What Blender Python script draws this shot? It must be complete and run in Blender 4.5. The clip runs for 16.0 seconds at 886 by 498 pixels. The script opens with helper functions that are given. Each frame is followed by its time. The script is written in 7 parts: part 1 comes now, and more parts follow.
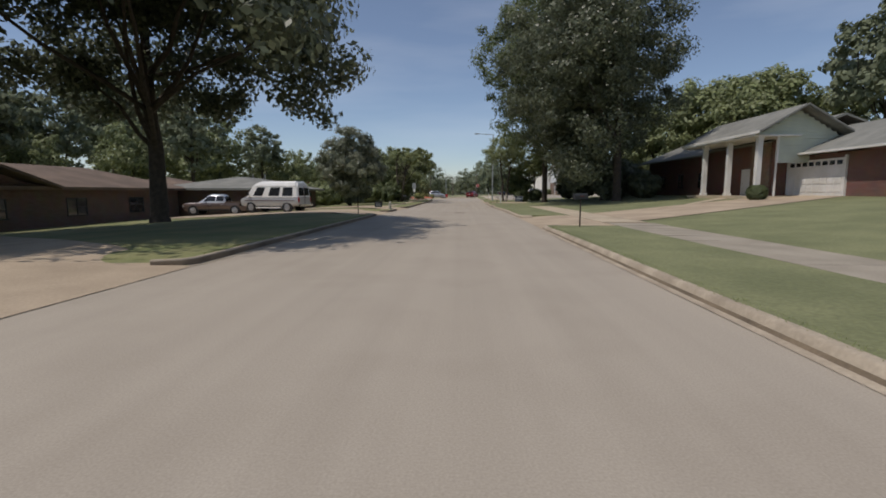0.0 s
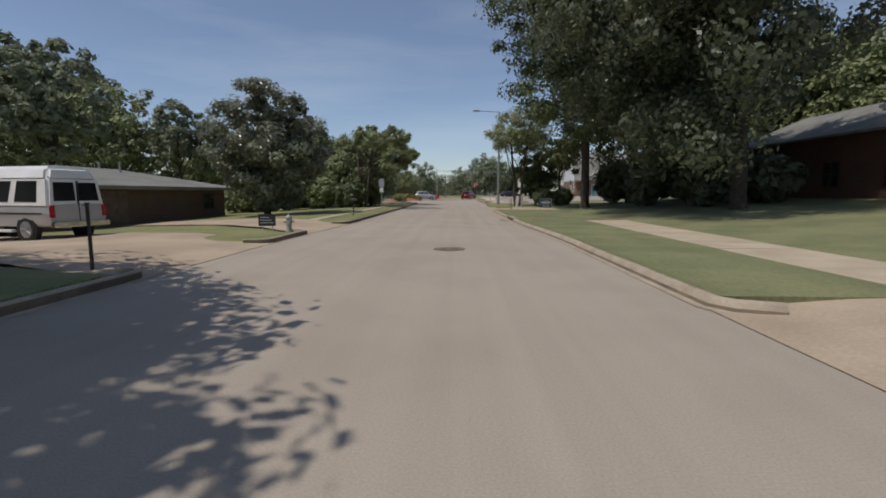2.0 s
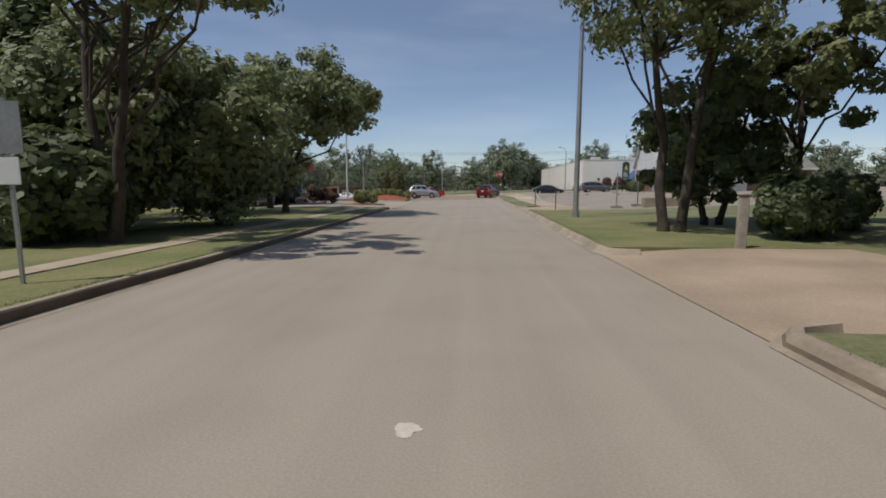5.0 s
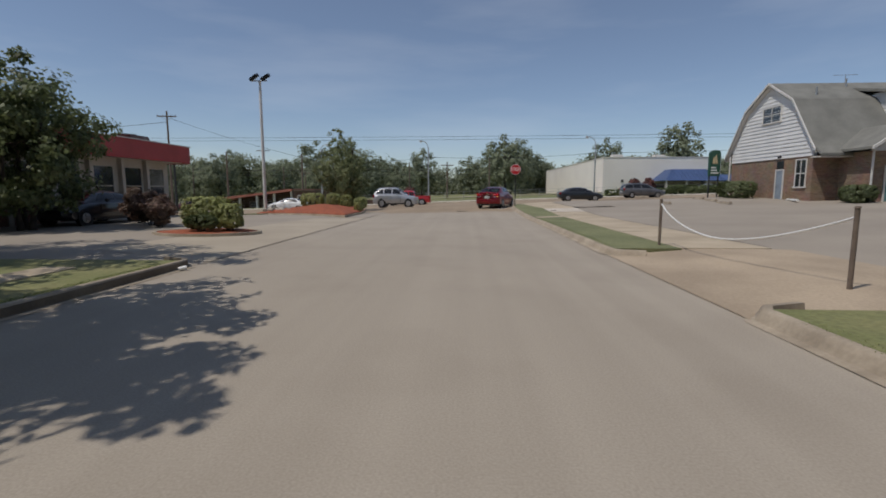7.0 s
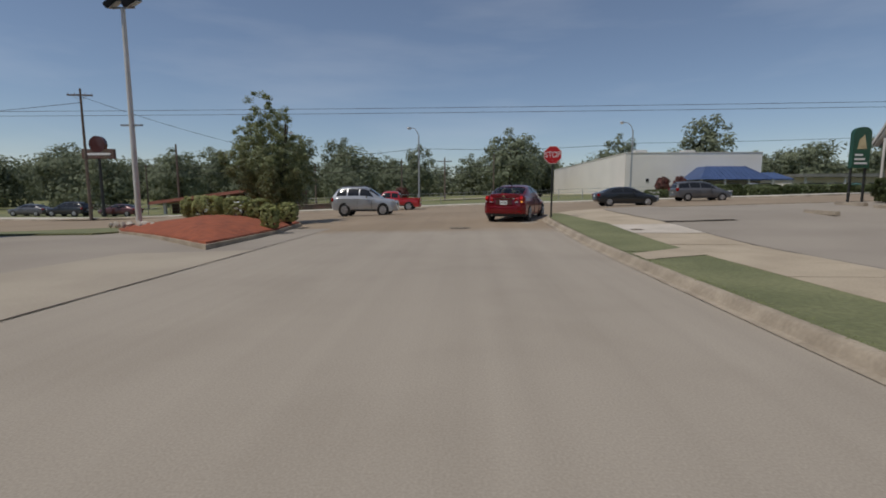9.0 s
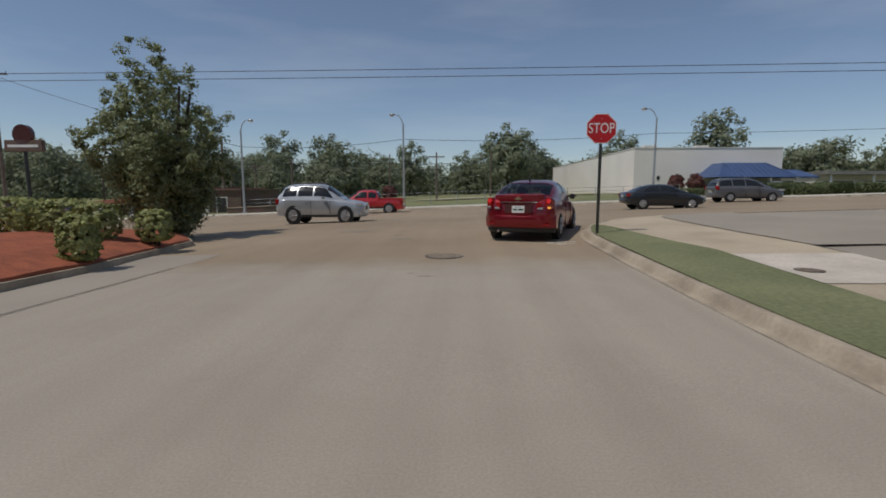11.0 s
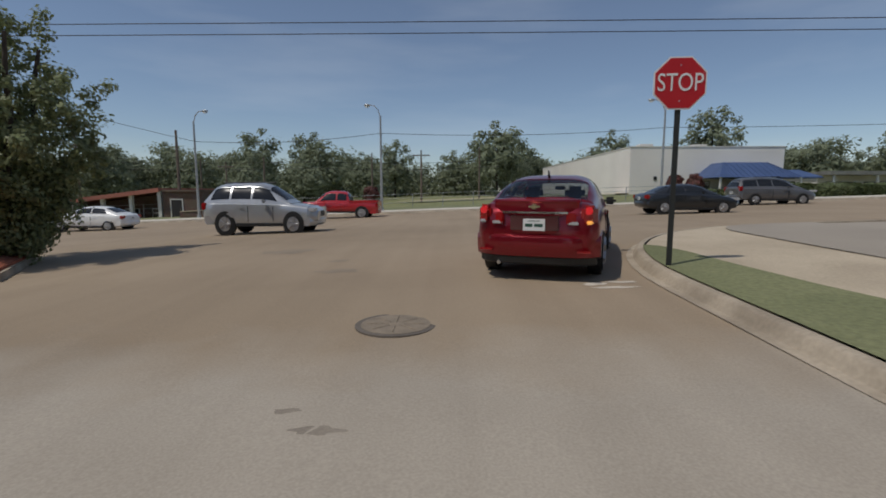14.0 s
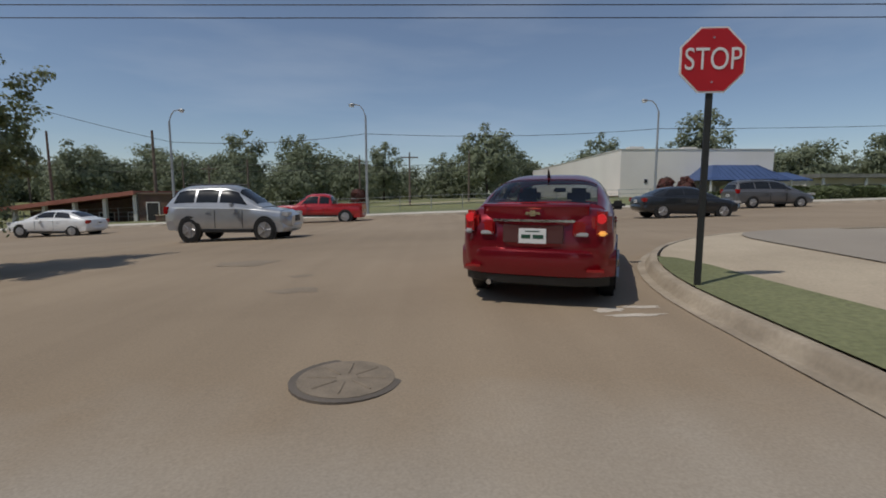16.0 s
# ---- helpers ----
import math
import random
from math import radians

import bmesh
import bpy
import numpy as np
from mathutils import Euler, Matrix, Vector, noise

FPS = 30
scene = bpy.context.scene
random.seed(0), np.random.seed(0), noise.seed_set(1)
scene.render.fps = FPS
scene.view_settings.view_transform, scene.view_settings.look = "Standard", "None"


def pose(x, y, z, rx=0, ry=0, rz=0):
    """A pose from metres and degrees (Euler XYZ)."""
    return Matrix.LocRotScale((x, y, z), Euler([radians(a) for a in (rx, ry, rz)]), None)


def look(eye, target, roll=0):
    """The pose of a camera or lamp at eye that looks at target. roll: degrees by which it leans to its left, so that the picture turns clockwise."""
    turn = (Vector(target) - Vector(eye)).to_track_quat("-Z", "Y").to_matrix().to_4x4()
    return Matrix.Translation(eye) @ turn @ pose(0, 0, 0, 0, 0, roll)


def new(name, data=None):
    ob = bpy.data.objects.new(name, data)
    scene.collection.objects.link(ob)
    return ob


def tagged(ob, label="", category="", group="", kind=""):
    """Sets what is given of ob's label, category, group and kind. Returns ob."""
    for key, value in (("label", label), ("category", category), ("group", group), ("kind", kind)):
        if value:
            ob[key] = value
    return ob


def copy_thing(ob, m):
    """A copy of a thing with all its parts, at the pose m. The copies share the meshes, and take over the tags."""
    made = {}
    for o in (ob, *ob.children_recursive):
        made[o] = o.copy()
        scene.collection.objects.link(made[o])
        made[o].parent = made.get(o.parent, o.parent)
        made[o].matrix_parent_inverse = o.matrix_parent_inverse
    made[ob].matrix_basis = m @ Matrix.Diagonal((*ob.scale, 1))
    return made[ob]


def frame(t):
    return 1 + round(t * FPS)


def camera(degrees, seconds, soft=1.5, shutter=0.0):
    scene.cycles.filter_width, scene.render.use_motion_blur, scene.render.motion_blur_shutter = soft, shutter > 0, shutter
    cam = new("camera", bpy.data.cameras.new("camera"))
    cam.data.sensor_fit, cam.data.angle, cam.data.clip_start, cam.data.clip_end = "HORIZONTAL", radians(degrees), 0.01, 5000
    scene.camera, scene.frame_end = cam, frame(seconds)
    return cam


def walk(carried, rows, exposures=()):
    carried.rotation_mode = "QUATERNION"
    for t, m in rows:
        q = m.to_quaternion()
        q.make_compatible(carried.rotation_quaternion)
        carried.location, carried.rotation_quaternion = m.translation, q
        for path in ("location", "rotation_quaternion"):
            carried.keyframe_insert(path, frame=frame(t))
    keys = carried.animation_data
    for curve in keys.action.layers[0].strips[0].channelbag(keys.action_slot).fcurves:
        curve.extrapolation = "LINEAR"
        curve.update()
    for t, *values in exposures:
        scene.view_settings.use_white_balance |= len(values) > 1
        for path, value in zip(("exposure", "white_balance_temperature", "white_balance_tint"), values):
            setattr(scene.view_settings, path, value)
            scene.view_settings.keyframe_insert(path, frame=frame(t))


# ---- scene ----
cam = camera(86.05, 16.0, soft=1.8)
# seconds, x, y, yaw, tilt of a camera 1.5 m over the street
ROWS = [
    (0.0, 0.032, -0.000, 2.43, 83.17),
    (0.5, -0.044, 5.759, 2.08, 83.15),
    (1.0, 0.005, 11.399, 1.88, 82.92),
    (1.5, 0.034, 16.826, 1.78, 83.04),
    (2.0, 0.012, 21.996, 1.72, 83.23),
    (2.5, -0.049, 27.361, 1.62, 82.85),
    (3.0, -0.027, 32.784, 1.98, 82.62),
    (3.5, 0.024, 37.978, 2.63, 82.80),
    (4.0, -0.054, 43.287, 2.96, 82.49),
    (4.5, -0.072, 49.203, 3.17, 82.41),
    (5.0, -0.028, 55.729, 3.25, 82.57),
    (5.5, 0.034, 62.395, 3.23, 82.83),
    (6.0, 0.072, 68.734, 3.13, 83.05),
    (6.5, 0.043, 74.278, 2.98, 83.10),
    (7.0, -0.052, 79.027, 2.76, 82.98),
    (7.5, -0.066, 83.239, 2.80, 82.84),
    (8.0, -0.002, 86.918, 2.96, 83.26),
    (8.5, -0.011, 90.232, 2.92, 83.40),
    (9.0, -0.081, 93.242, 2.85, 83.05),
    (9.5, -0.098, 95.848, 2.74, 82.83),
    (10.0, -0.061, 98.048, 2.60, 82.76),
    (10.5, -0.001, 99.860, 2.44, 82.79),
    (11.0, 0.055, 101.298, 2.27, 82.91),
    (11.5, 0.076, 102.379, 2.12, 83.08),
    (12.0, 0.062, 103.103, 1.97, 83.30),
    (12.5, 0.049, 103.858, 1.84, 83.41),
    (13.0, 0.134, 104.839, 1.65, 83.36),
    (13.5, 0.192, 105.717, 1.27, 82.99),
    (14.0, 0.260, 106.411, 0.85, 83.03),
    (14.5, 0.278, 106.808, 0.56, 83.23),
    (15.0, 0.334, 107.180, 0.31, 83.21),
    (15.5, 0.376, 107.462, 0.06, 83.19),
    (16.0, 0.402, 107.777, -0.34, 83.36),
]
walk(cam, [(t, pose(x, y, 1.5, tilt, 0, yaw)) for t, x, y, yaw, tilt in ROWS],
     exposures=[(0.0, 0.02, 6560, 13), (4.0, 0.03, 6480, 13), (6.5, -0.06, 6500, 12), (7.5, -0.18, 6500, 12), (9.0, -0.25, 6500, 11), (11.5, -0.25, 6480, 10), (16.0, -0.26, 6460, 10)])

# ---- light ----
SUN_EL, SUN_AZ = radians(62), math.atan2(-0.85, -0.53)   # azimuth from +y towards +x
world = bpy.data.worlds.new("sky")
scene.world = world
world.use_nodes = True
wn = world.node_tree
wn.nodes.clear()
sky = wn.nodes.new("ShaderNodeTexSky")
sky.sky_type, sky.sun_disc = "NISHITA", False
sky.sun_elevation, sky.sun_rotation = SUN_EL, SUN_AZ
sky.air_density, sky.dust_density, sky.ozone_density = 0.85, 0.3, 2.0
bg = wn.nodes.new("ShaderNodeBackground")
bg.inputs["Strength"].default_value = 0.092
wo = wn.nodes.new("ShaderNodeOutputWorld")
# thin wisps of high cloud
co, stretch, wisp, ramp_c, mixc = [wn.nodes.new(k) for k in ("ShaderNodeTexCoord", "ShaderNodeMapping", "ShaderNodeTexNoise", "ShaderNodeValToRGB", "ShaderNodeMix")]
stretch.inputs["Scale"].default_value = (1.2, 2.2, 7.0)
wisp.inputs["Scale"].default_value, wisp.inputs["Detail"].default_value = 1.6, 6
ramp_c.color_ramp.elements[0].position, ramp_c.color_ramp.elements[1].position = 0.50, 0.82
ramp_c.color_ramp.elements[0].color, ramp_c.color_ramp.elements[1].color = (0.05, 0.05, 0.05, 1), (0.20, 0.20, 0.20, 1)
mixc.data_type = "RGBA"
mixc.inputs["B"].default_value = (9.0, 9.4, 9.8, 1)
wn.links.new(co.outputs["Generated"], stretch.inputs["Vector"])
wn.links.new(stretch.outputs[0], wisp.inputs["Vector"])
wn.links.new(wisp.outputs["Fac"], ramp_c.inputs["Fac"])
wn.links.new(ramp_c.outputs["Color"], mixc.inputs["Factor"])
wn.links.new(sky.outputs[0], mixc.inputs["A"])
wn.links.new(mixc.outputs["Result"], bg.inputs["Color"])
wn.links.new(bg.outputs[0], wo.inputs["Surface"])
sun_data = bpy.data.lights.new("sun", "SUN")
sun_data.energy, sun_data.angle, sun_data.color = 2.7, radians(0.55), (1.0, 0.95, 0.87)
sun = new("sun", sun_data)
to_sun = Vector((math.sin(SUN_AZ) * math.cos(SUN_EL), math.cos(SUN_AZ) * math.cos(SUN_EL), math.sin(SUN_EL)))
sun.matrix_world = look(to_sun * 100, (0, 0, 0))


# ---- materials ----
def mat(name, color, rough=0.8, color2=None, scale=3.0, fine=40.0, bump=0.15, metal=0.0, spec=0.5, per_object=0.0, per_island=0.0, trans=0.0, coat=0.0, scratch=0.5):
    """A surface with two scales of variation in object space."""
    m = bpy.data.materials.new(name)
    m.use_nodes = True
    n, l = m.node_tree.nodes, m.node_tree.links
    b = n["Principled BSDF"]
    b.inputs["Roughness"].default_value, b.inputs["Metallic"].default_value = rough, metal
    b.inputs["Specular IOR Level"].default_value = spec
    b.inputs["Coat Weight"].default_value = coat
    geo = n.new("ShaderNodeNewGeometry")
    big, small = n.new("ShaderNodeTexNoise"), n.new("ShaderNodeTexNoise")
    for t, s, d in ((big, scale, 4), (small, fine, 5)):
        t.inputs["Scale"].default_value, t.inputs["Detail"].default_value = s, d
        l.new(geo.outputs["Position"], t.inputs["Vector"])
    c2 = color2 or tuple(v * 0.78 for v in color)
    ramp = n.new("ShaderNodeValToRGB")
    ramp.color_ramp.elements[0].position, ramp.color_ramp.elements[1].position = 0.35, 0.65
    ramp.color_ramp.elements[0].color, ramp.color_ramp.elements[1].color = (*c2, 1), (*color, 1)
    l.new(big.outputs["Fac"], ramp.inputs["Fac"])
    hsv = n.new("ShaderNodeHueSaturation")
    l.new(ramp.outputs["Color"], hsv.inputs["Color"])
    add = n.new("ShaderNodeMath")
    add.operation, add.inputs[1].default_value = "MULTIPLY_ADD", scratch
    add.inputs[2].default_value = 1 - scratch / 2
    l.new(small.outputs["Fac"], add.inputs[0])
    value = add.outputs[0]
    for source, amount in ((("obj"), per_object), (("isl"), per_island)):
        if amount:
            if source == "obj":
                r = n.new("ShaderNodeObjectInfo").outputs["Random"]
            else:
                r = geo.outputs["Random Per Island"]
            k = n.new("ShaderNodeMath")
            k.operation, k.inputs[1].default_value, k.inputs[2].default_value = "MULTIPLY_ADD", amount, 1 - amount / 2
            l.new(r, k.inputs[0])
            mul = n.new("ShaderNodeMath")
            mul.operation = "MULTIPLY"
            l.new(value, mul.inputs[0])
            l.new(k.outputs[0], mul.inputs[1])
            value = mul.outputs[0]
    l.new(value, hsv.inputs["Value"])
    l.new(hsv.outputs["Color"], b.inputs["Base Color"])
    if bump:
        bp = n.new("ShaderNodeBump")
        bp.inputs["Strength"].default_value, bp.inputs["Distance"].default_value = bump, 0.02
        l.new(small.outputs["Fac"], bp.inputs["Height"])
        l.new(bp.outputs["Normal"], b.inputs["Normal"])
    if trans:
        tr, mix = n.new("ShaderNodeBsdfTranslucent"), n.new("ShaderNodeMixShader")
        l.new(hsv.outputs["Color"], tr.inputs["Color"])
        mix.inputs["Fac"].default_value = trans
        l.new(b.outputs[0], mix.inputs[1])
        l.new(tr.outputs[0], mix.inputs[2])
        l.new(mix.outputs[0], n["Material Output"].inputs["Surface"])
    return m


def brick_mat(name, c1, c2, mortar, scale=1.0):
    m = mat(name, c1, 0.9)
    n, l = m.node_tree.nodes, m.node_tree.links
    b = n["Principled BSDF"]
    geo = n.new("ShaderNodeNewGeometry")
    sep, comb, plus = n.new("ShaderNodeSeparateXYZ"), n.new("ShaderNodeCombineXYZ"), n.new("ShaderNodeMath")
    l.new(geo.outputs["Position"], sep.inputs[0])
    l.new(sep.outputs[0], plus.inputs[0])
    l.new(sep.outputs[1], plus.inputs[1])
    l.new(plus.outputs[0], comb.inputs[0])
    l.new(sep.outputs[2], comb.inputs[1])
    t = n.new("ShaderNodeTexBrick")
    t.inputs["Scale"].default_value = scale
    t.inputs["Brick Width"].default_value, t.inputs["Row Height"].default_value, t.inputs["Mortar Size"].default_value = 0.22, 0.075, 0.01
    t.inputs["Color1"].default_value, t.inputs["Color2"].default_value, t.inputs["Mortar"].default_value = (*c1, 1), (*c2, 1), (*mortar, 1)
    l.new(comb.outputs[0], t.inputs["Vector"])
    big = n.new("ShaderNodeTexNoise")
    big.inputs["Scale"].default_value = 1.3
    l.new(geo.outputs["Position"], big.inputs["Vector"])
    mx = n.new("ShaderNodeMix")
    mx.data_type, mx.blend_type = "RGBA", "MULTIPLY"
    mx.inputs["Factor"].default_value = 0.45
    l.new(t.outputs["Color"], mx.inputs["A"])
    l.new(big.outputs["Color"], mx.inputs["B"])
    l.new(mx.outputs["Result"], b.inputs["Base Color"])
    return m


def lamp_mat(name, color, strength):
    m = mat(name, color, 0.3)
    b = m.node_tree.nodes["Principled BSDF"]
    b.inputs["Emission Color"].default_value, b.inputs["Emission Strength"].default_value = (*color, 1), strength
    return m


LOT = mat("parking_asphalt", (0.345, 0.298, 0.24), 0.93, (0.295, 0.254, 0.205), 0.3, 60, 0.1, scratch=0.35)
LOT_TAN = mat("apron_concrete", (0.42, 0.36, 0.275), 0.92, (0.365, 0.31, 0.237), 0.5, 40, 0.15, scratch=0.3)
PALE_WALK = mat("pale_concrete", (0.60, 0.55, 0.46), 0.9, (0.52, 0.47, 0.39), 0.5, 25, 0.2)
CONCRETE = mat("tan_concrete", (0.49, 0.405, 0.29), 0.9, (0.40, 0.325, 0.23), 0.8, 25, 0.2, per_object=0.08)
WALK_OLD = mat("old_grey_concrete", (0.345, 0.30, 0.232), 0.92, (0.275, 0.238, 0.182), 0.9, 25, 0.2, per_object=0.08)
KERB = mat("kerb_concrete", (0.42, 0.35, 0.262), 0.9, (0.29, 0.238, 0.175), 1.5, 20, 0.25)

# gutter grime; on the left kerb its colour also holds the face's shade
KERB_DIRT_SHADE = mat("kerb_grime_shade", (0.20, 0.152, 0.10), 0.95, (0.115, 0.088, 0.06), 1.2, 22, 0.35)


def blend_road():
    """The pale street surface passing into the tan one along an uneven line, with long faint wheel tracks."""
    m = mat("street_surface", (0.388, 0.335, 0.267), 0.92, (0.364, 0.314, 0.25), 0.16, 55, 0.1, scratch=0.55)
    n, l = m.node_tree.nodes, m.node_tree.links
    ramp = next(k for k in n if k.type == "VALTORGB")
    hsv = next(k for k in n if k.type == "HUE_SAT")
    geo = next(k for k in n if k.type == "NEW_GEOMETRY")
    sep, jig, edge, mix = n.new("ShaderNodeSeparateXYZ"), n.new("ShaderNodeTexNoise"), n.new("ShaderNodeMapRange"), n.new("ShaderNodeMix")
    jig.inputs["Scale"].default_value, jig.inputs["Detail"].default_value = 0.9, 5
    add = n.new("ShaderNodeMath")
    add.operation, add.inputs[1].default_value = "MULTIPLY_ADD", 2.2
    l.new(geo.outputs["Position"], sep.inputs[0])
    l.new(geo.outputs["Position"], jig.inputs["Vector"])
    l.new(jig.outputs["Fac"], add.inputs[0])
    l.new(sep.outputs[1], add.inputs[2])
    edge.inputs["From Min"].default_value, edge.inputs["From Max"].default_value = 110.6, 112.2
    l.new(add.outputs[0], edge.inputs["Value"])
    mix.data_type = "RGBA"
    tan = n.new("ShaderNodeValToRGB")
    tan.color_ramp.elements[0].position, tan.color_ramp.elements[1].position = 0.35, 0.65
    tan.color_ramp.elements[0].color, tan.color_ramp.elements[1].color = (0.292, 0.222, 0.148, 1), (0.345, 0.265, 0.180, 1)
    big = next(k for k in n if k.type == "TEX_NOISE")
    l.new(big.outputs["Fac"], tan.inputs["Fac"])
    l.new(edge.outputs["Result"], mix.inputs["Factor"])
    l.new(ramp.outputs["Color"], mix.inputs["A"])
    l.new(tan.outputs["Color"], mix.inputs["B"])
    # streaks along the lanes
    st, ms, mr = n.new("ShaderNodeTexNoise"), n.new("ShaderNodeMapping"), n.new("ShaderNodeMix")
    ms.inputs["Scale"].default_value = (1.9, 0.03, 1.0)
    st.inputs["Scale"].default_value, st.inputs["Detail"].default_value = 1.0, 6
    l.new(geo.outputs["Position"], ms.inputs["Vector"])
    l.new(ms.outputs[0], st.inputs["Vector"])
    gr = n.new("ShaderNodeValToRGB")
    gr.color_ramp.elements[0].position, gr.color_ramp.elements[1].position = 0.30, 0.62
    gr.color_ramp.elements[0].color, gr.color_ramp.elements[1].color = (0.91, 0.905, 0.90, 1), (1, 1, 1, 1)
    l.new(st.outputs["Fac"], gr.inputs["Fac"])
    mr.data_type, mr.blend_type = "RGBA", "MULTIPLY"
    mr.inputs["Factor"].default_value = 1.0
    l.new(mix.outputs["Result"], mr.inputs["A"])
    l.new(gr.outputs["Color"], mr.inputs["B"])
    # old repairs and grime in soft blotches
    bl, br, mb = n.new("ShaderNodeTexNoise"), n.new("ShaderNodeValToRGB"), n.new("ShaderNodeMix")
    bl.inputs["Scale"].default_value, bl.inputs["Detail"].default_value = 0.55, 9
    l.new(geo.outputs["Position"], bl.inputs["Vector"])
    br.color_ramp.elements[0].position, br.color_ramp.elements[1].position = 0.36, 0.52
    br.color_ramp.elements[0].color, br.color_ramp.elements[1].color = (0.94, 0.935, 0.93, 1), (1, 1, 1, 1)
    l.new(bl.outputs["Fac"], br.inputs["Fac"])
    mb.data_type, mb.blend_type = "RGBA", "MULTIPLY"
    mb.inputs["Factor"].default_value = 1.0
    l.new(mr.outputs["Result"], mb.inputs["A"])
    l.new(br.outputs["Color"], mb.inputs["B"])
    l.new(mb.outputs["Result"], hsv.inputs["Color"])
    return m


ROAD = blend_road()
PATCH = mat("bright_concrete", (0.62, 0.55, 0.46), 0.9, (0.5, 0.44, 0.36), 1.5, 20, 0.2)
STAIN = mat("old_stain", (0.285, 0.225, 0.16), 0.9, (0.235, 0.185, 0.13), 2.5, 40, 0.05)
SEEP = mat("damp_stain", (0.275, 0.232, 0.18), 0.88, (0.21, 0.175, 0.137), 3.5, 40, 0.05)
TAR = mat("tar_seam", (0.15, 0.125, 0.10), 0.8, scale=2)
DRIVE = mat("stained_tan_concrete", (0.45, 0.355, 0.25), 0.9, (0.34, 0.265, 0.185), 0.5, 25, 0.2)
GRASS = mat("mown_grass", (0.205, 0.21, 0.10), 0.95, (0.145, 0.155, 0.07), 0.5, 17, 0.8, scratch=1.0)
GRASS_DRY = mat("dry_grass", (0.24, 0.225, 0.10), 0.95, (0.15, 0.17, 0.06), 0.5, 17, 0.8, scratch=1.0)
MULCH = mat("red_mulch", (0.36, 0.10, 0.045), 0.95, (0.24, 0.07, 0.035), 3, 30, 0.9, scratch=1.0)
DIRT = mat("dirt", (0.24, 0.17, 0.11), 0.95, (0.16, 0.11, 0.07), 2, 30, 0.5)
BARK = mat("bark", (0.085, 0.065, 0.05), 0.95, (0.05, 0.04, 0.03), 4, 20, 0.8)
LEAF = mat("oak_leaves", (0.175, 0.208, 0.09), 0.5, (0.14, 0.17, 0.075), 0.5, 6, 0, per_island=0.7, trans=0.5)
LEAF_L = mat("light_leaves", (0.275, 0.305, 0.14), 0.55, (0.215, 0.245, 0.11), 0.5, 6, 0, per_island=0.6, trans=0.38)
MAGNOLIA = mat("magnolia_leaves", (0.27, 0.285, 0.195), 0.32, (0.21, 0.225, 0.15), 0.5, 6, 0, per_island=0.7, trans=0.45)
LEAF_D = mat("dark_leaves", (0.165, 0.182, 0.11), 0.4, (0.13, 0.145, 0.085), 0.5, 6, 0, per_island=0.7, trans=0.5)
# greyer than the near leaves: distance haze is put into the colour
LEAF_FAR = mat("hazed_far_leaves", (0.235, 0.262, 0.165), 0.85, (0.19, 0.215, 0.13), 0.12, 4, 0, per_island=0.25, trans=0.3)
HEDGE = mat("clipped_leaves", (0.38, 0.40, 0.15), 0.6, (0.31, 0.33, 0.12), 1.5, 8, 0, per_island=0.7, trans=0.3)
LEAF_CRAPE = mat("crape_leaves", (0.22, 0.13, 0.095), 0.6, (0.15, 0.10, 0.065), 1.5, 8, 0, per_island=0.8, trans=0.3)
LEAF_RED = mat("reddish_leaves", (0.20, 0.06, 0.05), 0.6, (0.10, 0.05, 0.035), 1.5, 8, 0, per_island=0.8, trans=0.2)
WHITE = mat("white_paint", (0.72, 0.70, 0.66), 0.6, (0.62, 0.60, 0.55), 1.0, 12, 0.05, scratch=0.12)
SIDING = mat("white_siding", (0.74, 0.74, 0.72), 0.55, (0.66, 0.66, 0.64), 0.8, 10, 0.03, per_object=0.08, scratch=0.12)
SIDING_G = mat("cream_siding", (0.56, 0.58, 0.46), 0.6, (0.48, 0.50, 0.40), 0.8, 10, 0.03, per_object=0.08, scratch=0.12)
BRICK_DARK = brick_mat("red_brick", (0.22, 0.075, 0.05), (0.15, 0.055, 0.04), (0.25, 0.20, 0.17))
BRICK_TAN = brick_mat("tan_brick", (0.36, 0.225, 0.14), (0.20, 0.115, 0.075), (0.34, 0.28, 0.22))
BRICK_BROWN = brick_mat("brown_brick", (0.20, 0.115, 0.085), (0.15, 0.085, 0.062), (0.21, 0.17, 0.145))
ROOF_GREY = mat("grey_shingle", (0.235, 0.232, 0.205), 0.95, (0.175, 0.172, 0.152), 0.8, 22, 0.6, scratch=0.6)
ROOF_BROWN = mat("brown_shingle", (0.19, 0.135, 0.10), 0.95, (0.13, 0.095, 0.07), 0.6, 22, 0.6, scratch=0.6)
ROOF_RED = mat("red_metal_fascia", (0.42, 0.045, 0.04), 0.5, (0.34, 0.035, 0.03), 0.7, 8, 0.03, scratch=0.15)
ROOF_TILE = mat("faded_red_roof", (0.42, 0.16, 0.11), 0.8, (0.33, 0.12, 0.085), 0.5, 8, 0.2)
BLUE = mat("blue_metal_awning", (0.06, 0.10, 0.22), 0.5, (0.048, 0.082, 0.18), 0.6, 6, 0.03, scratch=0.2)
STUCCO = mat("pale_stucco", (0.86, 0.81, 0.735), 0.9, (0.80, 0.75, 0.68), 0.15, 6, 0.1, scratch=0.12)
DARK = mat("near_black_fill", (0.03, 0.028, 0.026), 0.7)
GLASS = mat("window_glass", (0.035, 0.04, 0.045), 0.06, (0.02, 0.025, 0.03), 0.8, 3, 0, spec=0.8)
CAR_GLASS = mat("car_glass", (0.02, 0.022, 0.024), 0.12, (0.015, 0.016, 0.018), 0.8, 3, 0, spec=0.5)
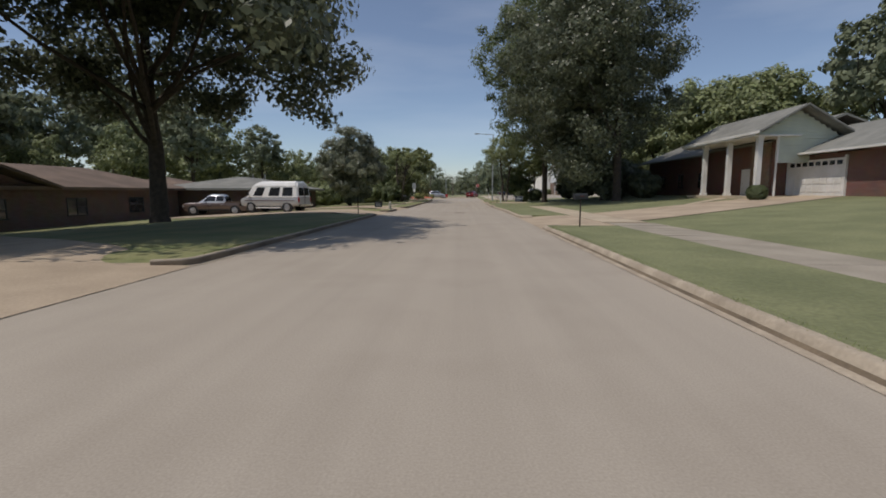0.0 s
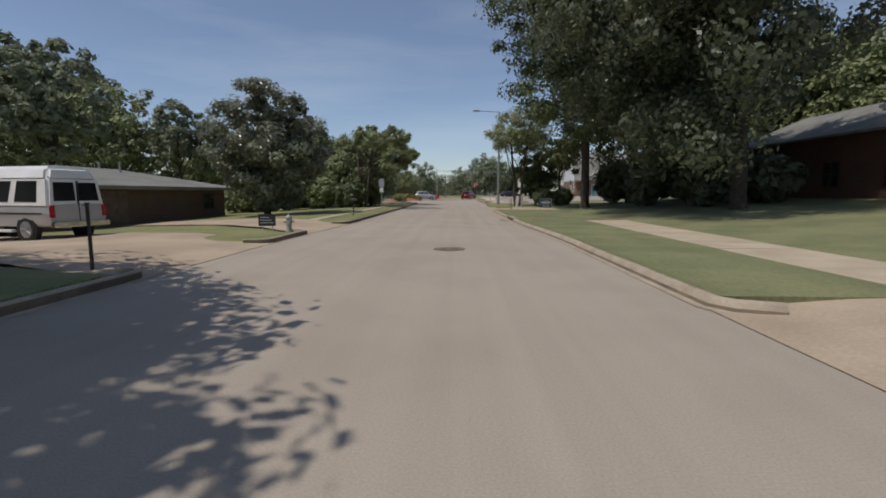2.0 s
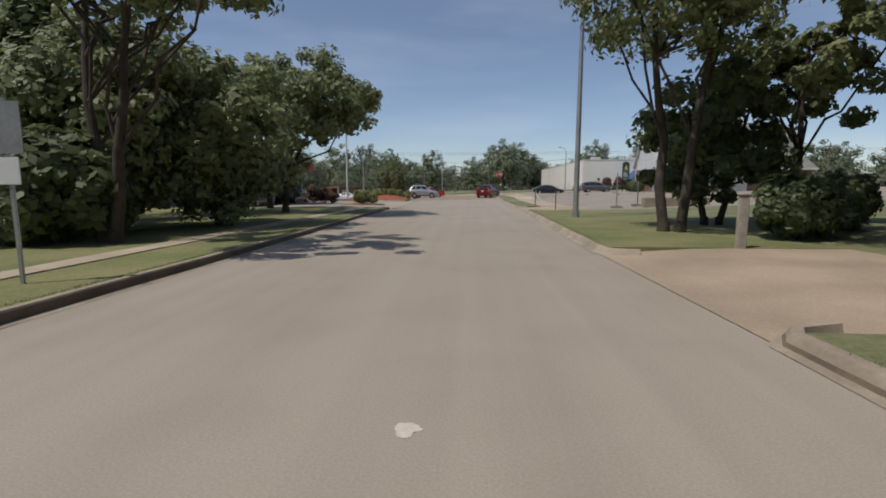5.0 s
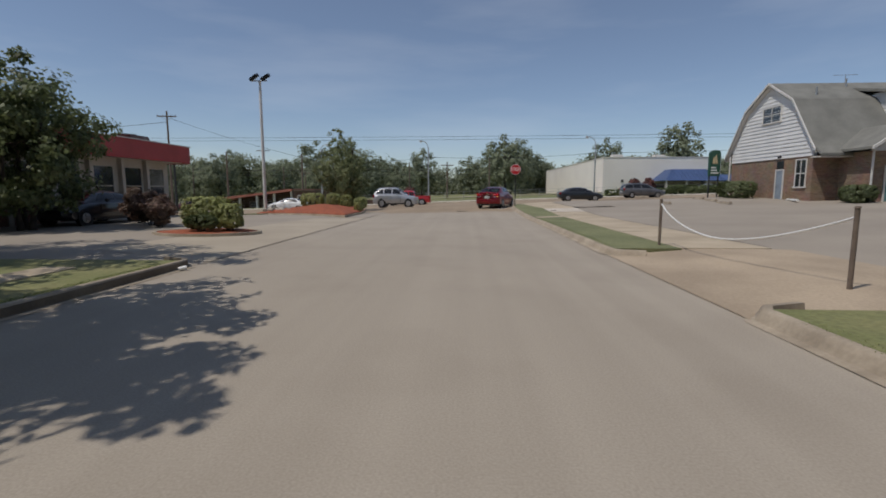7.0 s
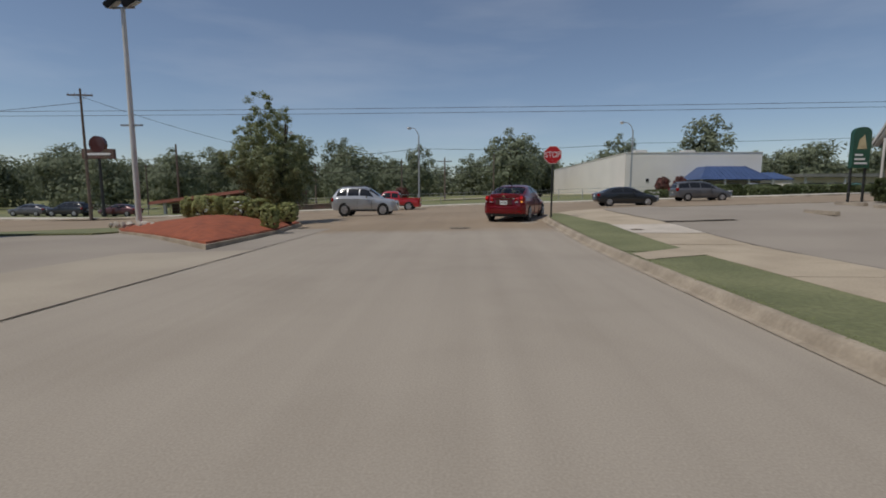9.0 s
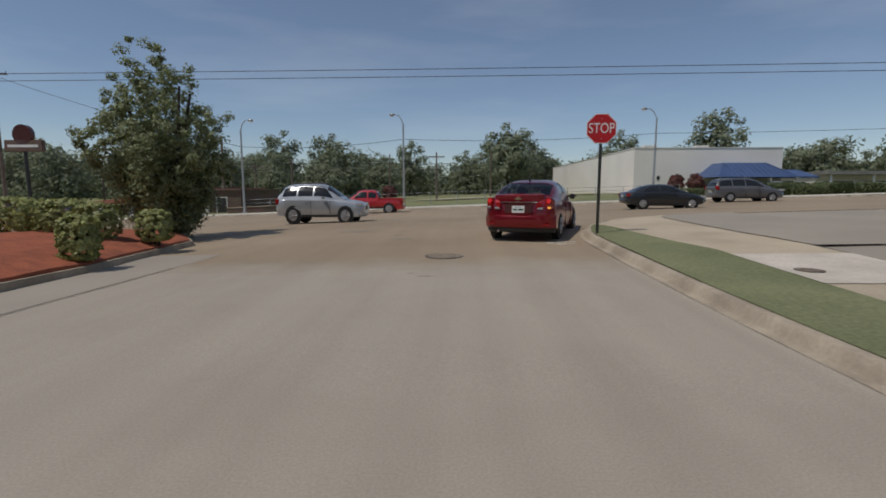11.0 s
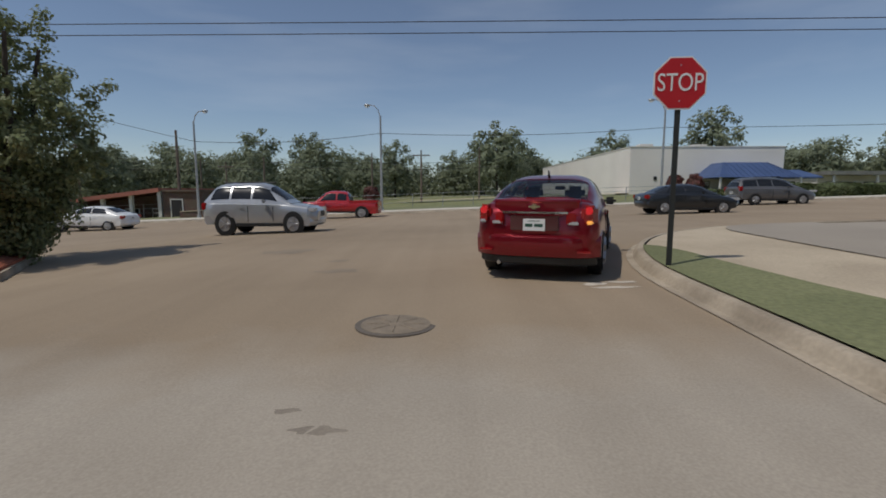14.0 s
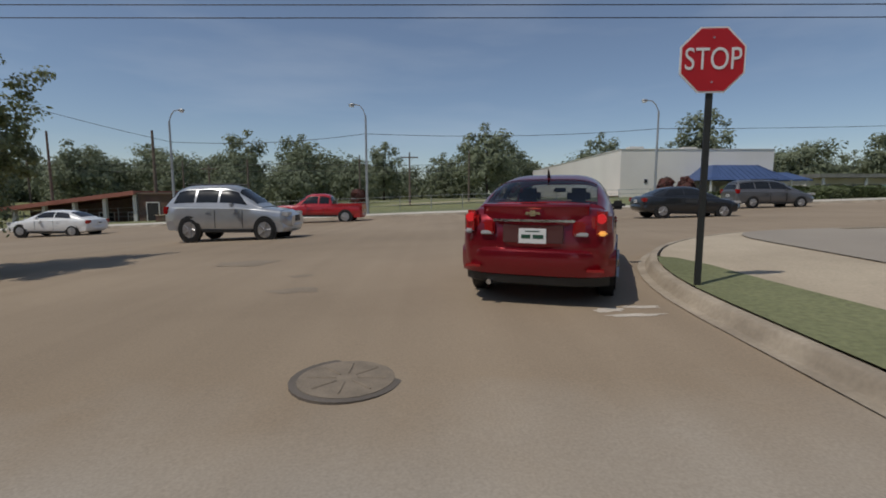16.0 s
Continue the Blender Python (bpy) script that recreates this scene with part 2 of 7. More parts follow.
STEEL = mat("galvanised_steel", (0.45, 0.46, 0.46), 0.45, (0.36, 0.37, 0.37), 2, 15, 0.05, metal=0.6)
DARKSTEEL = mat("dark_green_steel", (0.03, 0.032, 0.03), 0.55, scale=2)
WOOD_POLE = mat("weathered_pole", (0.20, 0.155, 0.12), 0.9, (0.13, 0.10, 0.08), 3, 20, 0.4)
SIGN_RED = mat("sign_red", (0.50, 0.016, 0.022), 0.4, (0.45, 0.014, 0.02), 1, 8, 0, scratch=0.1)
SIGN_WHITE = mat("sign_white", (0.80, 0.80, 0.78), 0.4, (0.76, 0.76, 0.74), 1, 8, 0, scratch=0.05)
SIGN_GREEN = mat("sign_green", (0.025, 0.095, 0.06), 0.4, scale=1)
CABLE = mat("black_cable", (0.03, 0.03, 0.03), 0.6)
TYRE = mat("tyre_rubber", (0.022, 0.022, 0.022), 0.85, scale=8)
RIM = mat("alloy_rim", (0.50, 0.50, 0.51), 0.35, metal=0.7, scale=5)
CHROME = mat("chrome", (0.75, 0.75, 0.76), 0.12, metal=1.0, scale=3)
BLACK_TRIM = mat("black_plastic", (0.02, 0.02, 0.02), 0.55, scale=5)
LAMP_RED = mat("red_lens", (0.35, 0.008, 0.01), 0.12, scale=6, spec=0.8)
LAMP_CLEAR = mat("clear_lens", (0.55, 0.55, 0.55), 0.1, scale=6, spec=0.8)
LAMP_ON = lamp_mat("amber_indicator_lit", (0.95, 0.45, 0.10), 0.6)
BRAKE_ON = lamp_mat("brake_light_lit", (0.75, 0.025, 0.03), 0.3)


def tinted(name, c):
    """Thin tinted glass: see-through, glossier at a slant."""
    m = bpy.data.materials.new(name)
    m.use_nodes = True
    n, l = m.node_tree.nodes, m.node_tree.links
    tr, gl, mix, lw, fr = n.new("ShaderNodeBsdfTransparent"), n.new("ShaderNodeBsdfGlossy"), n.new("ShaderNodeMixShader"), n.new("ShaderNodeLayerWeight"), n.new("ShaderNodeMath")
    tr.inputs["Color"].default_value = (*c, 1)
    gl.inputs["Roughness"].default_value = 0.02
    lw.inputs["Blend"].default_value = 0.5
    fr.operation, fr.inputs[1].default_value = "POWER", 4.0
    l.new(lw.outputs["Facing"], fr.inputs[0])
    l.new(fr.outputs[0], mix.inputs["Fac"])
    l.new(tr.outputs[0], mix.inputs[1])
    l.new(gl.outputs[0], mix.inputs[2])
    l.new(mix.outputs[0], n["Material Output"].inputs["Surface"])
    return m


def paint(name, c, metal=0.25):
    return mat(name, c, 0.28, tuple(v * 0.9 for v in c), 2, 30, 0, metal=metal, coat=0.7, scratch=0.1)


RED_CAR, SILVER_CAR, WHITE_CAR = paint("red_car_paint", (0.25, 0.008, 0.018), 0.6), paint("silver_car_paint", (0.50, 0.51, 0.52), 0.5), paint("white_car_paint", (0.84, 0.83, 0.80), 0.0)
DARK_CAR, GREY_CAR, BROWN_CAR, RED_TRUCK = paint("black_car_paint", (0.025, 0.027, 0.03)), paint("grey_car_paint", (0.13, 0.13, 0.135)), paint("maroon_car_paint", (0.11, 0.035, 0.035)), paint("bright_red_paint", (0.48, 0.02, 0.025), 0.0)
SEAT = mat("dark_seat_cloth", (0.05, 0.048, 0.046), 0.9)
GOLD = mat("pale_gold_badge", (0.75, 0.62, 0.38), 0.25, metal=0.9)
TINTED = tinted("tinted_car_glass", (0.62, 0.65, 0.66))
VAN_LOW = paint("silver_van_paint", (0.47, 0.47, 0.47), 0.3)


# ---- building blocks ----
def smooth(a, b, v):
    s = min(1.0, max(0.0, (v - a) / (b - a)))
    return s * s * (3 - 2 * s)


def road_z(x, y):
    """Street level: flat, then up to the cross street, which climbs towards +x."""
    fade = 1 - 0.6 * smooth(160, 260, y)
    tilt = 0.04 * max(-40, x) if x < 0 else 0.03 * min(40, x)
    return smooth(104, 117, y) * (tilt + 0.22 * (1 - smooth(120, 134, y))) * fade


def land_z(x, y):
    """Level of lawns, walks and lots behind the kerbs."""
    z = road_z(x, y) + 0.14
    if x > 8.5:
        z += 0.068 * (min(x, 27) - 8.5) * (1 - smooth(66, 84, y))
        z += 0.045 * (min(x, 32) - 8.0) * smooth(72, 88, y) * (1 - smooth(104, 117, y))
    if x < -10:
        z -= 0.055 * (min(-x, 30) - 10) * (1 - smooth(66, 84, y))
    return z


def add_box(bm, x0, x1, y0, y1, z0, z1, bevel=0.0):
    r = bmesh.ops.create_cube(bm, size=1, matrix=Matrix.Translation(((x0 + x1) / 2, (y0 + y1) / 2, (z0 + z1) / 2)) @ Matrix.Diagonal((x1 - x0, y1 - y0, z1 - z0, 1)))
    if bevel:
        edges = list({e for v in r["verts"] for e in v.link_edges})
        bmesh.ops.bevel(bm, geom=edges, offset=bevel, segments=2, affect="EDGES", clamp_overlap=True)


def box(x0, x1, y0, y1, z0, z1, bevel=0.0):
    bm = bmesh.new()
    add_box(bm, x0, x1, y0, y1, z0, z1, bevel)
    return bm


def add_tube(bm, a, b, r0, r1=None, seg=10, caps=True):
    a, b = Vector(a), Vector(b)
    d = b - a
    m = Matrix.Translation((a + b) / 2) @ d.to_track_quat("Z", "Y").to_matrix().to_4x4()
    bmesh.ops.create_cone(bm, cap_ends=caps, segments=seg, radius1=r0, radius2=r0 if r1 is None else r1, depth=d.length, matrix=m)


def tube(a, b, r0, r1=None, seg=10):
    bm = bmesh.new()
    add_tube(bm, a, b, r0, r1, seg)
    return bm


def prism(points, axis, a, b):
    """A flat outline pushed along an axis from a to b. The outline's two numbers are the other two axes in order."""
    bm = bmesh.new()

    def put(p, t):
        return {"x": (t, p[0], p[1]), "y": (p[0], t, p[1]), "z": (p[0], p[1], t)}[axis]
    lo, hi = [bm.verts.new(put(p, a)) for p in points], [bm.verts.new(put(p, b)) for p in points]
    bm.faces.new(lo)
    bm.faces.new(hi)
    for i in range(len(points)):
        j = (i + 1) % len(points)
        bm.faces.new((lo[i], lo[j], hi[j], hi[i]))
    bmesh.ops.recalc_face_normals(bm, faces=bm.faces)
    return bm


def mesh_of(name, bm, material, smooth_angle=None):
    me = bpy.data.meshes.new(name)
    bm.to_mesh(me)
    bm.free()
    for m in (material if isinstance(material, (list, tuple)) else (material,)):
        me.materials.append(m)
    if smooth_angle:
        me.shade_smooth()
        me.set_sharp_from_angle(angle=radians(smooth_angle))
    return me


def part(name, bm, material, parent, label="", smooth_angle=None):
    ob = new(name, mesh_of(name, bm, material, smooth_angle))
    ob.parent = parent
    return tagged(ob, label)


def thing(name, label, category, at=None, group="", kind=""):
    ob = new(name)
    ob.empty_display_size = 0.2
    if at is not None:
        ob.matrix_basis = at
    return tagged(ob, label, category, group, kind)


def struct(name, bm, material, label, category, smooth_angle=None, kind="structure"):
    return tagged(new(name, mesh_of(name, bm, material, smooth_angle)), label, category, "", kind)


def steps(a, b, step):
    n = max(1, int(math.ceil((b - a) / step)))
    return [a + (b - a) * i / n for i in range(n + 1)]


def sheet(xs, ys, zf, skirt=0.0):
    """A draped sheet, with its rim turned down by skirt."""
    bm = bmesh.new()
    g = [[bm.verts.new((x, y, zf(x, y))) for x in xs] for y in ys]
    for j in range(len(ys) - 1):
        for i in range(len(xs) - 1):
            bm.faces.new((g[j][i], g[j][i + 1], g[j + 1][i + 1], g[j + 1][i]))
    if skirt:
        rim = g[0] + [r[-1] for r in g[1:]] + g[-1][-2::-1] + [r[0] for r in g[-2:0:-1]]
        low = [bm.verts.new(v.co - Vector((0, 0, skirt))) for v in rim]
        for i in range(len(rim)):
            j = (i + 1) % len(rim)
            bm.faces.new((rim[j], rim[i], low[i], low[j]))
    return bm


def quad_patch(corners, zf, n=8, m=8):
    """A draped four-cornered patch."""
    bm = bmesh.new()
    a, b, c, d = [Vector((*p, 0)) for p in corners]
    g = []
    for j in range(m + 1):
        r = []
        for i in range(n + 1):
            p = a.lerp(b, i / n).lerp(d.lerp(c, i / n), j / m)
            r.append(bm.verts.new((p.x, p.y, zf(p.x, p.y))))
        g.append(r)
    for j in range(m):
        for i in range(n):
            bm.faces.new((g[j][i], g[j][i + 1], g[j + 1][i + 1], g[j + 1][i]))
    bmesh.ops.recalc_face_normals(bm, faces=bm.faces)
    if sum(f.normal.z for f in bm.faces) < 0:
        bmesh.ops.reverse_faces(bm, faces=bm.faces)
    return bm


# ---- ground and paving ----
KR, KL = 3.3, -5.5            # kerb faces


def pinch(x, y):
    """The street is a little narrower along its middle stretch."""
    k = smooth(36, 46, y) * (1 - smooth(66, 84, y))
    return x - 0.36 * k * (1 - smooth(3.8, 6.3, x)) if x > 0 else x + 0.36 * k * (1 - smooth(5.9, 10, -x))


def pinched(bm):
    for v in bm.verts:
        v.co.x = pinch(v.co.x, v.co.y)
    return bm


GX = [-3000, -900, -300, -140, -80, -60] + steps(-50, 50, 5)[0:] + [60, 80, 140, 300, 900, 3000]
GY = [-3000, -900, -300, -100, -60] + steps(-40, 200, 6) + [230, 260, 300, 400, 900, 3000]


def ground_z(x, y):
    near = (1 - smooth(45, 60, abs(x))) * smooth(-50, -38, y) * (1 - smooth(146, 152, y))
    main = smooth(104, 110, y) * (1 - smooth(142, 146, y))
    return land_z(x, y) - 0.03 - 0.5 * max(near, main * (1 - smooth(190, 215, abs(x))))


struct("ground", sheet(GX, GY, ground_z), GRASS_DRY, "grass ground reaching out to the distant trees", "ground", 60)
struct("road_street", sheet(steps(KL - 0.3, KR + 0.3, 1.3), steps(-40, 110.2, 2), lambda x, y: road_z(x, y)), ROAD, "pale worn residential street with patches and cracks", "road", 60)
struct("road_main", sheet([-200, -120, -80] + steps(-60, 60, 3) + [80, 120, 200], steps(110.2, 143, 2), lambda x, y: road_z(x, y)), ROAD, "wide tan asphalt cross street", "road", 60)


ROLLED = ((-0.14, 0.008), (-0.03, 0.02), (0.0, 0.06), (0.03, 0.13), (0.06, 0.15), (0.15, 0.153), (0.2, -0.1))
UPRIGHT = ((-0.14, 0.006), (-0.015, 0.01), (0.0, 0.02), (0.006, 0.125), (0.025, 0.152), (0.115, 0.155), (0.12, -0.1))


def kerb_run(name, pts, prof=ROLLED, darkened=()):
    """A kerb with a gutter lip along a line of points; the street lies on the right of its way."""
    bm = bmesh.new()
    rows = []
    pts = [(pinch(x, y), y) for x, y in pts]
    for i, p in enumerate(pts):
        a, b = Vector(pts[max(0, i - 1)]), Vector(pts[min(len(pts) - 1, i + 1)])
        d = (b - a).normalized()
        side = Vector((-d.y, d.x))
        z = road_z(*p)
        rows.append([bm.verts.new((p[0] + side.x * u, p[1] + side.y * u, z + v + 0.008 * noise.noise(Vector((p[0] * 0.7, p[1] * 0.7, u * 3))))) for u, v in prof])
    for r, s in zip(rows, rows[1:]):
        for k in range(len(prof) - 1):
            f = bm.faces.new((r[k], s[k], s[k + 1], r[k + 1]))
            f.material_index = 1 if k in darkened else 0
    bm.faces.new(rows[0])
    bm.faces.new(list(reversed(rows[-1])))
    bmesh.ops.recalc_face_normals(bm, faces=bm.faces)
    ob = struct(name, bm, KERB, "weathered concrete kerb with a stained, darkened gutter face", "kerb", 40)
    ob.data.materials.append(KERB_DIRT_SHADE)
    return ob


CX, CY = 9.5, 112.6            # centre of the corner's curve
RIGHT = [(-40, 19.5), (28.2, 60.2), (66.6, 84.5), (90.3, 104.0)]
LEFT = [(-40, 1.2), (9.6, 30.0), (36.0, 39.0), (44.6, 88.0)]
for a, b in RIGHT:
    pts = [(KR, y) for y in reversed(steps(a, b, 1.5))]
    if b < 100:
        pts = [(KR + 0.7, b + 0.5), (KR + 0.18, b + 0.3)] + pts
    else:
        pts = [(KR - 0.1 * smooth(104, 112.5, y), y) for y in reversed(steps(a, 112.5, 1.5))]
        pts = [(CX - 6.3 * math.cos(w), CY + 6.8 * math.sin(w)) for w in reversed(steps(0.1, radians(90), 0.1))] + pts
        pts = [(x, CY + 6.8) for x in (60, 45, 30, 20, 14)] + pts
    if a > 0:
        pts = pts + [(KR + 0.18, a - 0.3), (KR + 0.7, a - 0.5)]
    kerb_run("kerb_right", pts, darkened=(1,) if b < 62 else ())
for a, b in LEFT:
    pts = [(KL, y) for y in steps(a, b, 1.5)]
    pts = ([(KL - 0.7, a - 0.5), (KL - 0.18, a - 0.3)] if a > 0 else []) + pts + [(KL - 0.18, b + 0.3), (KL - 0.7, b + 0.5)]
    # the upright face is coloured dark for its shade as well as grime
    kerb_run("kerb_left", pts, UPRIGHT, (1, 2))
kerb_run("kerb_far", [(x, 141.0) for x in (-150, -90, -60, -45, -30, -20, -10, 0, 10, 20, 30, 45, 60, 90, 150)])

# verges, lawns and lots
for a, b in RIGHT:
    x1 = 5.0 if a > 80 else 6.3 if a < 60 else 8.4
    struct("lawn_verge", pinched(sheet(steps(KR + 0.145, x1, 0.8), steps(a, b, 2), lambda x, y: land_z(x, y) + 0.014, 0.14)), GRASS_DRY if 60 < a < 80 else GRASS, "green mown grass strip between kerb and walk", "grass", 60)
for a, b, x1, y1 in ((19.5, 28.2, 6.3, 0), (60.2, 66.6, 8.4, 0), (84.5, 90.3, 7.5, 0)):
    struct("apron", pinched(quad_patch([(KR - 0.05, a - 0.6), (x1, a), (x1, b), (KR - 0.05, b + 0.6)], lambda x, y: road_z(x, y) + 0.012 + 0.13 * smooth(KR, 5.6, x))), DRIVE, "tan concrete driveway apron dipping to the street", "driveway", 60)
struct("lawn_right", sheet(steps(8.3, 48, 3), steps(-40, 84.5, 3), land_z, 0.4), GRASS, "green mown front lawn rising from the walk", "lawn", 60)
struct("driveway_right", quad_patch([(8.2, 22.6), (8.2, 30.6), (24.6, 38.4), (24.6, 31.8)], lambda x, y: land_z(x, y) + 0.03, 14, 8), DRIVE, "tan concrete driveway up to the garage", "driveway", 60)
struct("footpath_house", quad_patch([(12, 30.5), (13, 31.2), (21.5, 41), (21.5, 39)], lambda x, y: land_z(x, y) + 0.036, 10, 3), CONCRETE, "tan concrete path to the porch", "path", 60)
struct("parking_lot", sheet(steps(7.1, 60, 3), steps(84.5, CY, 2), lambda x, y: land_z(x, y) - 0.02, 0.4), LOT, "grey asphalt parking lot beside the street", "parking lot", 60)
struct("parking_lot_end", sheet(steps(CX, 60, 3), steps(CY, CY + 6.6, 1.5), lambda x, y: land_z(x, y) - 0.02, 0.4), LOT, "grey asphalt parking lot edge at the cross street", "parking lot", 60)
struct("verge_tip", quad_patch([(KR + 0.15, 104), (5.0, 104), (5.0, 110.6), (KR + 0.07, 110.6)], lambda x, y: land_z(x, y) + 0.024 + 0.006 * smooth(108, 110.6, y), 4, 6), GRASS, "green mown grass strip beside the walk", "grass", 60)
def lawn_left_z(x, y):
    """The left lawns, dropped under the driveways where they meet the street."""
    dip = max(smooth(a - 0.4, a + 0.3, y) * (1 - smooth(b - 0.3, b + 0.4, y)) for a, b in ((1.2, 9.6), (30.0, 36.0), (39.0, 44.6)))
    low = road_z(x, y) + (land_z(x, y) - road_z(x, y)) * smooth(-KL, 7.6, -x) - 0.03 * (1 - smooth(8.5, 11, -x))
    return land_z(x, y) + (low - land_z(x, y)) * dip


struct("lawn_left", pinched(sheet(steps(-50, -11, 2.8)[:-1] + steps(-11, KL - 0.11, 0.8), steps(-40, 88, 0.7), lawn_left_z, 0.4)), GRASS_DRY, "grass front lawns dipping away from the street", "lawn", 60)
for c in ([(KL + 0.05, 0.8), (KL + 0.05, 9.2), (-25, 23.0), (-25, 12)], [(KL + 0.05, 29.6), (KL + 0.05, 36.4), (-24, 42.5), (-24, 35.5)], [(KL + 0.05, 38.7), (KL + 0.05, 44.6), (-17.8, 50.2), (-17.8, 46.6)]):
    struct("driveway_left", pinched(quad_patch(c, lambda x, y: road_z(x, y) + 0.012 + (land_z(x, y) + 0.02 - road_z(x, y)) * smooth(-KL, 7.5, -x) + 0.01 * smooth(8, 9, -x), 16, 6)), DRIVE, "tan concrete driveway across the lawn", "driveway", 60)
struct("restaurant_lot", sheet(steps(-60, KL - 0.0, 3), steps(88, 112, 2), lambda x, y: road_z(x, y) + 0.006 + 0.05 * smooth(6, 12, -x)), LOT, "grey asphalt lot round the restaurant", "parking lot", 60)
struct("apron_left", quad_patch([(KL + 0.02, 88.6), (KL + 0.02, 105), (-8.2, 104), (-9.4, 90.5)], lambda x, y: road_z(x, y) + 0.014 + 0.05 * smooth(6, 12, -x), 6, 10), LOT_TAN, "worn tan concrete apron of the lot", "driveway", 60)
struct("verge_far", sheet([-150, -90] + steps(-60, 60, 4) + [90, 150], steps(144.6, 152, 3), lambda x, y: land_z(x, y) + 0.01), GRASS, "grass bank beyond the cross street", "grass", 60)
struct("walk_far", sheet([-150, -90] + steps(-60, 60, 4) + [90, 150], steps(141.19, 144.6, 1), lambda x, y: land_z(x, y) + 0.02), PALE_WALK, "concrete walk along the cross street", "pavement", 60)

# corner of the walk, inside the curved kerb
def fan(mid, arc, off, n=9):
    """A surface from a middle point out to an arc, laid on the land."""
    bm = bmesh.new()
    rings = []
    for k in range(1, n + 1):
        pts = [(mid[0] + (x - mid[0]) * k / n, mid[1] + (y - mid[1]) * k / n) for x, y in arc]
        rings.append([bm.verts.new((x, y, land_z(x, y) + off)) for x, y in pts])
    c = bm.verts.new((*mid, land_z(*mid) + off))
    for a, b in zip(rings[0], rings[0][1:]):
        bm.faces.new((c, b, a))
    for r, q in zip(rings, rings[1:]):
        for i in range(len(r) - 1):
            bm.faces.new((r[i], r[i + 1], q[i + 1], q[i]))
    bmesh.ops.recalc_face_normals(bm, faces=bm.faces)
    for f in bm.faces:
        if f.normal.z < 0:
            f.normal_flip()
    return bm


arc = [(CX - 6.1 * math.cos(w), CY + 6.6 * math.sin(w)) for w in steps(0, radians(90), 0.1)]
bm = fan((CX, CY - 0.7), [(KR + 0.12, 110.6), (KR + 0.12, 111.6)] + arc, 0.016)
struct("walk_corner", bm, CONCRETE, "tan concrete corner walk inside the curved kerb", "pavement", 60)
arc = [(KR + 0.07, 110.6), (KR + 0.05, 111.6)] + [(CX - 6.15 * math.cos(w), CY + 6.65 * math.sin(w)) for w in steps(0, radians(25), 0.1)] + [(4.15, 115.2), (4.3, 114.5), (4.38, 113.5), (4.62, 112.0), (5.0, 110.6)]
struct("lawn_corner", fan((4.0, 111.4), arc + arc[:1], 0.03, 6), GRASS, "green grass tip at the corner", "grass", 60)
struct("path_verge", quad_patch([(3.48, 102.7), (5.02, 103.5), (5.02, 104.7), (3.48, 103.6)], lambda x, y: land_z(x, y) + 0.026, 5, 4), CONCRETE, "narrow concrete path across the verge", "path", 60)


# lot surface inside the corner, and a bright new slab in the walk
arc = [(7.1, 111.0), (6.95, 112.0), (6.75, 113.0), (6.63, 114.4), (6.62, 115.6), (6.66, 116.6), (6.78, 117.5), (7.0, 118.1), (7.35, 118.6), (7.9, 118.9), (8.8, 119.0), (9.8, 119.02)]
bm = fan((9.8, 111.0), arc, 0.036, 20)
struct("parking_lot_corner", bm, LOT, "grey asphalt rounded corner of the lot", "parking lot", 60)
struct("walk_patch", quad_patch([(4.97, 107.8), (7.1, 107.8), (7.1, 110.1), (4.97, 110.1)], lambda x, y: land_z(x, y) + 0.034, 3, 3), PATCH, "bright newer concrete slab in the walk", "pavement", 60)


def walk_slabs(name, x0, x1, ya, yb, label, off=0.02, seed=1, material=CONCRETE):
    """Concrete walk laid in slabs with open joints."""
    rnd = random.Random(seed)
    base = struct(name, sheet([x0 + 0.02, x1 - 0.02], steps(ya, yb, 1.5), lambda x, y: land_z(x, y) + off - 0.02), DIRT, label, "pavement")
    n = int((yb - ya) / 1.5)
    for i in range(n):
        a, b = ya + i * 1.5, ya + (i + 1) * 1.5 - 0.025
        dz = [rnd.uniform(-0.006, 0.006) for _ in range(4)]
        bm = bmesh.new()
        cs = [(x0, a, dz[0]), (x1, a, dz[1]), (x1, b, dz[2]), (x0, b, dz[3])]
        top = [bm.verts.new((x, y, land_z(x, y) + off + d)) for x, y, d in cs]
        low = [bm.verts.new((x, y, land_z(x, y) - 0.08)) for x, y, d in cs]
        bm.faces.new(top)
        for k in range(4):
            bm.faces.new((top[(k + 1) % 4], top[k], low[k], low[(k + 1) % 4]))
        part("slab", bm, material, base)


struct("lawn_strip", sheet([6.25, 7.3, 8.35], steps(46.6, 60.2, 2), lambda x, y: land_z(x, y) + 0.008), GRASS, "green grass where the walk ends", "grass", 60)
walk_slabs("walk_right", 6.3, 8.3, -39, 21.6, "dull grey tan concrete walk laid in slabs along the lawn", 0.02, 2, WALK_OLD)
walk_slabs("walk_front", 6.3, 8.3, 21.6, 46.6, "tan concrete walk laid in slabs past the house", 0.02, 6)
walk_slabs("walk_lot", 5.0, 7.1, 90.4, 112.0, "tan concrete walk along the parking lot", 0.02, 3)
walk_slabs("walk_left", -7.5, -6.9, 45, 87, "narrow concrete walk in the grass", 0.025, 4)

# seams, stains and covers in the street
rnd = random.Random(5)


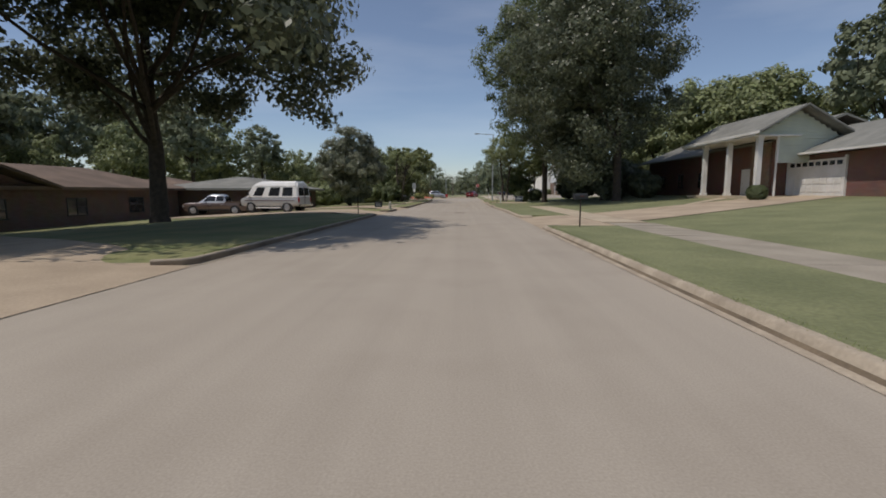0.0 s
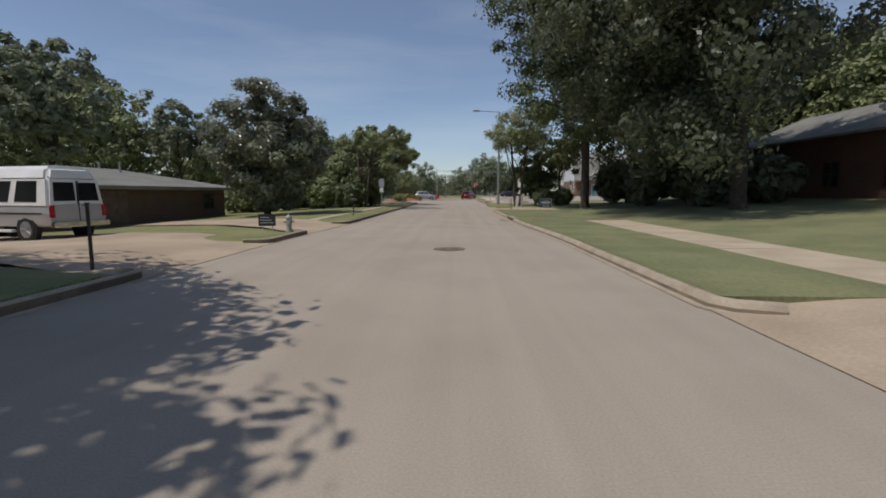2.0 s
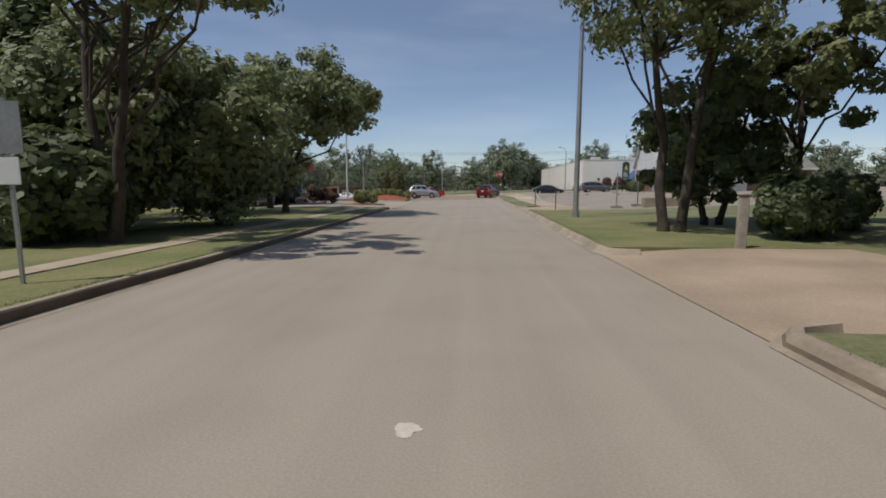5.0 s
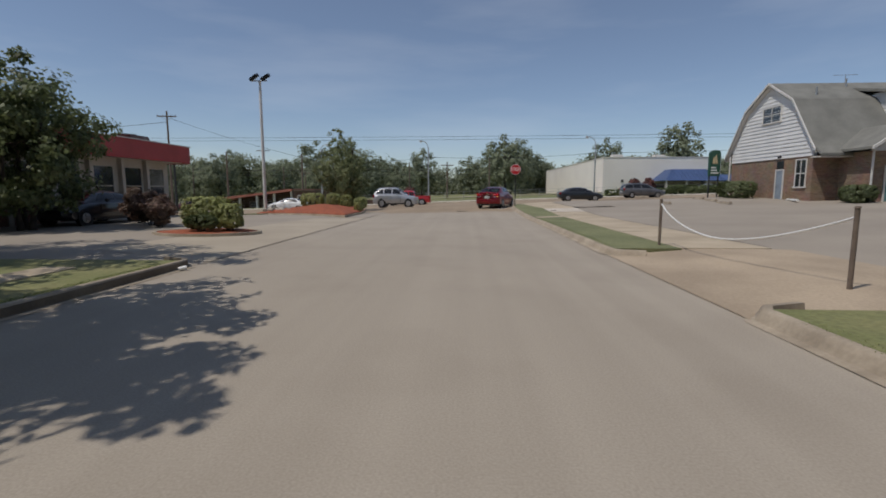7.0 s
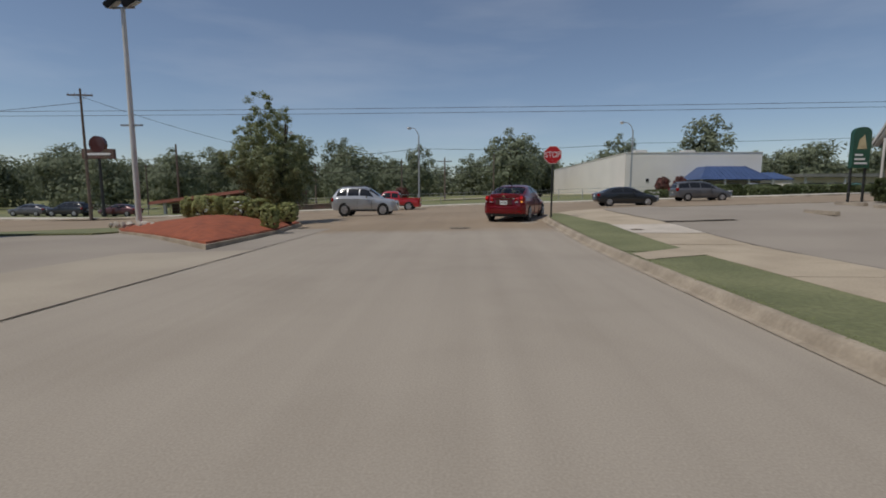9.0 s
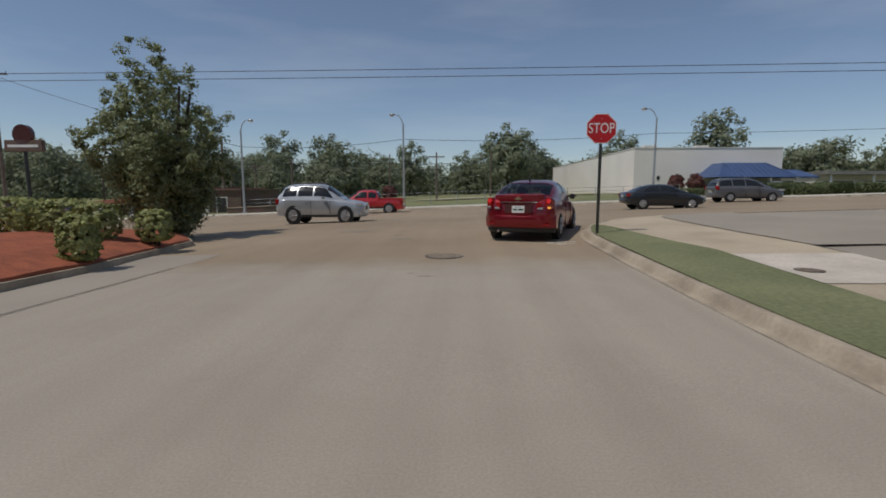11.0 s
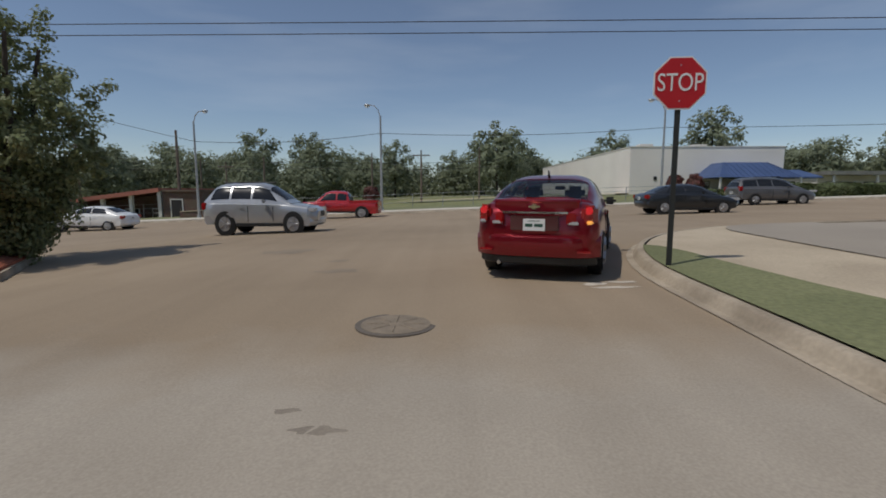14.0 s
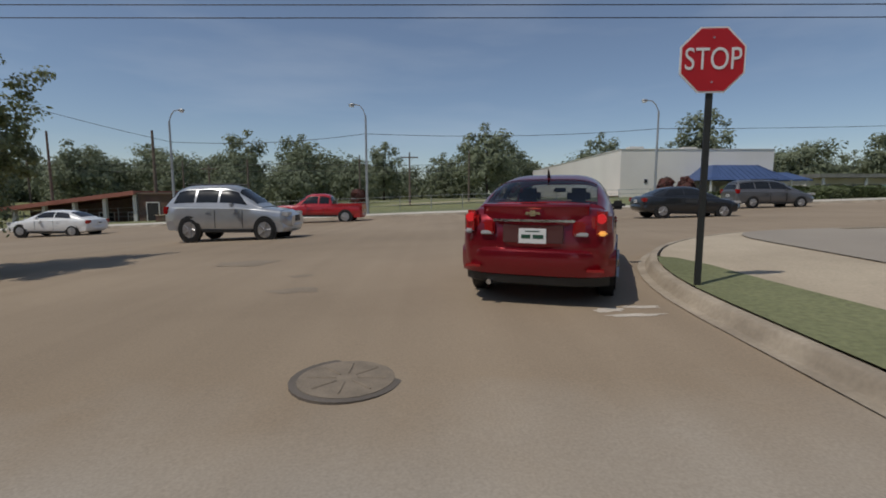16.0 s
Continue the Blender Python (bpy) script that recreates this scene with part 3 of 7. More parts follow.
def seam(pts, w, zoff=0.004):
    bm = bmesh.new()
    rows = []
    for i, p in enumerate(pts):
        a, b = Vector(pts[max(0, i - 1)]), Vector(pts[min(len(pts) - 1, i + 1)])
        d = (b - a).normalized()
        s = Vector((-d.y, d.x)) * w * rnd.uniform(0.3, 1.0)
        rows.append([bm.verts.new((p[0] + q * s.x, p[1] + q * s.y, road_z(*p) + zoff)) for q in (-0.5, 0.5)])
    for r, s in zip(rows, rows[1:]):
        bm.faces.new((r[0], s[0], s[1], r[1]))
    bmesh.ops.recalc_face_normals(bm, faces=bm.faces)
    return bm


struct("lot_seam", seam([(7.1 + 0.03 * math.sin(y), y) for y in steps(90.5, 111.5, 0.5)], 0.06, 0.17), TAR, "dark seam between walk and lot", "joint")
struct("gutter_seam", seam([(KL + 0.04, y) for y in steps(88.4, 110, 0.6)], 0.035, 0.018), TAR, "dark seam along the lot entrance", "joint")


def stain(x, y, rx, ry, seed, material=STAIN, label="dull dark stain on the road surface"):
    bm = bmesh.new()
    c = bm.verts.new((x, y, road_z(x, y) + 0.003))
    ring = []
    for i in range(28):
        w = i * math.tau / 28
        k = 0.75 + 0.5 * noise.noise(Vector((math.cos(w) * 1.6, math.sin(w) * 1.6, seed)))
        px, py = x + rx * k * math.cos(w), y + ry * k * math.sin(w)
        ring.append(bm.verts.new((px, py, road_z(px, py) + 0.003)))
    for i in range(28):
        bm.faces.new((c, ring[i], ring[(i + 1) % 28]))
    struct("road_stain", bm, material, label, "stain")


for k, (x, y, rx, ry) in enumerate(((-1.6, 114.4, 0.55, 0.22), (-3.6, 117.5, 0.9, 0.5), (-1.9, 115.6, 0.3, 0.15))):
    stain(x, y, rx, ry, k * 3.1)

for k, (x, y, rx, ry) in enumerate(((2.3, 112.9, 0.22, 0.1), (2.65, 113.0, 0.3, 0.07), (2.5, 112.7, 0.35, 0.06))):
    stain(x, y, rx, ry, k + 0.5, PATCH, "chalky pale smear on the road surface")


for k, (x, y, rx, ry) in enumerate(((0.5, 45.3, 0.3, 0.17), (1.1, 45.3, 0.5, 0.06), (2.5, 47.9, 0.26, 0.9), (2.6, 49.0, 0.28, 0.8), (-0.9, 44.3, 0.14, 0.1), (-0.7, 44.5, 0.08, 0.08), (-0.2, 34.6, 0.62, 0.5), (-0.55, 109.1, 0.2, 0.07), (-0.8, 109.35, 0.13, 0.04))):
    stain(x, y, rx, ry, k * 2.3 + 9, SEEP, "dark damp stain on the pale street")
stain(-0.4, 58.5, 0.13, 0.11, 5.5, PATCH, "chalky pale smear on the road surface")

IRON = mat("rusty_iron", (0.20, 0.155, 0.115), 0.8, (0.14, 0.11, 0.08), 12, 60, 0.4)


def manhole(x, y, r, z=None, iron=None):
    iron = iron or IRON
    t = thing("manhole_cover", "round rusty iron manhole cover set in the street", "manhole", pose(x, y, road_z(x, y) if z is None else z))
    bm = bmesh.new()
    add_tube(bm, (0, 0, -0.02), (0, 0, 0.008), r, seg=28)
    part("rim", bm, TAR, t)
    lid = part("lid", tube((0, 0, -0.02), (0, 0, 0.012), r * 0.86, seg=28), iron, t)
    for i in range(8):
        w = i * math.pi / 4
        part("rib", tube((r * 0.2 * math.cos(w), r * 0.2 * math.sin(w), 0.011), (r * 0.7 * math.cos(w), r * 0.7 * math.sin(w), 0.011), 0.009, seg=5), iron, lid)


manhole(-0.2, 34.6, 0.42)
manhole(5.35, 108.65, 0.2, land_z(5.35, 108.65) + 0.034)
manhole(-0.3, 111.2, 0.42, None, mat("dusty_iron", (0.27, 0.215, 0.155), 0.85, (0.20, 0.16, 0.115), 6, 60, 0.4))


# ---- plants ----
def leaf_mesh(name, centers, radii, per, size, seed, material, flat=0.75, long=1.5, align=0.45):
    """A crown: clumps of many small leaves, each a bent pair of faces turned at random."""
    g = np.random.default_rng(seed)
    n = len(centers) * per
    c, r = np.repeat(np.asarray(centers, float), per, 0), np.repeat(np.asarray(radii, float), per)
    d = g.normal(size=(n, 3))
    d /= np.linalg.norm(d, axis=1)[:, None]
    p = c + d * (r * g.random(n) ** 0.45)[:, None] * np.array((1, 1, flat))
    mid = np.asarray(centers, float).mean(0)
    away = c - mid
    away /= np.linalg.norm(away, axis=1)[:, None] + 1e-6
    face = d * (1.2 - align) + away * align + np.array((0, 0, 0.35)) + g.normal(size=(n, 3)) * 0.38
    u = np.cross(face, g.normal(size=(n, 3)))
    u /= np.linalg.norm(u, axis=1)[:, None]
    w = np.cross(face, u)
    w /= np.linalg.norm(w, axis=1)[:, None]
    s = (size * (0.6 + 0.8 * g.random(n)))[:, None]
    a, b = u * s * long * 0.5, w * s * 0.5
    verts = np.stack((p - a, p + b * 0.9, p + a, p - b * 0.9), 1).reshape(-1, 3)
    me = bpy.data.meshes.new(name)
    me.vertices.add(4 * n)
    me.vertices.foreach_set("co", verts.ravel())
    me.loops.add(4 * n)
    me.loops.foreach_set("vertex_index", np.arange(4 * n, dtype=np.int32))
    me.polygons.add(n)
    me.polygons.foreach_set("loop_start", np.arange(0, 4 * n, 4, dtype=np.int32))
    me.materials.append(material)
    me.update(calc_edges=True)
    me.validate()
    return me


def wood(bm, a, b, r0, r1, bend, g, n=4, seg=7):
    a, b = Vector(a), Vector(b)
    pts = [a.lerp(b, i / n) + Vector(g.normal(size=3)) * bend * math.sin(math.pi * i / n) for i in range(n + 1)]
    for i in range(n):
        add_tube(bm, pts[i], pts[i + 1] + (pts[i + 1] - pts[i]) * 0.04, r0 + (r1 - r0) * i / n, r0 + (r1 - r0) * (i + 1) / n, seg)
    return pts


def tree(at, label, height, crown, base, trunk, material, clumps, per, leaf, seed, shape="round", lean=(0, 0), trunks=1, clump=1.3, squash=1.0, category="tree", scale_y=1.0):
    """trunk and limbs, and a crown of clumps. base: where the crown begins."""
    g = np.random.default_rng(seed)
    t = thing("tree", label, category, at)
    cz, ch = (height + base) / 2, (height - base) / 2
    centers, radii = [], []
    while len(centers) < clumps:
        d = g.normal(size=3)
        d /= np.linalg.norm(d)
        k = g.random() ** 0.4
        x, y, z = d * k
        if shape == "cone":
            q = (1 - (z + 1) / 2) ** 0.75 + 0.12
            x, y = x * q * 1.25, y * q * 1.25
        elif shape == "droop":
            q = min(1.15, math.hypot(x, y) * 1.15)
            z = 0.72 - 1.35 * q * q + 0.32 * z
            x, y = x * 1.15, y * 1.15
        elif shape == "shoots":
            i = len(centers)
            a, v = i % 23, (i // 23 + g.random()) / max(1, clumps // 23)
            w, q = 2.4 * a, math.sqrt((a + 0.5) / 23)
            tip = 1.0 - 0.55 * q + 0.3 * ((a * 0.618) % 1.0 - 0.5)
            q *= 0.18 + 0.82 * min(1.0, v * 1.2)
            x, y, z = q * math.cos(w) + 0.1 * g.normal(), q * math.sin(w) + 0.1 * g.normal(), -1 + 2 * v * min(1.0, tip)
        elif shape == "flat":
            z = z * 0.75 + 0.2
        rough = 1 if shape == "shoots" else 1 + 0.28 * noise.noise(Vector((d[0] * 1.8 + seed, d[1] * 1.8, d[2] * 1.8)))
        centers.append((lean[0] + x * crown * rough, lean[1] + y * crown * rough * scale_y, cz + z * ch * rough))
        radii.append(clump * (0.6 + 0.7 * g.random()) * crown / 5 * ((1.2 - 0.62 * v) if shape == "shoots" else 1))
    bm = bmesh.new()
    for k in range(trunks):
        off = Vector((0, 0, 0)) if trunks == 1 else Vector((0.25 * math.cos(k * 2.4), 0.25 * math.sin(k * 2.4), 0))
        top = Vector((lean[0] * 0.1, lean[1] * 0.1, cz + ch * 0.35)) + off * (1 if trunks == 1 else 4)
        add_tube(bm, off + Vector((0, 0, -0.5)), off + Vector((0, 0, 0.3)), trunk * 1.45, trunk * 1.08, 10)
        pts = wood(bm, off + Vector((0, 0, 0.1)), top, trunk, trunk * 0.35, min(0.16, trunk * 0.4), g, 6, 10)
        for i in range(14 // trunks):
            c = Vector(centers[int(g.integers(len(centers)))])
            s = pts[2 + int(g.integers(4))]
            if c.z > s.z - 0.5:
                wood(bm, s, c, trunk * 0.32, 0.025, 0.25, g, 4, 6)
    part("trunk", bm, BARK, t, "", 60)
    ob = new("crown", leaf_mesh("crown", centers, radii, per, leaf, seed, material))
    ob.parent = t
    return t


def at_land(x, y, turn=0, dz=0.0):
    return pose(x, y, land_z(x, y) + dz, 0, 0, turn)


def shrub(x, y, rx, ry, h, label, seed, material=HEDGE, clip=0.5, per=260, leaf=0.075, dz=0.0, turn=0):
    """A clipped bush: short stems and a dense rounded block of leaves."""
    g = np.random.default_rng(seed)
    t = thing("bush", label, "bush", at_land(x, y, turn, dz))
    for i in range(5):
        w = i * 1.26
        part("stem", tube((0.08 * math.cos(w), 0.08 * math.sin(w), -0.1), (rx * 0.5 * math.cos(w), ry * 0.5 * math.sin(w), h * 0.6), 0.03, 0.012, 5), BARK, t)
    cs, rs = [], []
    neat = clip > 0.35
    n = int((220 if neat else 26) + (220 if neat else 30) * rx * ry)
    for i in range(n):
        d = g.normal(size=3)
        d /= np.max(np.abs(d)) * clip + np.linalg.norm(d) * (1 - clip)
        k = 0.86 + 0.05 * g.random() if neat else 0.45 + 0.42 * g.random()
        cs.append((d[0] * rx * k, d[1] * ry * k, h * 0.5 + d[2] * h * 0.5 * k))
        rs.append(0.09 * min(rx, ry, h) + 0.02 if neat else 0.24 * min(rx, ry, h) + 0.05)
    ob = new("foliage", leaf_mesh("foliage", cs, rs, per // 5 if neat else per, leaf, seed, material, 1.0, align=0.9 if neat else 0.45))
    ob.parent = t
    return t


# street trees
tree(at_land(-18.3, 28), "huge dark shade tree with a thick trunk and low hanging boughs", 15.5, 9.0, 6.5, 0.52, LEAF_D, 600, 150, 0.21, 11, "droop", (3.6, -9.0), clump=0.85, scale_y=1.16)
tree(at_land(-24.5, 13.5), "huge dark shade tree at the drive", 20, 9.5, 6.0, 0.55, LEAF_D, 240, 70, 0.45, 10, "flat", (2, 0), clump=0.72)
tree(at_land(-12.9, 54.0), "dense dark magnolia with glossy leaves on a lawn", 8.5, 3.35, 0.7, 0.2, MAGNOLIA, 260, 140, 0.16, 12, clump=1.0, lean=(0.4, -0.8), scale_y=1.2)
tree(at_land(10.3, 60.8), "large shade tree with a bare lower trunk", 27, 7.6, 5.2, 0.34, LEAF, 420, 135, 0.2, 13, lean=(-0.5, 0), clump=0.85)
tree(at_land(15.2, 64.5), "large shade tree standing in a shaded lawn", 26, 8.0, 1.6, 0.38, LEAF, 400, 135, 0.2, 14, clump=0.85)
tree(at_land(15.4, 48.6), "massive dark oak shading the lawn and house", 25, 8.3, 2.0, 0.42, LEAF_D, 440, 145, 0.19, 15, lean=(-3.6, -1.4), clump=0.85)
tree(at_land(15.6, 54.0), "tall dark oak with drooping boughs over the verge", 24, 7.8, 2.2, 0.36, LEAF_D, 380, 150, 0.19, 16, lean=(-1.8, -0.6), clump=0.85)
tree(at_land(6.1, 70.5), "airy young tree with forked trunk and light leaves", 9.9, 3.7, 3.4, 0.16, LEAF_L, 110, 110, 0.13, 17, "flat", trunks=2, clump=0.95)
tree(at_land(8.6, 73.2), "small bushy tree beside the lot entrance", 5.6, 2.6, 0.8, 0.12, LEAF, 70, 110, 0.2, 18, trunks=2, clump=1.2)
tree(at_land(10.6, 72), "thin tree with sparse pale leaves", 7.4, 2.6, 3.2, 0.13, LEAF_L, 46, 90, 0.2, 19, clump=0.9)
# added shrubs, standing in for the darkness below the big trees
for x, y, r, hh, s in ((14.2, 58.0, 1.9, 4.2, 106), (15.8, 52.8, 1.7, 3.4, 107), (14.8, 67.2, 1.9, 4.0, 108), (17.5, 57.0, 2.6, 4.6, 101), (20.5, 63.5, 2.8, 5.0, 102), (22.5, 70.0, 2.8, 5.0, 103), (19.5, 52.5, 1.9, 3.0, 104), (25, 75.5, 3.0, 5.0, 105)):
    shrub(x, y, r, r, hh, "tall dark evergreen shrub added to fill deep shade", s, LEAF_D, 0.1, 36, 0.34)
# thicket on the other side
tree(at_land(-14.1, 71), "vine covered tree with ragged outline", 8.7, 2.1, 0.3, 0.16, LEAF_L, 120, 120, 0.19, 21, "cone", clump=1.7)
tree(at_land(-11.2, 69.6), "bushy light green tree beside the street", 6.7, 2.7, 0.3, 0.15, LEAF_L, 150, 130, 0.17, 22, clump=1.4)
tree(at_land(-8.9, 66.8), "spreading tree with feathery light leaves over the kerb", 7.6, 3.1, 4.5, 0.15, LEAF_L, 70, 110, 0.13, 23, "flat", (1.9, -0.5), trunks=2, clump=0.66)
tree(at_land(-17.2, 74), "low rounded light green thicket tree", 6.4, 3.6, 0.2, 0.13, LEAF_L, 110, 110, 0.2, 24, clump=1.4)
tree(at_land(-9.2, 72.6), "dense vine thicket tree", 6.5, 2.6, 0.2, 0.13, LEAF_L, 120, 120, 0.17, 25, clump=1.4)
# unseen tree, added only to throw shade on the verge
tree(at_land(-14.6, 79.6), "unseen tree added behind the thicket to shade the lawn", 7.8, 3.8, 2.6, 0.2, LEAF, 120, 100, 0.2, 28, clump=1.0)
tree(at_land(-10.2, 81.5), "light leaved tree over the verge", 8.2, 3.8, 2.3, 0.17, LEAF_L, 150, 120, 0.16, 29, "flat", (1.8, -0.5), clump=0.85)
tree(at_land(-13.0, 86.0), "light leaved shade tree at the edge of the lot", 9.4, 4.1, 3.8, 0.19, LEAF_L, 110, 110, 0.16, 30, "flat", clump=0.85)
tree(pose(-16.2, 95.7, road_z(-16.2, 95.7) + 0.05), "small crape tree with reddish blossom in leaf", 6.0, 2.8, 0.4, 0.1, LEAF, 150, 130, 0.12, 26, trunks=3, clump=1.1)
tree(at_land(-9.8, 116.9, 60, -0.1), "young tree with upright ragged branches on the island", 7.1, 2.15, 0.2, 0.11, LEAF_L, 660, 90, 0.066, 27, "shoots", trunks=3, clump=0.95, scale_y=0.95)
for x, y, r, hh, s in ((-18.6, 66.4, 2.1, 3.2, 31), (-15.9, 67.2, 2.2, 3.7, 32), (-12.9, 67.4, 1.9, 3.2, 33), (-10.2, 67.0, 1.8, 2.8, 34), (-21.4, 68.5, 2.2, 3.4, 35)):
    shrub(x, y, r, r * 0.9, hh, "wild leafy shrub at the edge of a lawn", s, LEAF_L if s % 2 else LEAF, 0.1, 90, 0.2)
for x, y, s in ((8.4, 68.6, 36), (10.5, 70.2, 37)):
    shrub(x, y, 1.2, 1.1, 1.7, "dark leafy shrub beside a drive", s, LEAF, 0.1, 200, 0.12)
# trees behind the houses
BACK = [tree(pose(-38, 66, -1.0), "tall pine rising behind the houses", 17, 4.6, 5, 0.3, LEAF_FAR, 125, 46, 0.38, 41, clump=0.95),
        tree(pose(-46.5, 86, -1.0), "broad green tree behind a ranch house", 18, 8.0, 1.5, 0.4, LEAF_L, 180, 54, 0.43, 42, clump=0.95),
        tree(pose(38, 66, 1.2), "tall green tree behind the brick house", 14, 5.8, 2.5, 0.3, LEAF_L, 145, 62, 0.33, 43, clump=1.0)]
rnd = random.Random(8)
LEFT_TREES = ((2, -60, 56, 1.15), (0, -54, 62, 0.95), (1, -66, 66, 0.85), (2, -51, 37, 1.0), (0, -62, 44, 0.9), (0, -70, 108, 1.6), (0, -78, 104, 1.65), (0, -86, 110, 1.5), (0, -75, 117, 1.7), (0, -62, 96, 1.0), (0, -47, 44, 1.0), (0, -44, 34, 0.95), (0, -49, 22, 1.0), (0, -43, 12, 1.0), (0, -34, 80, 0.75), (0, -55, 50, 0.95), (1, -28, 82, 0.5), (1, -36, 90, 0.6), (1, -24, 88, 0.45), (1, -55, 78, 0.7), (1, -40, 26, 0.6), (1, -49, 31, 0.5), (1, -53, 42, 0.55), (1, -50, 53, 0.55), (1, -47, 17, 0.5))
RIGHT_TREES = ((0, 50, 60, 1.3), (0, 56, 52, 1.35), (2, 42, 76, 1.45), (2, 36, 78, 1.3), (2, 41, 68, 1.15), (2, 30, 77, 0.95), (2, 48, 34, 0.9), (0, 51, 24, 1.1), (2, 52, 70, 1.1), (2, 30, 84, 0.7), (0, 56, 112, 0.9), (2, 62, 100, 0.8), (1, 58, 88, 0.8))
for k, x, y, s in LEFT_TREES + RIGHT_TREES:
    c = copy_thing(BACK[k], pose(x, y, land_z(x, y) - 0.1, 0, 0, rnd.uniform(0, 360)))
    c.scale = (s, s, s * rnd.uniform(0.9, 1.1))
# far trees beyond the cross street
FAR = [tree(pose(-70, 230, 0), "distant green tree in the wooded skyline", 14, 6.5, -0.6, 0.3, LEAF_FAR, 84, 47, 0.51, 51, clump=1.9),
       tree(pose(-30, 245, 0), "distant rounded tree in the wooded skyline", 12.5, 6.6, -0.6, 0.3, LEAF_FAR, 84, 47, 0.51, 52, clump=1.9),
       tree(pose(10, 240, 0), "distant tall tree in the wooded skyline", 17, 5.6, -0.4, 0.3, LEAF_FAR, 84, 47, 0.5, 53, clump=1.8)]
for i in range(64):
    x = -185 + i * 5.4 + rnd.uniform(-4, 4)
    y = 232 + rnd.uniform(-14, 40) + (14 if x > 25 else 0) - (0.35 * (-x - 60) if x < -60 else 0)
    if 24 < x < 62 and y < 262:
        y = 262 + rnd.uniform(0, 20)
    s = rnd.uniform(0.78, 1.18)
    c = copy_thing(FAR[rnd.randrange(3)], pose(x, y, land_z(x, y) - 0.4, 0, 0, rnd.uniform(0, 360)))
    c.scale = (s, s, s * rnd.uniform(0.85, 1.1))
for x, y, s in ((58, 214, 1.15), (50, 268, 1.3), (62, 276, 1.2), (88, 222, 1.0), (100, 214, 0.9), (118, 216, 0.9), (136, 210, 0.85), (-86, 178, 0.8), (-98, 166, 0.8), (-76, 188, 0.8), (-62, 190, 0.7), (-110, 150, 0.8), (-48, 196, 0.75), (-40, 205, 0.7), (-58, 168, 0.7), (-68, 172, 0.75), (-80, 164, 0.75), (-92, 160, 0.75), (-104, 170, 0.8), (-52, 178, 0.65), (-120, 164, 0.8), (-34, 186, 0.6), (-26, 192, 0.62), (-16, 200, 0.65)):
    c = copy_thing(FAR[rnd.randrange(3)], pose(x, y, land_z(x, y) - 0.4, 0, 0, rnd.uniform(0, 360)))
    c.scale = (s, s, s)

# the wood behind and between them, down to the ground
g = np.random.default_rng(77)
cs, rs = [], []
for i in range(1500):
    x = g.uniform(-230, 160)
    y = 250 + g.uniform(-8, 34) + (16 if x > 25 else 0) - (0.35 * (-x - 60) if x < -60 else 0)
    if 22 < x < 66:
        y = max(y, 276)
    top = 9.3 + 5.0 * noise.noise(Vector((x * 0.055, y * 0.03, 2.0))) + 2.5 * noise.noise(Vector((x * 0.21, 5.0, 0)))
    cs.append((x, y, land_z(x, y) + g.uniform(0.4, max(2.0, top))))
    rs.append(g.uniform(1.6, 3.2))
ob = new("far_wood", leaf_mesh("far_wood", cs, rs, 56, 0.74, 78, LEAF_FAR, 0.8))
tagged(ob, "dense green wood along the skyline beyond the street", "wood", "", "stuff")

# clipped bushes: by the restaurant, on the island, beside the porch
for x, y, rx, ry, h, s in ((-9.05, 95.2, 0.74, 0.66, 1.06, 61), (-8.05, 94.75, 0.38, 0.4, 0.84, 62), (-8.8, 94.3, 0.6, 0.22, 0.46, 63)):
    shrub(x, y, rx, ry, h, "clipped round green hedge bush at the lot", s, HEDGE if h > 0.7 else LEAF, 0.8 if h > 0.7 else 0.4, 110, 0.055, dz=0.1)
ISLE = ((-10.9, 112.4, 0.85, 0.75, 1.0, 64, 0.44), (-9.35, 112.2, 0.5, 0.52, 0.95, 65, 0.42), (-8.4, 112.0, 0.4, 0.42, 0.9, 66, 0.36), (-7.45, 112.6, 0.36, 0.38, 0.8, 168, 0.26), (-7.05, 109.8, 0.3, 0.32, 0.88, 67, 0.16))
for x, y, rx, ry, h, s, dz in ISLE:
    shrub(x, y, rx, ry, h, "clipped rounded bush on the mulch island", s, HEDGE, 0.72, 120, 0.048, dz=dz - 0.1)
for x, y, r, h, s in ((-13.2, 98.3, 0.8, 1.35, 161), (-14.6, 99.6, 0.75, 1.5, 162), (-12.2, 97.3, 0.6, 1.1, 163)):
    shrub(x, y, r, r, h, "loose reddish shrub in the bed before the restaurant", s, LEAF_CRAPE, 0.1, 170, 0.075)
shrub(20.35, 34.0, 0.62, 0.62, 1.05, "clipped dark bush beside the porch", 169, LEAF, 0.4)
shrub(22.3, 107.4, 0.8, 0.8, 1.0, "clipped dark bush at the barn roofed house", 69, LEAF, 0.6, 120, 0.09)
shrub(20.2, 116.0, 0.8, 1.9, 1.25, "clipped dark hedge along the brick wall", 70, LEAF, 0.7, 80, 0.09)
for x, s in ((35.0, 71), (38.0, 72)):
    shrub(x, 181, 1.3, 1.3, 3.0, "small reddish ornamental shrub by the pale wall", s, LEAF_RED, 0.1, 160, 0.18)
shrub(-11.9, 180, 1.3, 1.3, 2.7, "rounded dark red leaved shrub far off", 171, LEAF_RED, 0.1, 160, 0.18)
for i in range(8):
    shrub(21.5 + i * 5.5, 145.6, 2.75, 0.5, 0.85, "long low clipped hedge along the far walk", 173 + i, LEAF, 0.9, 36, 0.18)
for i in range(7):
    shrub(41 + i * 6.0, 172, 2.9, 0.8, 1.2, "long clipped hedge before the pale store", 73 + i, LEAF, 0.9, 26, 0.3)


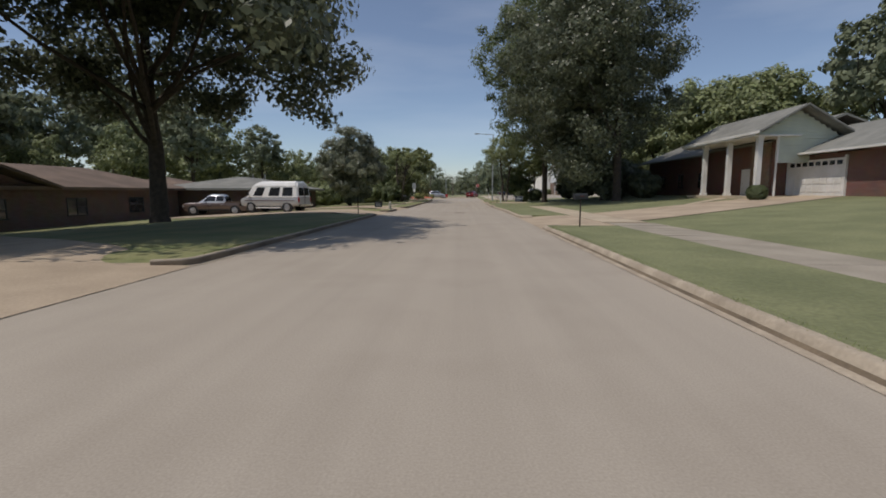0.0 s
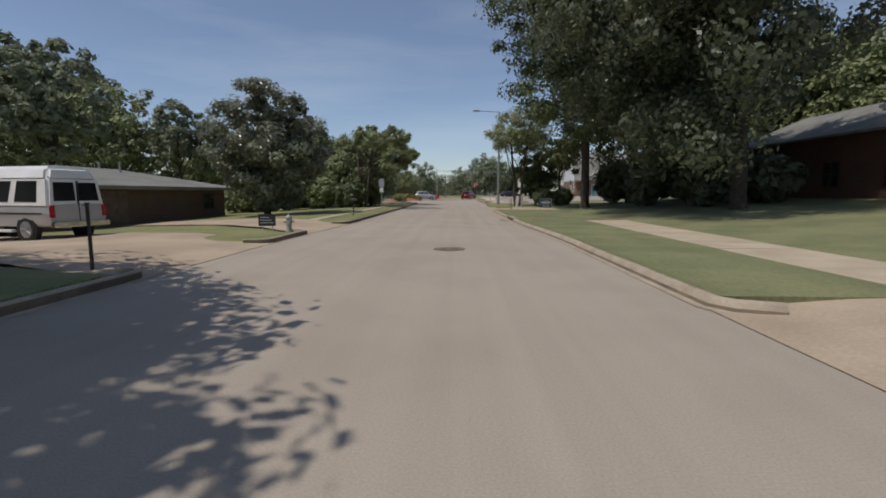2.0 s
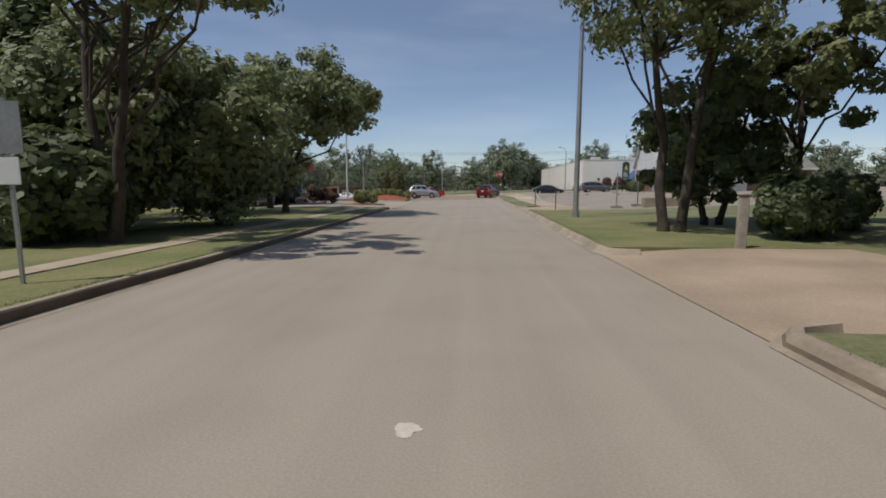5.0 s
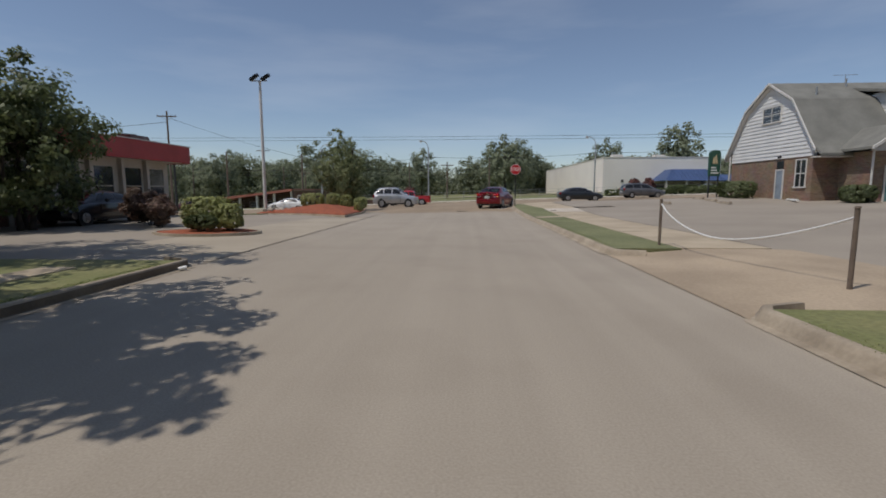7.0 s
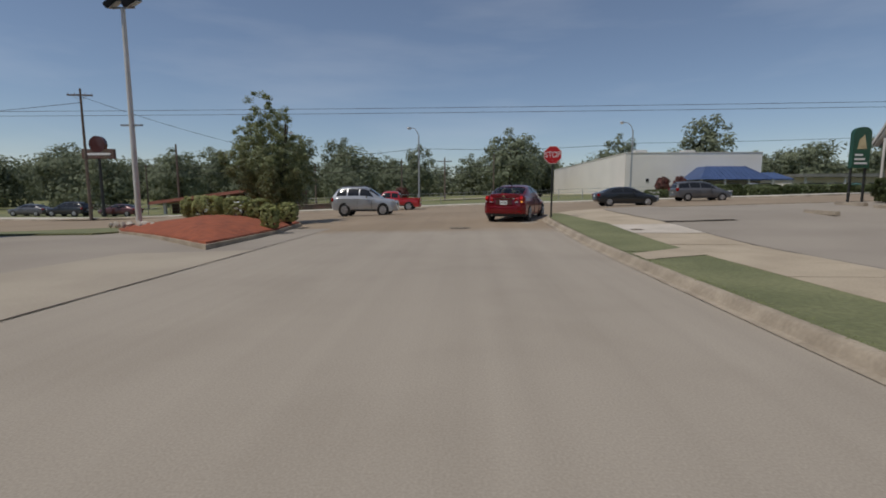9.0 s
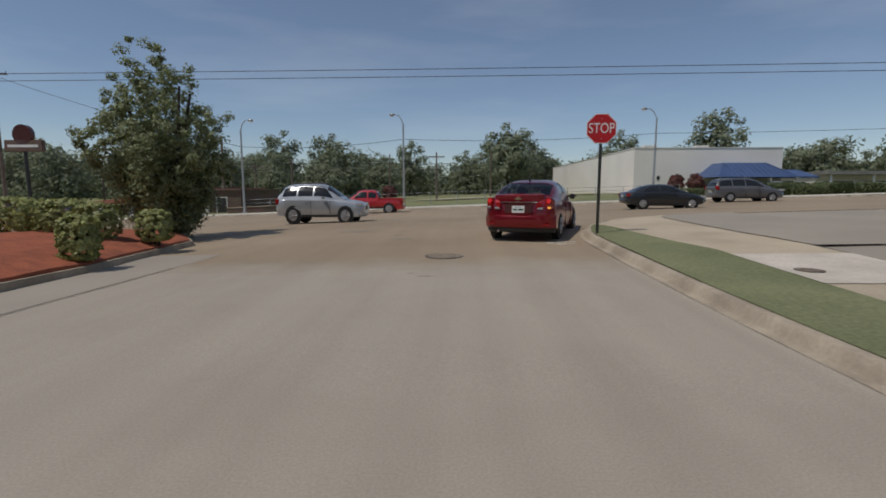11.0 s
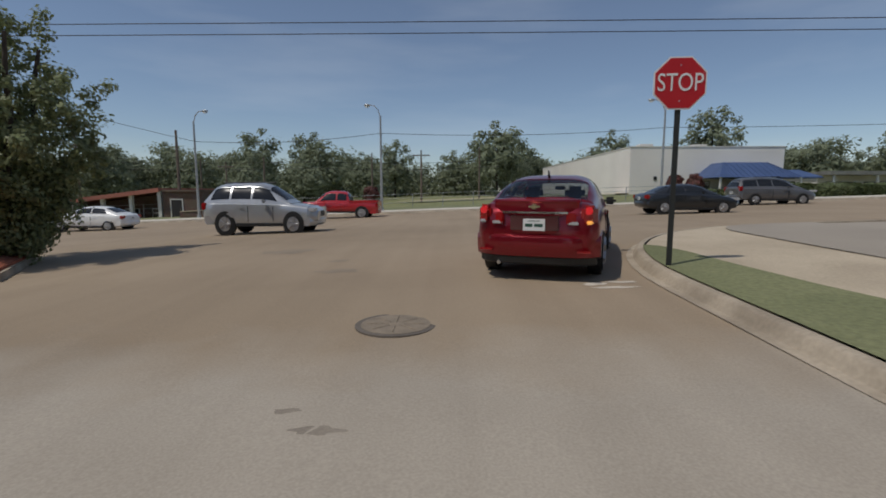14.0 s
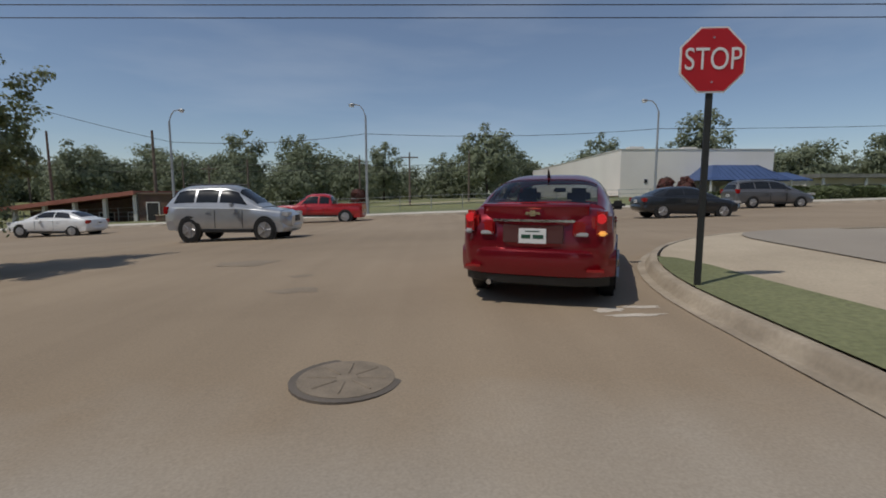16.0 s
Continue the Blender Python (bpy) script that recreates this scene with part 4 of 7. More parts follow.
# ---- buildings ----
def wall_parts(house, x0, x1, y0, y1, z0, z1, material, th=0.25):
    """Four walls with thickness."""
    part("wall", box(x0, x0 + th, y0, y1, z0, z1), material, house)
    part("wall", box(x1 - th, x1, y0, y1, z0, z1), material, house)
    part("wall", box(x0 + th, x1 - th, y0, y0 + th, z0, z1), material, house)
    part("wall", box(x0 + th, x1 - th, y1 - th, y1, z0, z1), material, house)


def window_on(house, axis, at, a, b, z0, z1, out, frame=WHITE, mullions=1, name="window"):
    """A window with frame, sill and pane on a wall plane. axis: the wall's normal; out: +1 or -1."""
    def bx(u0, u1, w0, w1, d0, d1):
        lo, hi = sorted((at + out * d0, at + out * d1))
        return box(lo, hi, u0, u1, w0, w1) if axis == "x" else box(u0, u1, lo, hi, w0, w1)
    w = part(name, bx(a, b, z0, z1, -0.02, 0.012), GLASS, house, "dark reflecting glass")
    f = 0.07
    bm = bx(a - f, b + f, z1, z1 + f, -0.02, 0.05)
    for u0, u1, w0, w1 in ((a - f, a, z0, z1), (b, b + f, z0, z1), (a, b, (z0 + z1) / 2 - 0.025, (z0 + z1) / 2 + 0.025)) + tuple((a + (b - a) * k / (mullions + 1) - 0.02, a + (b - a) * k / (mullions + 1) + 0.02, z0, z1) for k in range(1, mullions + 1)):
        lo, hi = sorted((at - out * 0.02, at + out * 0.045))
        if axis == "x":
            add_box(bm, lo, hi, u0, u1, w0, w1)
        else:
            add_box(bm, u0, u1, lo, hi, w0, w1)
    part("frame", bm, frame, w)
    part("sill", bx(a - 0.12, b + 0.12, z0 - 0.08, z0, -0.02, 0.09), frame, w)
    return w


def door_on(house, axis, at, a, b, z0, z1, out, material):
    def bx(u0, u1, w0, w1, d0, d1):
        lo, hi = sorted((at + out * d0, at + out * d1))
        return box(lo, hi, u0, u1, w0, w1) if axis == "x" else box(u0, u1, lo, hi, w0, w1)
    d = part("door", bx(a, b, z0, z1, -0.02, 0.03), material, house)
    bm = bx(a - 0.09, a, z0, z1 + 0.09, -0.02, 0.055)
    for u0, u1, w0, w1 in ((b, b + 0.09, z0, z1 + 0.09), (a, b, z1, z1 + 0.09)):
        lo, hi = sorted((at - out * 0.02, at + out * 0.055))
        if axis == "x":
            add_box(bm, lo, hi, u0, u1, w0, w1)
        else:
            add_box(bm, u0, u1, lo, hi, w0, w1)
    part("frame", bm, WHITE, d)
    part("knob", bx(b - 0.14, b - 0.08, z0 + 0.95, z0 + 1.02, 0.03, 0.08), CHROME, d)
    return d


def gable_roof(house, x0, x1, y0, y1, eave, ridge, axis, material, th=0.16, name="roof"):
    """Two sloping slabs; axis: the ridge's way."""
    if axis == "y":
        xm = (x0 + x1) / 2
        part(name, prism([(x0, eave), (xm, ridge), (x1, eave), (x1, eave - th), (xm, ridge - th), (x0, eave - th)], "y", y0, y1), material, house)
    else:
        ym = (y0 + y1) / 2
        part(name, prism([(y0, eave), (ym, ridge), (y1, eave), (y1, eave - th), (ym, ridge - th), (y0, eave - th)], "x", x0, x1), material, house)


def hip_roof(house, x0, x1, y0, y1, eave, ridge, material, inset=None, th=0.2):
    inset = (x1 - x0) / 2 if inset is None else inset
    xm = (x0 + x1) / 2
    bm = bmesh.new()
    lo = [bm.verts.new(p) for p in ((x0, y0, eave - th), (x1, y0, eave - th), (x1, y1, eave - th), (x0, y1, eave - th))]
    hi = [bm.verts.new(p) for p in ((x0, y0, eave), (x1, y0, eave), (x1, y1, eave), (x0, y1, eave))]
    a, b = bm.verts.new((xm, y0 + inset, ridge)), bm.verts.new((xm, y1 - inset, ridge))
    bm.faces.new(lo)
    for i in range(4):
        bm.faces.new((lo[i], lo[(i + 1) % 4], hi[(i + 1) % 4], hi[i]))
    for f in ((hi[0], hi[1], a), (hi[1], hi[2], b, a), (hi[2], hi[3], b), (hi[3], hi[0], a, b)):
        bm.faces.new(f)
    bmesh.ops.recalc_face_normals(bm, faces=bm.faces)
    return part("roof", bm, material, house)


def clapboards(house, axis, at, out, z0, z1, span, material, pitch=0.2):
    """Lapped boards filling a wall or gable; span(z) gives the ends at that height."""
    z = z0
    while z < z1 - 0.05:
        top = min(z + pitch, z1)
        a, b = span((z + top) / 2)
        if b - a > 0.15:
            bm = bmesh.new()
            d0, d1 = out * 0.06, out * 0.012
            ps = [(at, z), (at + d0, z), (at + d1, top + 0.01), (at, top + 0.01)]
            bm = prism(ps, "y", a, b) if axis == "x" else prism([(p[0], p[1]) for p in ps], "x", a, b)
            part("board", bm, material, house)
        z += pitch


# brick house with a porch and a double garage
h = thing("house", "long red brick house with white porch columns and grey roof", "house")
Z0 = land_z(24, 40) - 0.35
wall_parts(h, 23.6, 33.6, 37.9, 62, Z0 - 0.5, 5.3, BRICK_DARK)
part("porch_floor", box(20.9, 23.6, 35.2, 45.5, Z0 - 0.5, Z0 + 0.38), CONCRETE, h)
gable_roof(h, 20.6, 26.9, 34.6, 46.4, 5.75, 7.6, "y", ROOF_GREY)
gable_roof(h, 22.6, 34.4, 46.4, 63, 5.0, 7.5, "y", ROOF_GREY)
part("gable_wall", prism([(21.0, 5.55), (23.75, 7.25), (26.6, 5.55)], "y", 35.5, 35.7), SIDING_G, h)
clapboards(h, "y", 35.5, -1, 5.55, 7.2, lambda z: (21.0 + (z - 5.55) * 1.62, 26.6 - (z - 5.55) * 1.68), SIDING_G, 0.24)
part("gable_wall", box(22.5, 26.6, 35.5, 35.7, 3.6, 5.55), SIDING_G, h)
clapboards(h, "y", 35.5, -1, 3.6, 5.55, lambda z: (22.5, 26.6), SIDING_G, 0.24)
part("corner_board", box(22.38, 22.5, 35.42, 35.6, 3.6, 5.5), WHITE, h)
part("corner_post", box(22.4, 22.5, 35.5, 35.6, Z0 + 0.38, 3.6), WHITE, h)
# roof grey in place of white: the rake's shade is in its colour
part("rake_board", prism([(20.58, 5.76), (23.75, 7.62), (26.92, 5.76), (26.92, 5.64), (23.75, 7.5), (20.58, 5.64)], "y", 34.54, 34.6), ROOF_GREY, h)
part("porch_wall", box(23.52, 23.6, 37.95, 40.4, Z0 + 0.38, 5.45), BRICK_TAN, h, "tan brick porch wall")
part("porch_wall", box(23.6, 24.7, 37.6, 37.9, Z0 - 0.5, 5.45), BRICK_DARK, h)
gable_roof(h, 23.0, 34.2, 37.6, 46.4, 5.3, 7.4, "y", ROOF_GREY)
part("fascia", box(20.52, 20.6, 34.6, 46.4, 5.58, 5.76), WHITE, h)
part("porch_ceiling", box(20.62, 23.9, 35.2, 46.3, 5.45, 5.55), WHITE, h)
for y in (35.6, 39.4, 43.2):
    c = part("column", box(21.05, 21.4, y - 0.17, y + 0.17, Z0 + 0.38, 5.46, 0.02), WHITE, h, "square white column")
    part("base", box(21.0, 21.45, y - 0.22, y + 0.22, Z0 + 0.38, Z0 + 0.58), WHITE, c)
    part("capital", box(21.0, 21.45, y - 0.22, y + 0.22, 5.3, 5.45), WHITE, c)
door_on(h, "x", 23.6, 40.6, 41.6, Z0 + 0.38, Z0 + 2.45, -1, WHITE)
window_on(h, "x", 23.6, 37.9 + 0.8, 39.7, Z0 + 1.0, Z0 + 2.5, -1)
# frames coloured dark to imitate the deep shade on this wall
for y in (48, 52.5, 57):
    window_on(h, "x", 23.6, y, y + 1.2, Z0 + 1.1, Z0 + 2.5, -1, BROWN_CAR)
# garage wing
wall_parts(h, 24.7, 33, 27.2, 37.6, Z0 - 0.5, 4.1, BRICK_DARK)
gable_roof(h, 23.9, 33.8, 26.6, 37.6, 4.25, 6.5, "y", ROOF_GREY)
part("gable_wall", prism([(24.9, 4.1), (28.85, 6.1), (32.8, 4.1)], "y", 27.2, 27.4), SIDING_G, h)
clapboards(h, "y", 27.2, -1, 4.1, 6.1, lambda z: (24.9 + (z - 4.1) * 1.95, 32.8 - (z - 4.1) * 1.95), SIDING_G, 0.22)
part("fascia", box(23.82, 23.9, 26.6, 37.6, 4.13, 4.27), WHITE, h)
gd = part("garage_door", box(24.6, 24.72, 32.1, 37.4, Z0 - 0.1, 3.75), WHITE, h, "pale panelled garage door")
for i in range(4):
    zz = Z0 + 0.1 + i * 0.56
    for k in range(8):
        y = 32.25 + k * 0.64
        if i == 3:
            part("pane", box(24.585, 24.62, y + 0.05, y + 0.5, 3.32, 3.6), GLASS, gd)
        else:
            part("panel", box(24.57, 24.62, y, y + 0.56, zz, zz + 0.46, 0.01), WHITE, gd)
part("trim", box(24.55, 24.72, 31.95, 32.1, Z0 - 0.1, 3.9), WHITE, gd)
part("trim", box(24.55, 24.72, 37.4, 37.55, Z0 - 0.1, 3.9), WHITE, gd)
part("downpipe", tube((24.4, 37.65, Z0 - 0.1), (24.4, 37.65, 4.1), 0.05), WHITE, h)

# ranch house with a brown roof
h = thing("house", "low brown brick ranch house with a brown shingle roof", "house")
z = land_z(-28, 30)
wall_parts(h, -36, -26.6, 16, 43.5, z - 0.4, 1.72, BRICK_BROWN)
hip_roof(h, -37, -25.8, 15, 44.4, 1.85, 3.5, ROOF_BROWN)
gable_roof(h, -31.4, -25.4, 21.5, 29.5, 1.87, 3.05, "x", ROOF_BROWN, name="cross_roof")
part("gable_wall", prism([(22.0, 1.72), (25.5, 2.75), (29.0, 1.72)], "x", -26.5, -26.3), BRICK_BROWN, h)
# dark frames: the shade that hides these windows is put into their colour
for y in (19, 25, 31, 37):
    window_on(h, "x", -26.6, y, y + 1.6, z + 0.8, z + 1.9, 1, DARKSTEEL)
part("vent_pipe", tube((-30.5, 24, 3.0), (-30.5, 24, 4.0), 0.08), STEEL, h)
part("aerial_arm", tube((-31.2, 23.3, 3.95), (-29.8, 24.7, 3.95), 0.03), STEEL, h)
h = thing("carport", "open carport wing with a brown shingle roof", "carport")
hip_roof(h, -36.2, -26.0, 44.5, 53.5, 1.8, 3.1, ROOF_BROWN, 4.4)
for y in (45.5, 49.5, 53):
    part("post", box(-26.6, -26.45, y - 0.07, y + 0.07, z - 0.4, 1.65), WHITE, h)
part("wall", box(-36, -35.8, 44.6, 53, z - 0.4, 1.65), WHITE, h, "white boarded back wall")
part("wall", box(-35.8, -27, 52.9, 53.1, z - 0.4, 1.65), WHITE, h)

# ranch house with a grey roof
h = thing("house", "low dark brick ranch house with a grey shingle roof", "house")
z = land_z(-20, 55)
wall_parts(h, -28.5, -18.6, 44.4, 59.6, z - 0.4, 1.72, BRICK_BROWN)
hip_roof(h, -29.4, -17.7, 43.5, 60.4, 1.88, 3.1, ROOF_GREY)
gdr = part("garage_door", box(-18.64, -18.52, 45.0, 48.3, z, 1.6), WOOD_POLE, h, "dull brown garage door")
for i in range(4):
    part("panel", box(-18.54, -18.49, 45.1, 48.2, z + 0.1 + i * 0.44, z + 0.48 + i * 0.44, 0.01), WOOD_POLE, gdr)
for y in (56.5,):
    window_on(h, "x", -18.6, y, y + 1.3, z + 0.8, z + 1.8, 1, DARKSTEEL)
for x in (-22.2, -23.6):
    part("vent_pipe", tube((x, 53, 2.6), (x, 53, 3.5), 0.07), STEEL, h)

# restaurant with a red fascia
h = thing("restaurant", "low white restaurant with a deep red roof fascia", "restaurant")
RENDER = mat("beige_render", (0.50, 0.45, 0.38), 0.85, (0.43, 0.385, 0.32), 0.8, 14, 0.1, scratch=0.2)
wall_parts(h, -33, -18.7, 90, 108.2, -0.3, 3.3, RENDER)
part("roof", box(-34, -17.9, 89, 109.0, 3.22, 3.3), WHITE, h)
part("roof_deck", box(-33.8, -18.2, 89.3, 108.7, 3.9, 4.0), ROOF_GREY, h)
for b in (box(-17.95, -17.75, 88.9, 109.15, 3.2, 4.22, 0.02), box(-34.2, -34.0, 88.9, 109.15, 3.2, 4.22, 0.02), box(-34.0, -17.95, 88.9, 89.1, 3.2, 4.22), box(-34.0, -17.95, 108.95, 109.15, 3.2, 4.22)):
    part("fascia", b, ROOF_RED, h, "deep red metal fascia")
part("fascia_cap", box(-18.0, -17.7, 88.85, 109.2, 4.22, 4.27), WHITE, h)
for y in (91.2, 93.4, 95.6, 97.8, 100.0, 102.2, 104.4, 106.4):
    window_on(h, "x", -18.7, y, y + 1.3, 0.75, 2.75, 1, RENDER, 0)
    part("pilaster", box(-18.7, -18.45, y - 0.5, y - 0.28, -0.2, 3.22), RENDER, h)
part("plinth", box(-18.66, -18.5, 90, 108.2, -0.2, 0.7), BRICK_DARK, h, "red brick plinth")
for x, y in ((-20.4, 107.2), (-23.5, 100)):
    u = part("roof_unit", box(x - 0.8, x + 0.8, y - 0.9, y + 0.9, 4.0, 4.78, 0.06), BROWN_CAR, h, "boxy rooftop air unit")
    part("fan_grille", tube((x, y, 4.78), (x, y, 4.85), 0.5, seg=16), BLACK_TRIM, u)

# gambrel roofed house
h = thing("house", "two storey house with gambrel roof, white gable and tan brick", "house", pose(-1.15, 0, 0))
BZ = 0.55
XA, XB, YA, YB, YM = 22.6, 36.5, 110.0, 119.1, 114.55
wall_parts(h, XA, XB, YA, YB, BZ - 0.5, 3.65, BRICK_TAN)
gam = [(YA, 3.65), (YA, 4.45), (YA + 2.0, 7.3), (YM, 8.7), (YB - 2.0, 7.3), (YB, 4.45), (YB, 3.65)]
part("gable_wall", prism(gam, "x", XA, XA + 0.2), SIDING, h)


def gam_span(z):
    """The gable's ends at a height, between its straight foot, steep and shallow slopes."""
    k = 0.0 if z < 4.45 else (z - 4.45) / 2.85 * 2.0 if z < 7.3 else 2.0 + (z - 7.3) / 1.4 * (YM - YA - 2.0)
    return YA + 0.02 + k, YB - 0.02 - k


clapboards(h, "x", XA, -1, 3.65, 8.65, gam_span, SIDING, 0.25)
rf = [(YA - 0.55, 4.05), (YA - 0.1, 4.62), (YA + 1.9, 7.42), (YM, 8.95), (YB - 1.9, 7.42), (YB + 0.1, 4.62), (YB + 0.55, 4.05)]
part("roof", prism(rf + [(p[0], p[1] - 0.17) for p in reversed(rf)], "x", XA - 0.3, XB + 0.3), ROOF_GREY, h, "grey shingle gambrel roof")
part("barge_board", prism([(p[0], p[1] + 0.03) for p in rf] + [(p[0], p[1] - 0.13) for p in reversed(rf)], "x", XA - 0.36, XA - 0.3), WHITE, h)
part("soffit", prism([(p[0], p[1] - 0.2) for p in rf] + [(p[0], p[1] - 0.24) for p in reversed(rf)], "x", XA - 0.29, XA), WHITE, h)
part("pent_roof", prism([(YA - 1.0, 3.75), (YA + 0.05, 4.6), (YA + 0.05, 4.4), (YA - 1.0, 3.6)], "x", XA - 0.25, 24.3), ROOF_GREY, h)
part("pent_soffit", box(XA - 0.2, 24.2, YA - 0.95, YA, 3.52, 3.58), WHITE, h)
window_on(h, "x", XA - 0.045, 113.4, 115.3, 6.25, 7.25, -1, WHITE, 1)
door_on(h, "x", XA, 112.7, 113.4, BZ + 0.2, BZ + 2.3, -1, mat("grey_blue_paint", (0.27, 0.32, 0.37), 0.6))
part("transom", box(XA - 0.03, XA + 0.02, 112.7, 113.4, BZ + 2.4, BZ + 2.95), GLASS, h)
part("porch_step", box(XA - 1.1, XA, 112.3, 113.8, BZ - 0.5, BZ + 0.18, 0.02), KERB, h)
part("lamp_hood", tube((XA - 0.22, 113.05, 3.72), (XA - 0.02, 113.05, 3.8), 0.07), BLACK_TRIM, h)
window_on(h, "x", XA, 110.55, 111.45, BZ + 1.2, BZ + 2.9, -1)
# entrance bay, dormer and lean-to on the long side
part("bay_wall", box(24.2, 27.2, 107.6, YA, BZ - 0.4, 3.75), BRICK_TAN, h)
gable_roof(h, 23.6, 27.8, 106.9, YA + 1.9, 3.95, 5.35, "y", ROOF_GREY, 0.14, "bay_roof")
part("bay_gable", prism([(24.0, 3.75), (25.7, 5.1), (27.4, 3.75)], "y", 107.5, 107.6), SIDING, h)
clapboards(h, "y", 107.5, -1, 3.75, 5.05, lambda z: (24.0 + (z - 3.75) * 1.26, 27.4 - (z - 3.75) * 1.26), SIDING, 0.2)
part("bay_barge", prism([(23.55, 3.95), (25.7, 5.38), (27.85, 3.95), (27.85, 3.78), (25.7, 5.2), (23.55, 3.78)], "y", 106.82, 106.9), WHITE, h)
door_on(h, "y", 107.6, 25.0, 25.9, BZ + 0.15, BZ + 2.3, -1, mat("teal_paint", (0.12, 0.28, 0.28), 0.6))
window_on(h, "y", 107.6, 26.25, 26.9, BZ + 0.9, BZ + 2.2, -1, WHITE, 0)
part("downpipe", tube((24.15, 107.5, BZ - 0.3), (24.15, 107.5, 3.75), 0.06), WHITE, h)
part("lean_to", box(27.2, 30.2, 107.9, YA, BZ - 0.4, 3.5), SIDING, h)
clapboards(h, "y", 107.9, -1, BZ + 0.1, 3.5, lambda z: (27.2, 30.2), SIDING, 0.2)
part("lean_to", box(30.2, XB, 107.9, YA, BZ - 0.4, 3.5), BRICK_TAN, h)
part("lean_to_roof", prism([(107.2, 3.45), (111.0, 5.6), (111.0, 5.45), (107.2, 3.3)], "x", 27.6, XB + 0.3), ROOF_GREY, h)
part("fascia", box(27.6, XB + 0.3, 107.12, 107.2, 3.28, 3.48), WHITE, h)
dm = part("dormer", box(27.6, 34.5, 111.0, 114.0, 5.2, 7.75), SIDING, h)
clapboards(dm, "x", 27.6, -1, 5.3, 7.7, lambda z: (111.0, 111.2 + (z - 5.0) * 1.1), SIDING, 0.2)
clapboards(dm, "y", 111.0, -1, 5.5, 7.7, lambda z: (27.6, 34.5), SIDING_G, 0.2)
part("dormer_roof", prism([(110.5, 7.72), (114.5, 8.6), (114.5, 8.42), (110.5, 7.54)], "x", 27.2, 34.9), ROOF_GREY, h)
part("dormer_fascia", box(27.15, 34.95, 110.42, 110.5, 7.5, 7.76), WHITE, h)
window_on(h, "y", 110.94, 28.5, 30.1, 5.95, 7.2, -1)
part("downpipe", tube((XA - 0.1, YB + 0.1, BZ - 0.2), (XA - 0.1, YB + 0.1, 4.2), 0.06), WHITE, h)
for x, y, z in ((24.2, 112.6, 7.7), (27.0, 113.9, 8.5)):
    part("vent_pipe", tube((x, y, z), (x, y, z + 0.6), 0.06), STEEL, h)
ar = part("aerial", tube((27.4, YM, 8.8), (27.4, YM, 9.5), 0.02), STEEL, h)
part("aerial_arm", tube((26.6, YM, 9.45), (28.2, YM, 9.5), 0.015), STEEL, ar)

# pale flat roofed store with a blue awning
h = thing("store", "large pale windowless store with a flat roof", "store")
wall_parts(h, 30.2, 55.5, 187, 262, -0.3, 8.75, STUCCO, 0.4)
part("roof", box(30.6, 55.1, 187.4, 261.6, 8.2, 8.35), ROOF_GREY, h)
for b in (box(30.1, 55.6, 186.9, 187.2, 8.75, 8.85), box(30.1, 30.4, 187.2, 262, 8.75, 8.85)):
    part("coping", b, STUCCO, h)
for x, y in ((34, 193), (44, 194), (47, 199)):
    part("roof_unit", box(x, x + 2.4, y, y + 2, 8.35, 9.8, 0.05), STUCCO, h)
for x in (36, 44, 50):
    window_on(h, "y", 187, x + 4, x + 7.5, 0.8, 3.0, -1, DARKSTEEL, 2)
part("vent", box(34.2, 34.7, 186.9, 187, 3.3, 3.9), BLACK_TRIM, h)
aw = thing("awning", "bright blue hipped metal awning on the store front", "awning")
part("roof", (lambda: (lambda bm: (bmesh.ops.recalc_face_normals(bm, faces=bm.faces), bm)[1])((lambda bm, v: ([bm.faces.new([v[i] for i in f]) for f in ((0, 1, 5, 4), (1, 2, 6, 5), (3, 0, 4, 7), (4, 5, 6, 7), (0, 3, 2, 1), (2, 3, 7, 6))], bm)[1])(*(lambda bm: (bm, [bm.verts.new(p) for p in ((40.6, 179, 3.55), (53.4, 179, 3.55), (53.4, 187, 3.55), (40.6, 187, 3.55), (43.6, 183.5, 6.0), (50.6, 183.5, 6.0), (50.6, 187, 6.0), (43.6, 187, 6.0))]))(bmesh.new()))))(), BLUE, aw)
for i in range(15):
    x = 41.0 + i * 0.85
    part("seam", tube((x, 178.98, 3.6), (min(50.5, max(43.7, x)), 183.5, 6.05), 0.03, seg=5), BLUE, aw)
part("side_roof", prism([(181.5, 3.5), (181.5, 3.7), (187, 5.0), (187, 3.5)], "x", 53.5, 58.0), BLUE, aw, "lower blue side awning")
for x in (41, 45, 49, 53):
    part("post", box(x - 0.12, x + 0.12, 179.2, 179.45, -0.2, 3.55), WHITE, aw)
# long low shops
h = thing("shop_row", "long low grey shop row with flat roof", "shops")
wall_parts(h, 62, 120, 188, 205, -0.2, 4.1, STUCCO, 0.4)
part("roof", box(61.5, 120.5, 184.5, 205.5, 4.1, 4.7), ROOF_GREY, h)
for i in range(9):
    part("post", box(62.2 + i * 7, 62.5 + i * 7, 184.8, 185.1, 0, 4.1), WHITE, h)
    window_on(h, "y", 188, 63.5 + i * 6.3, 68.3 + i * 6.3, 0.6, 3.0, -1, DARKSTEEL, 2)
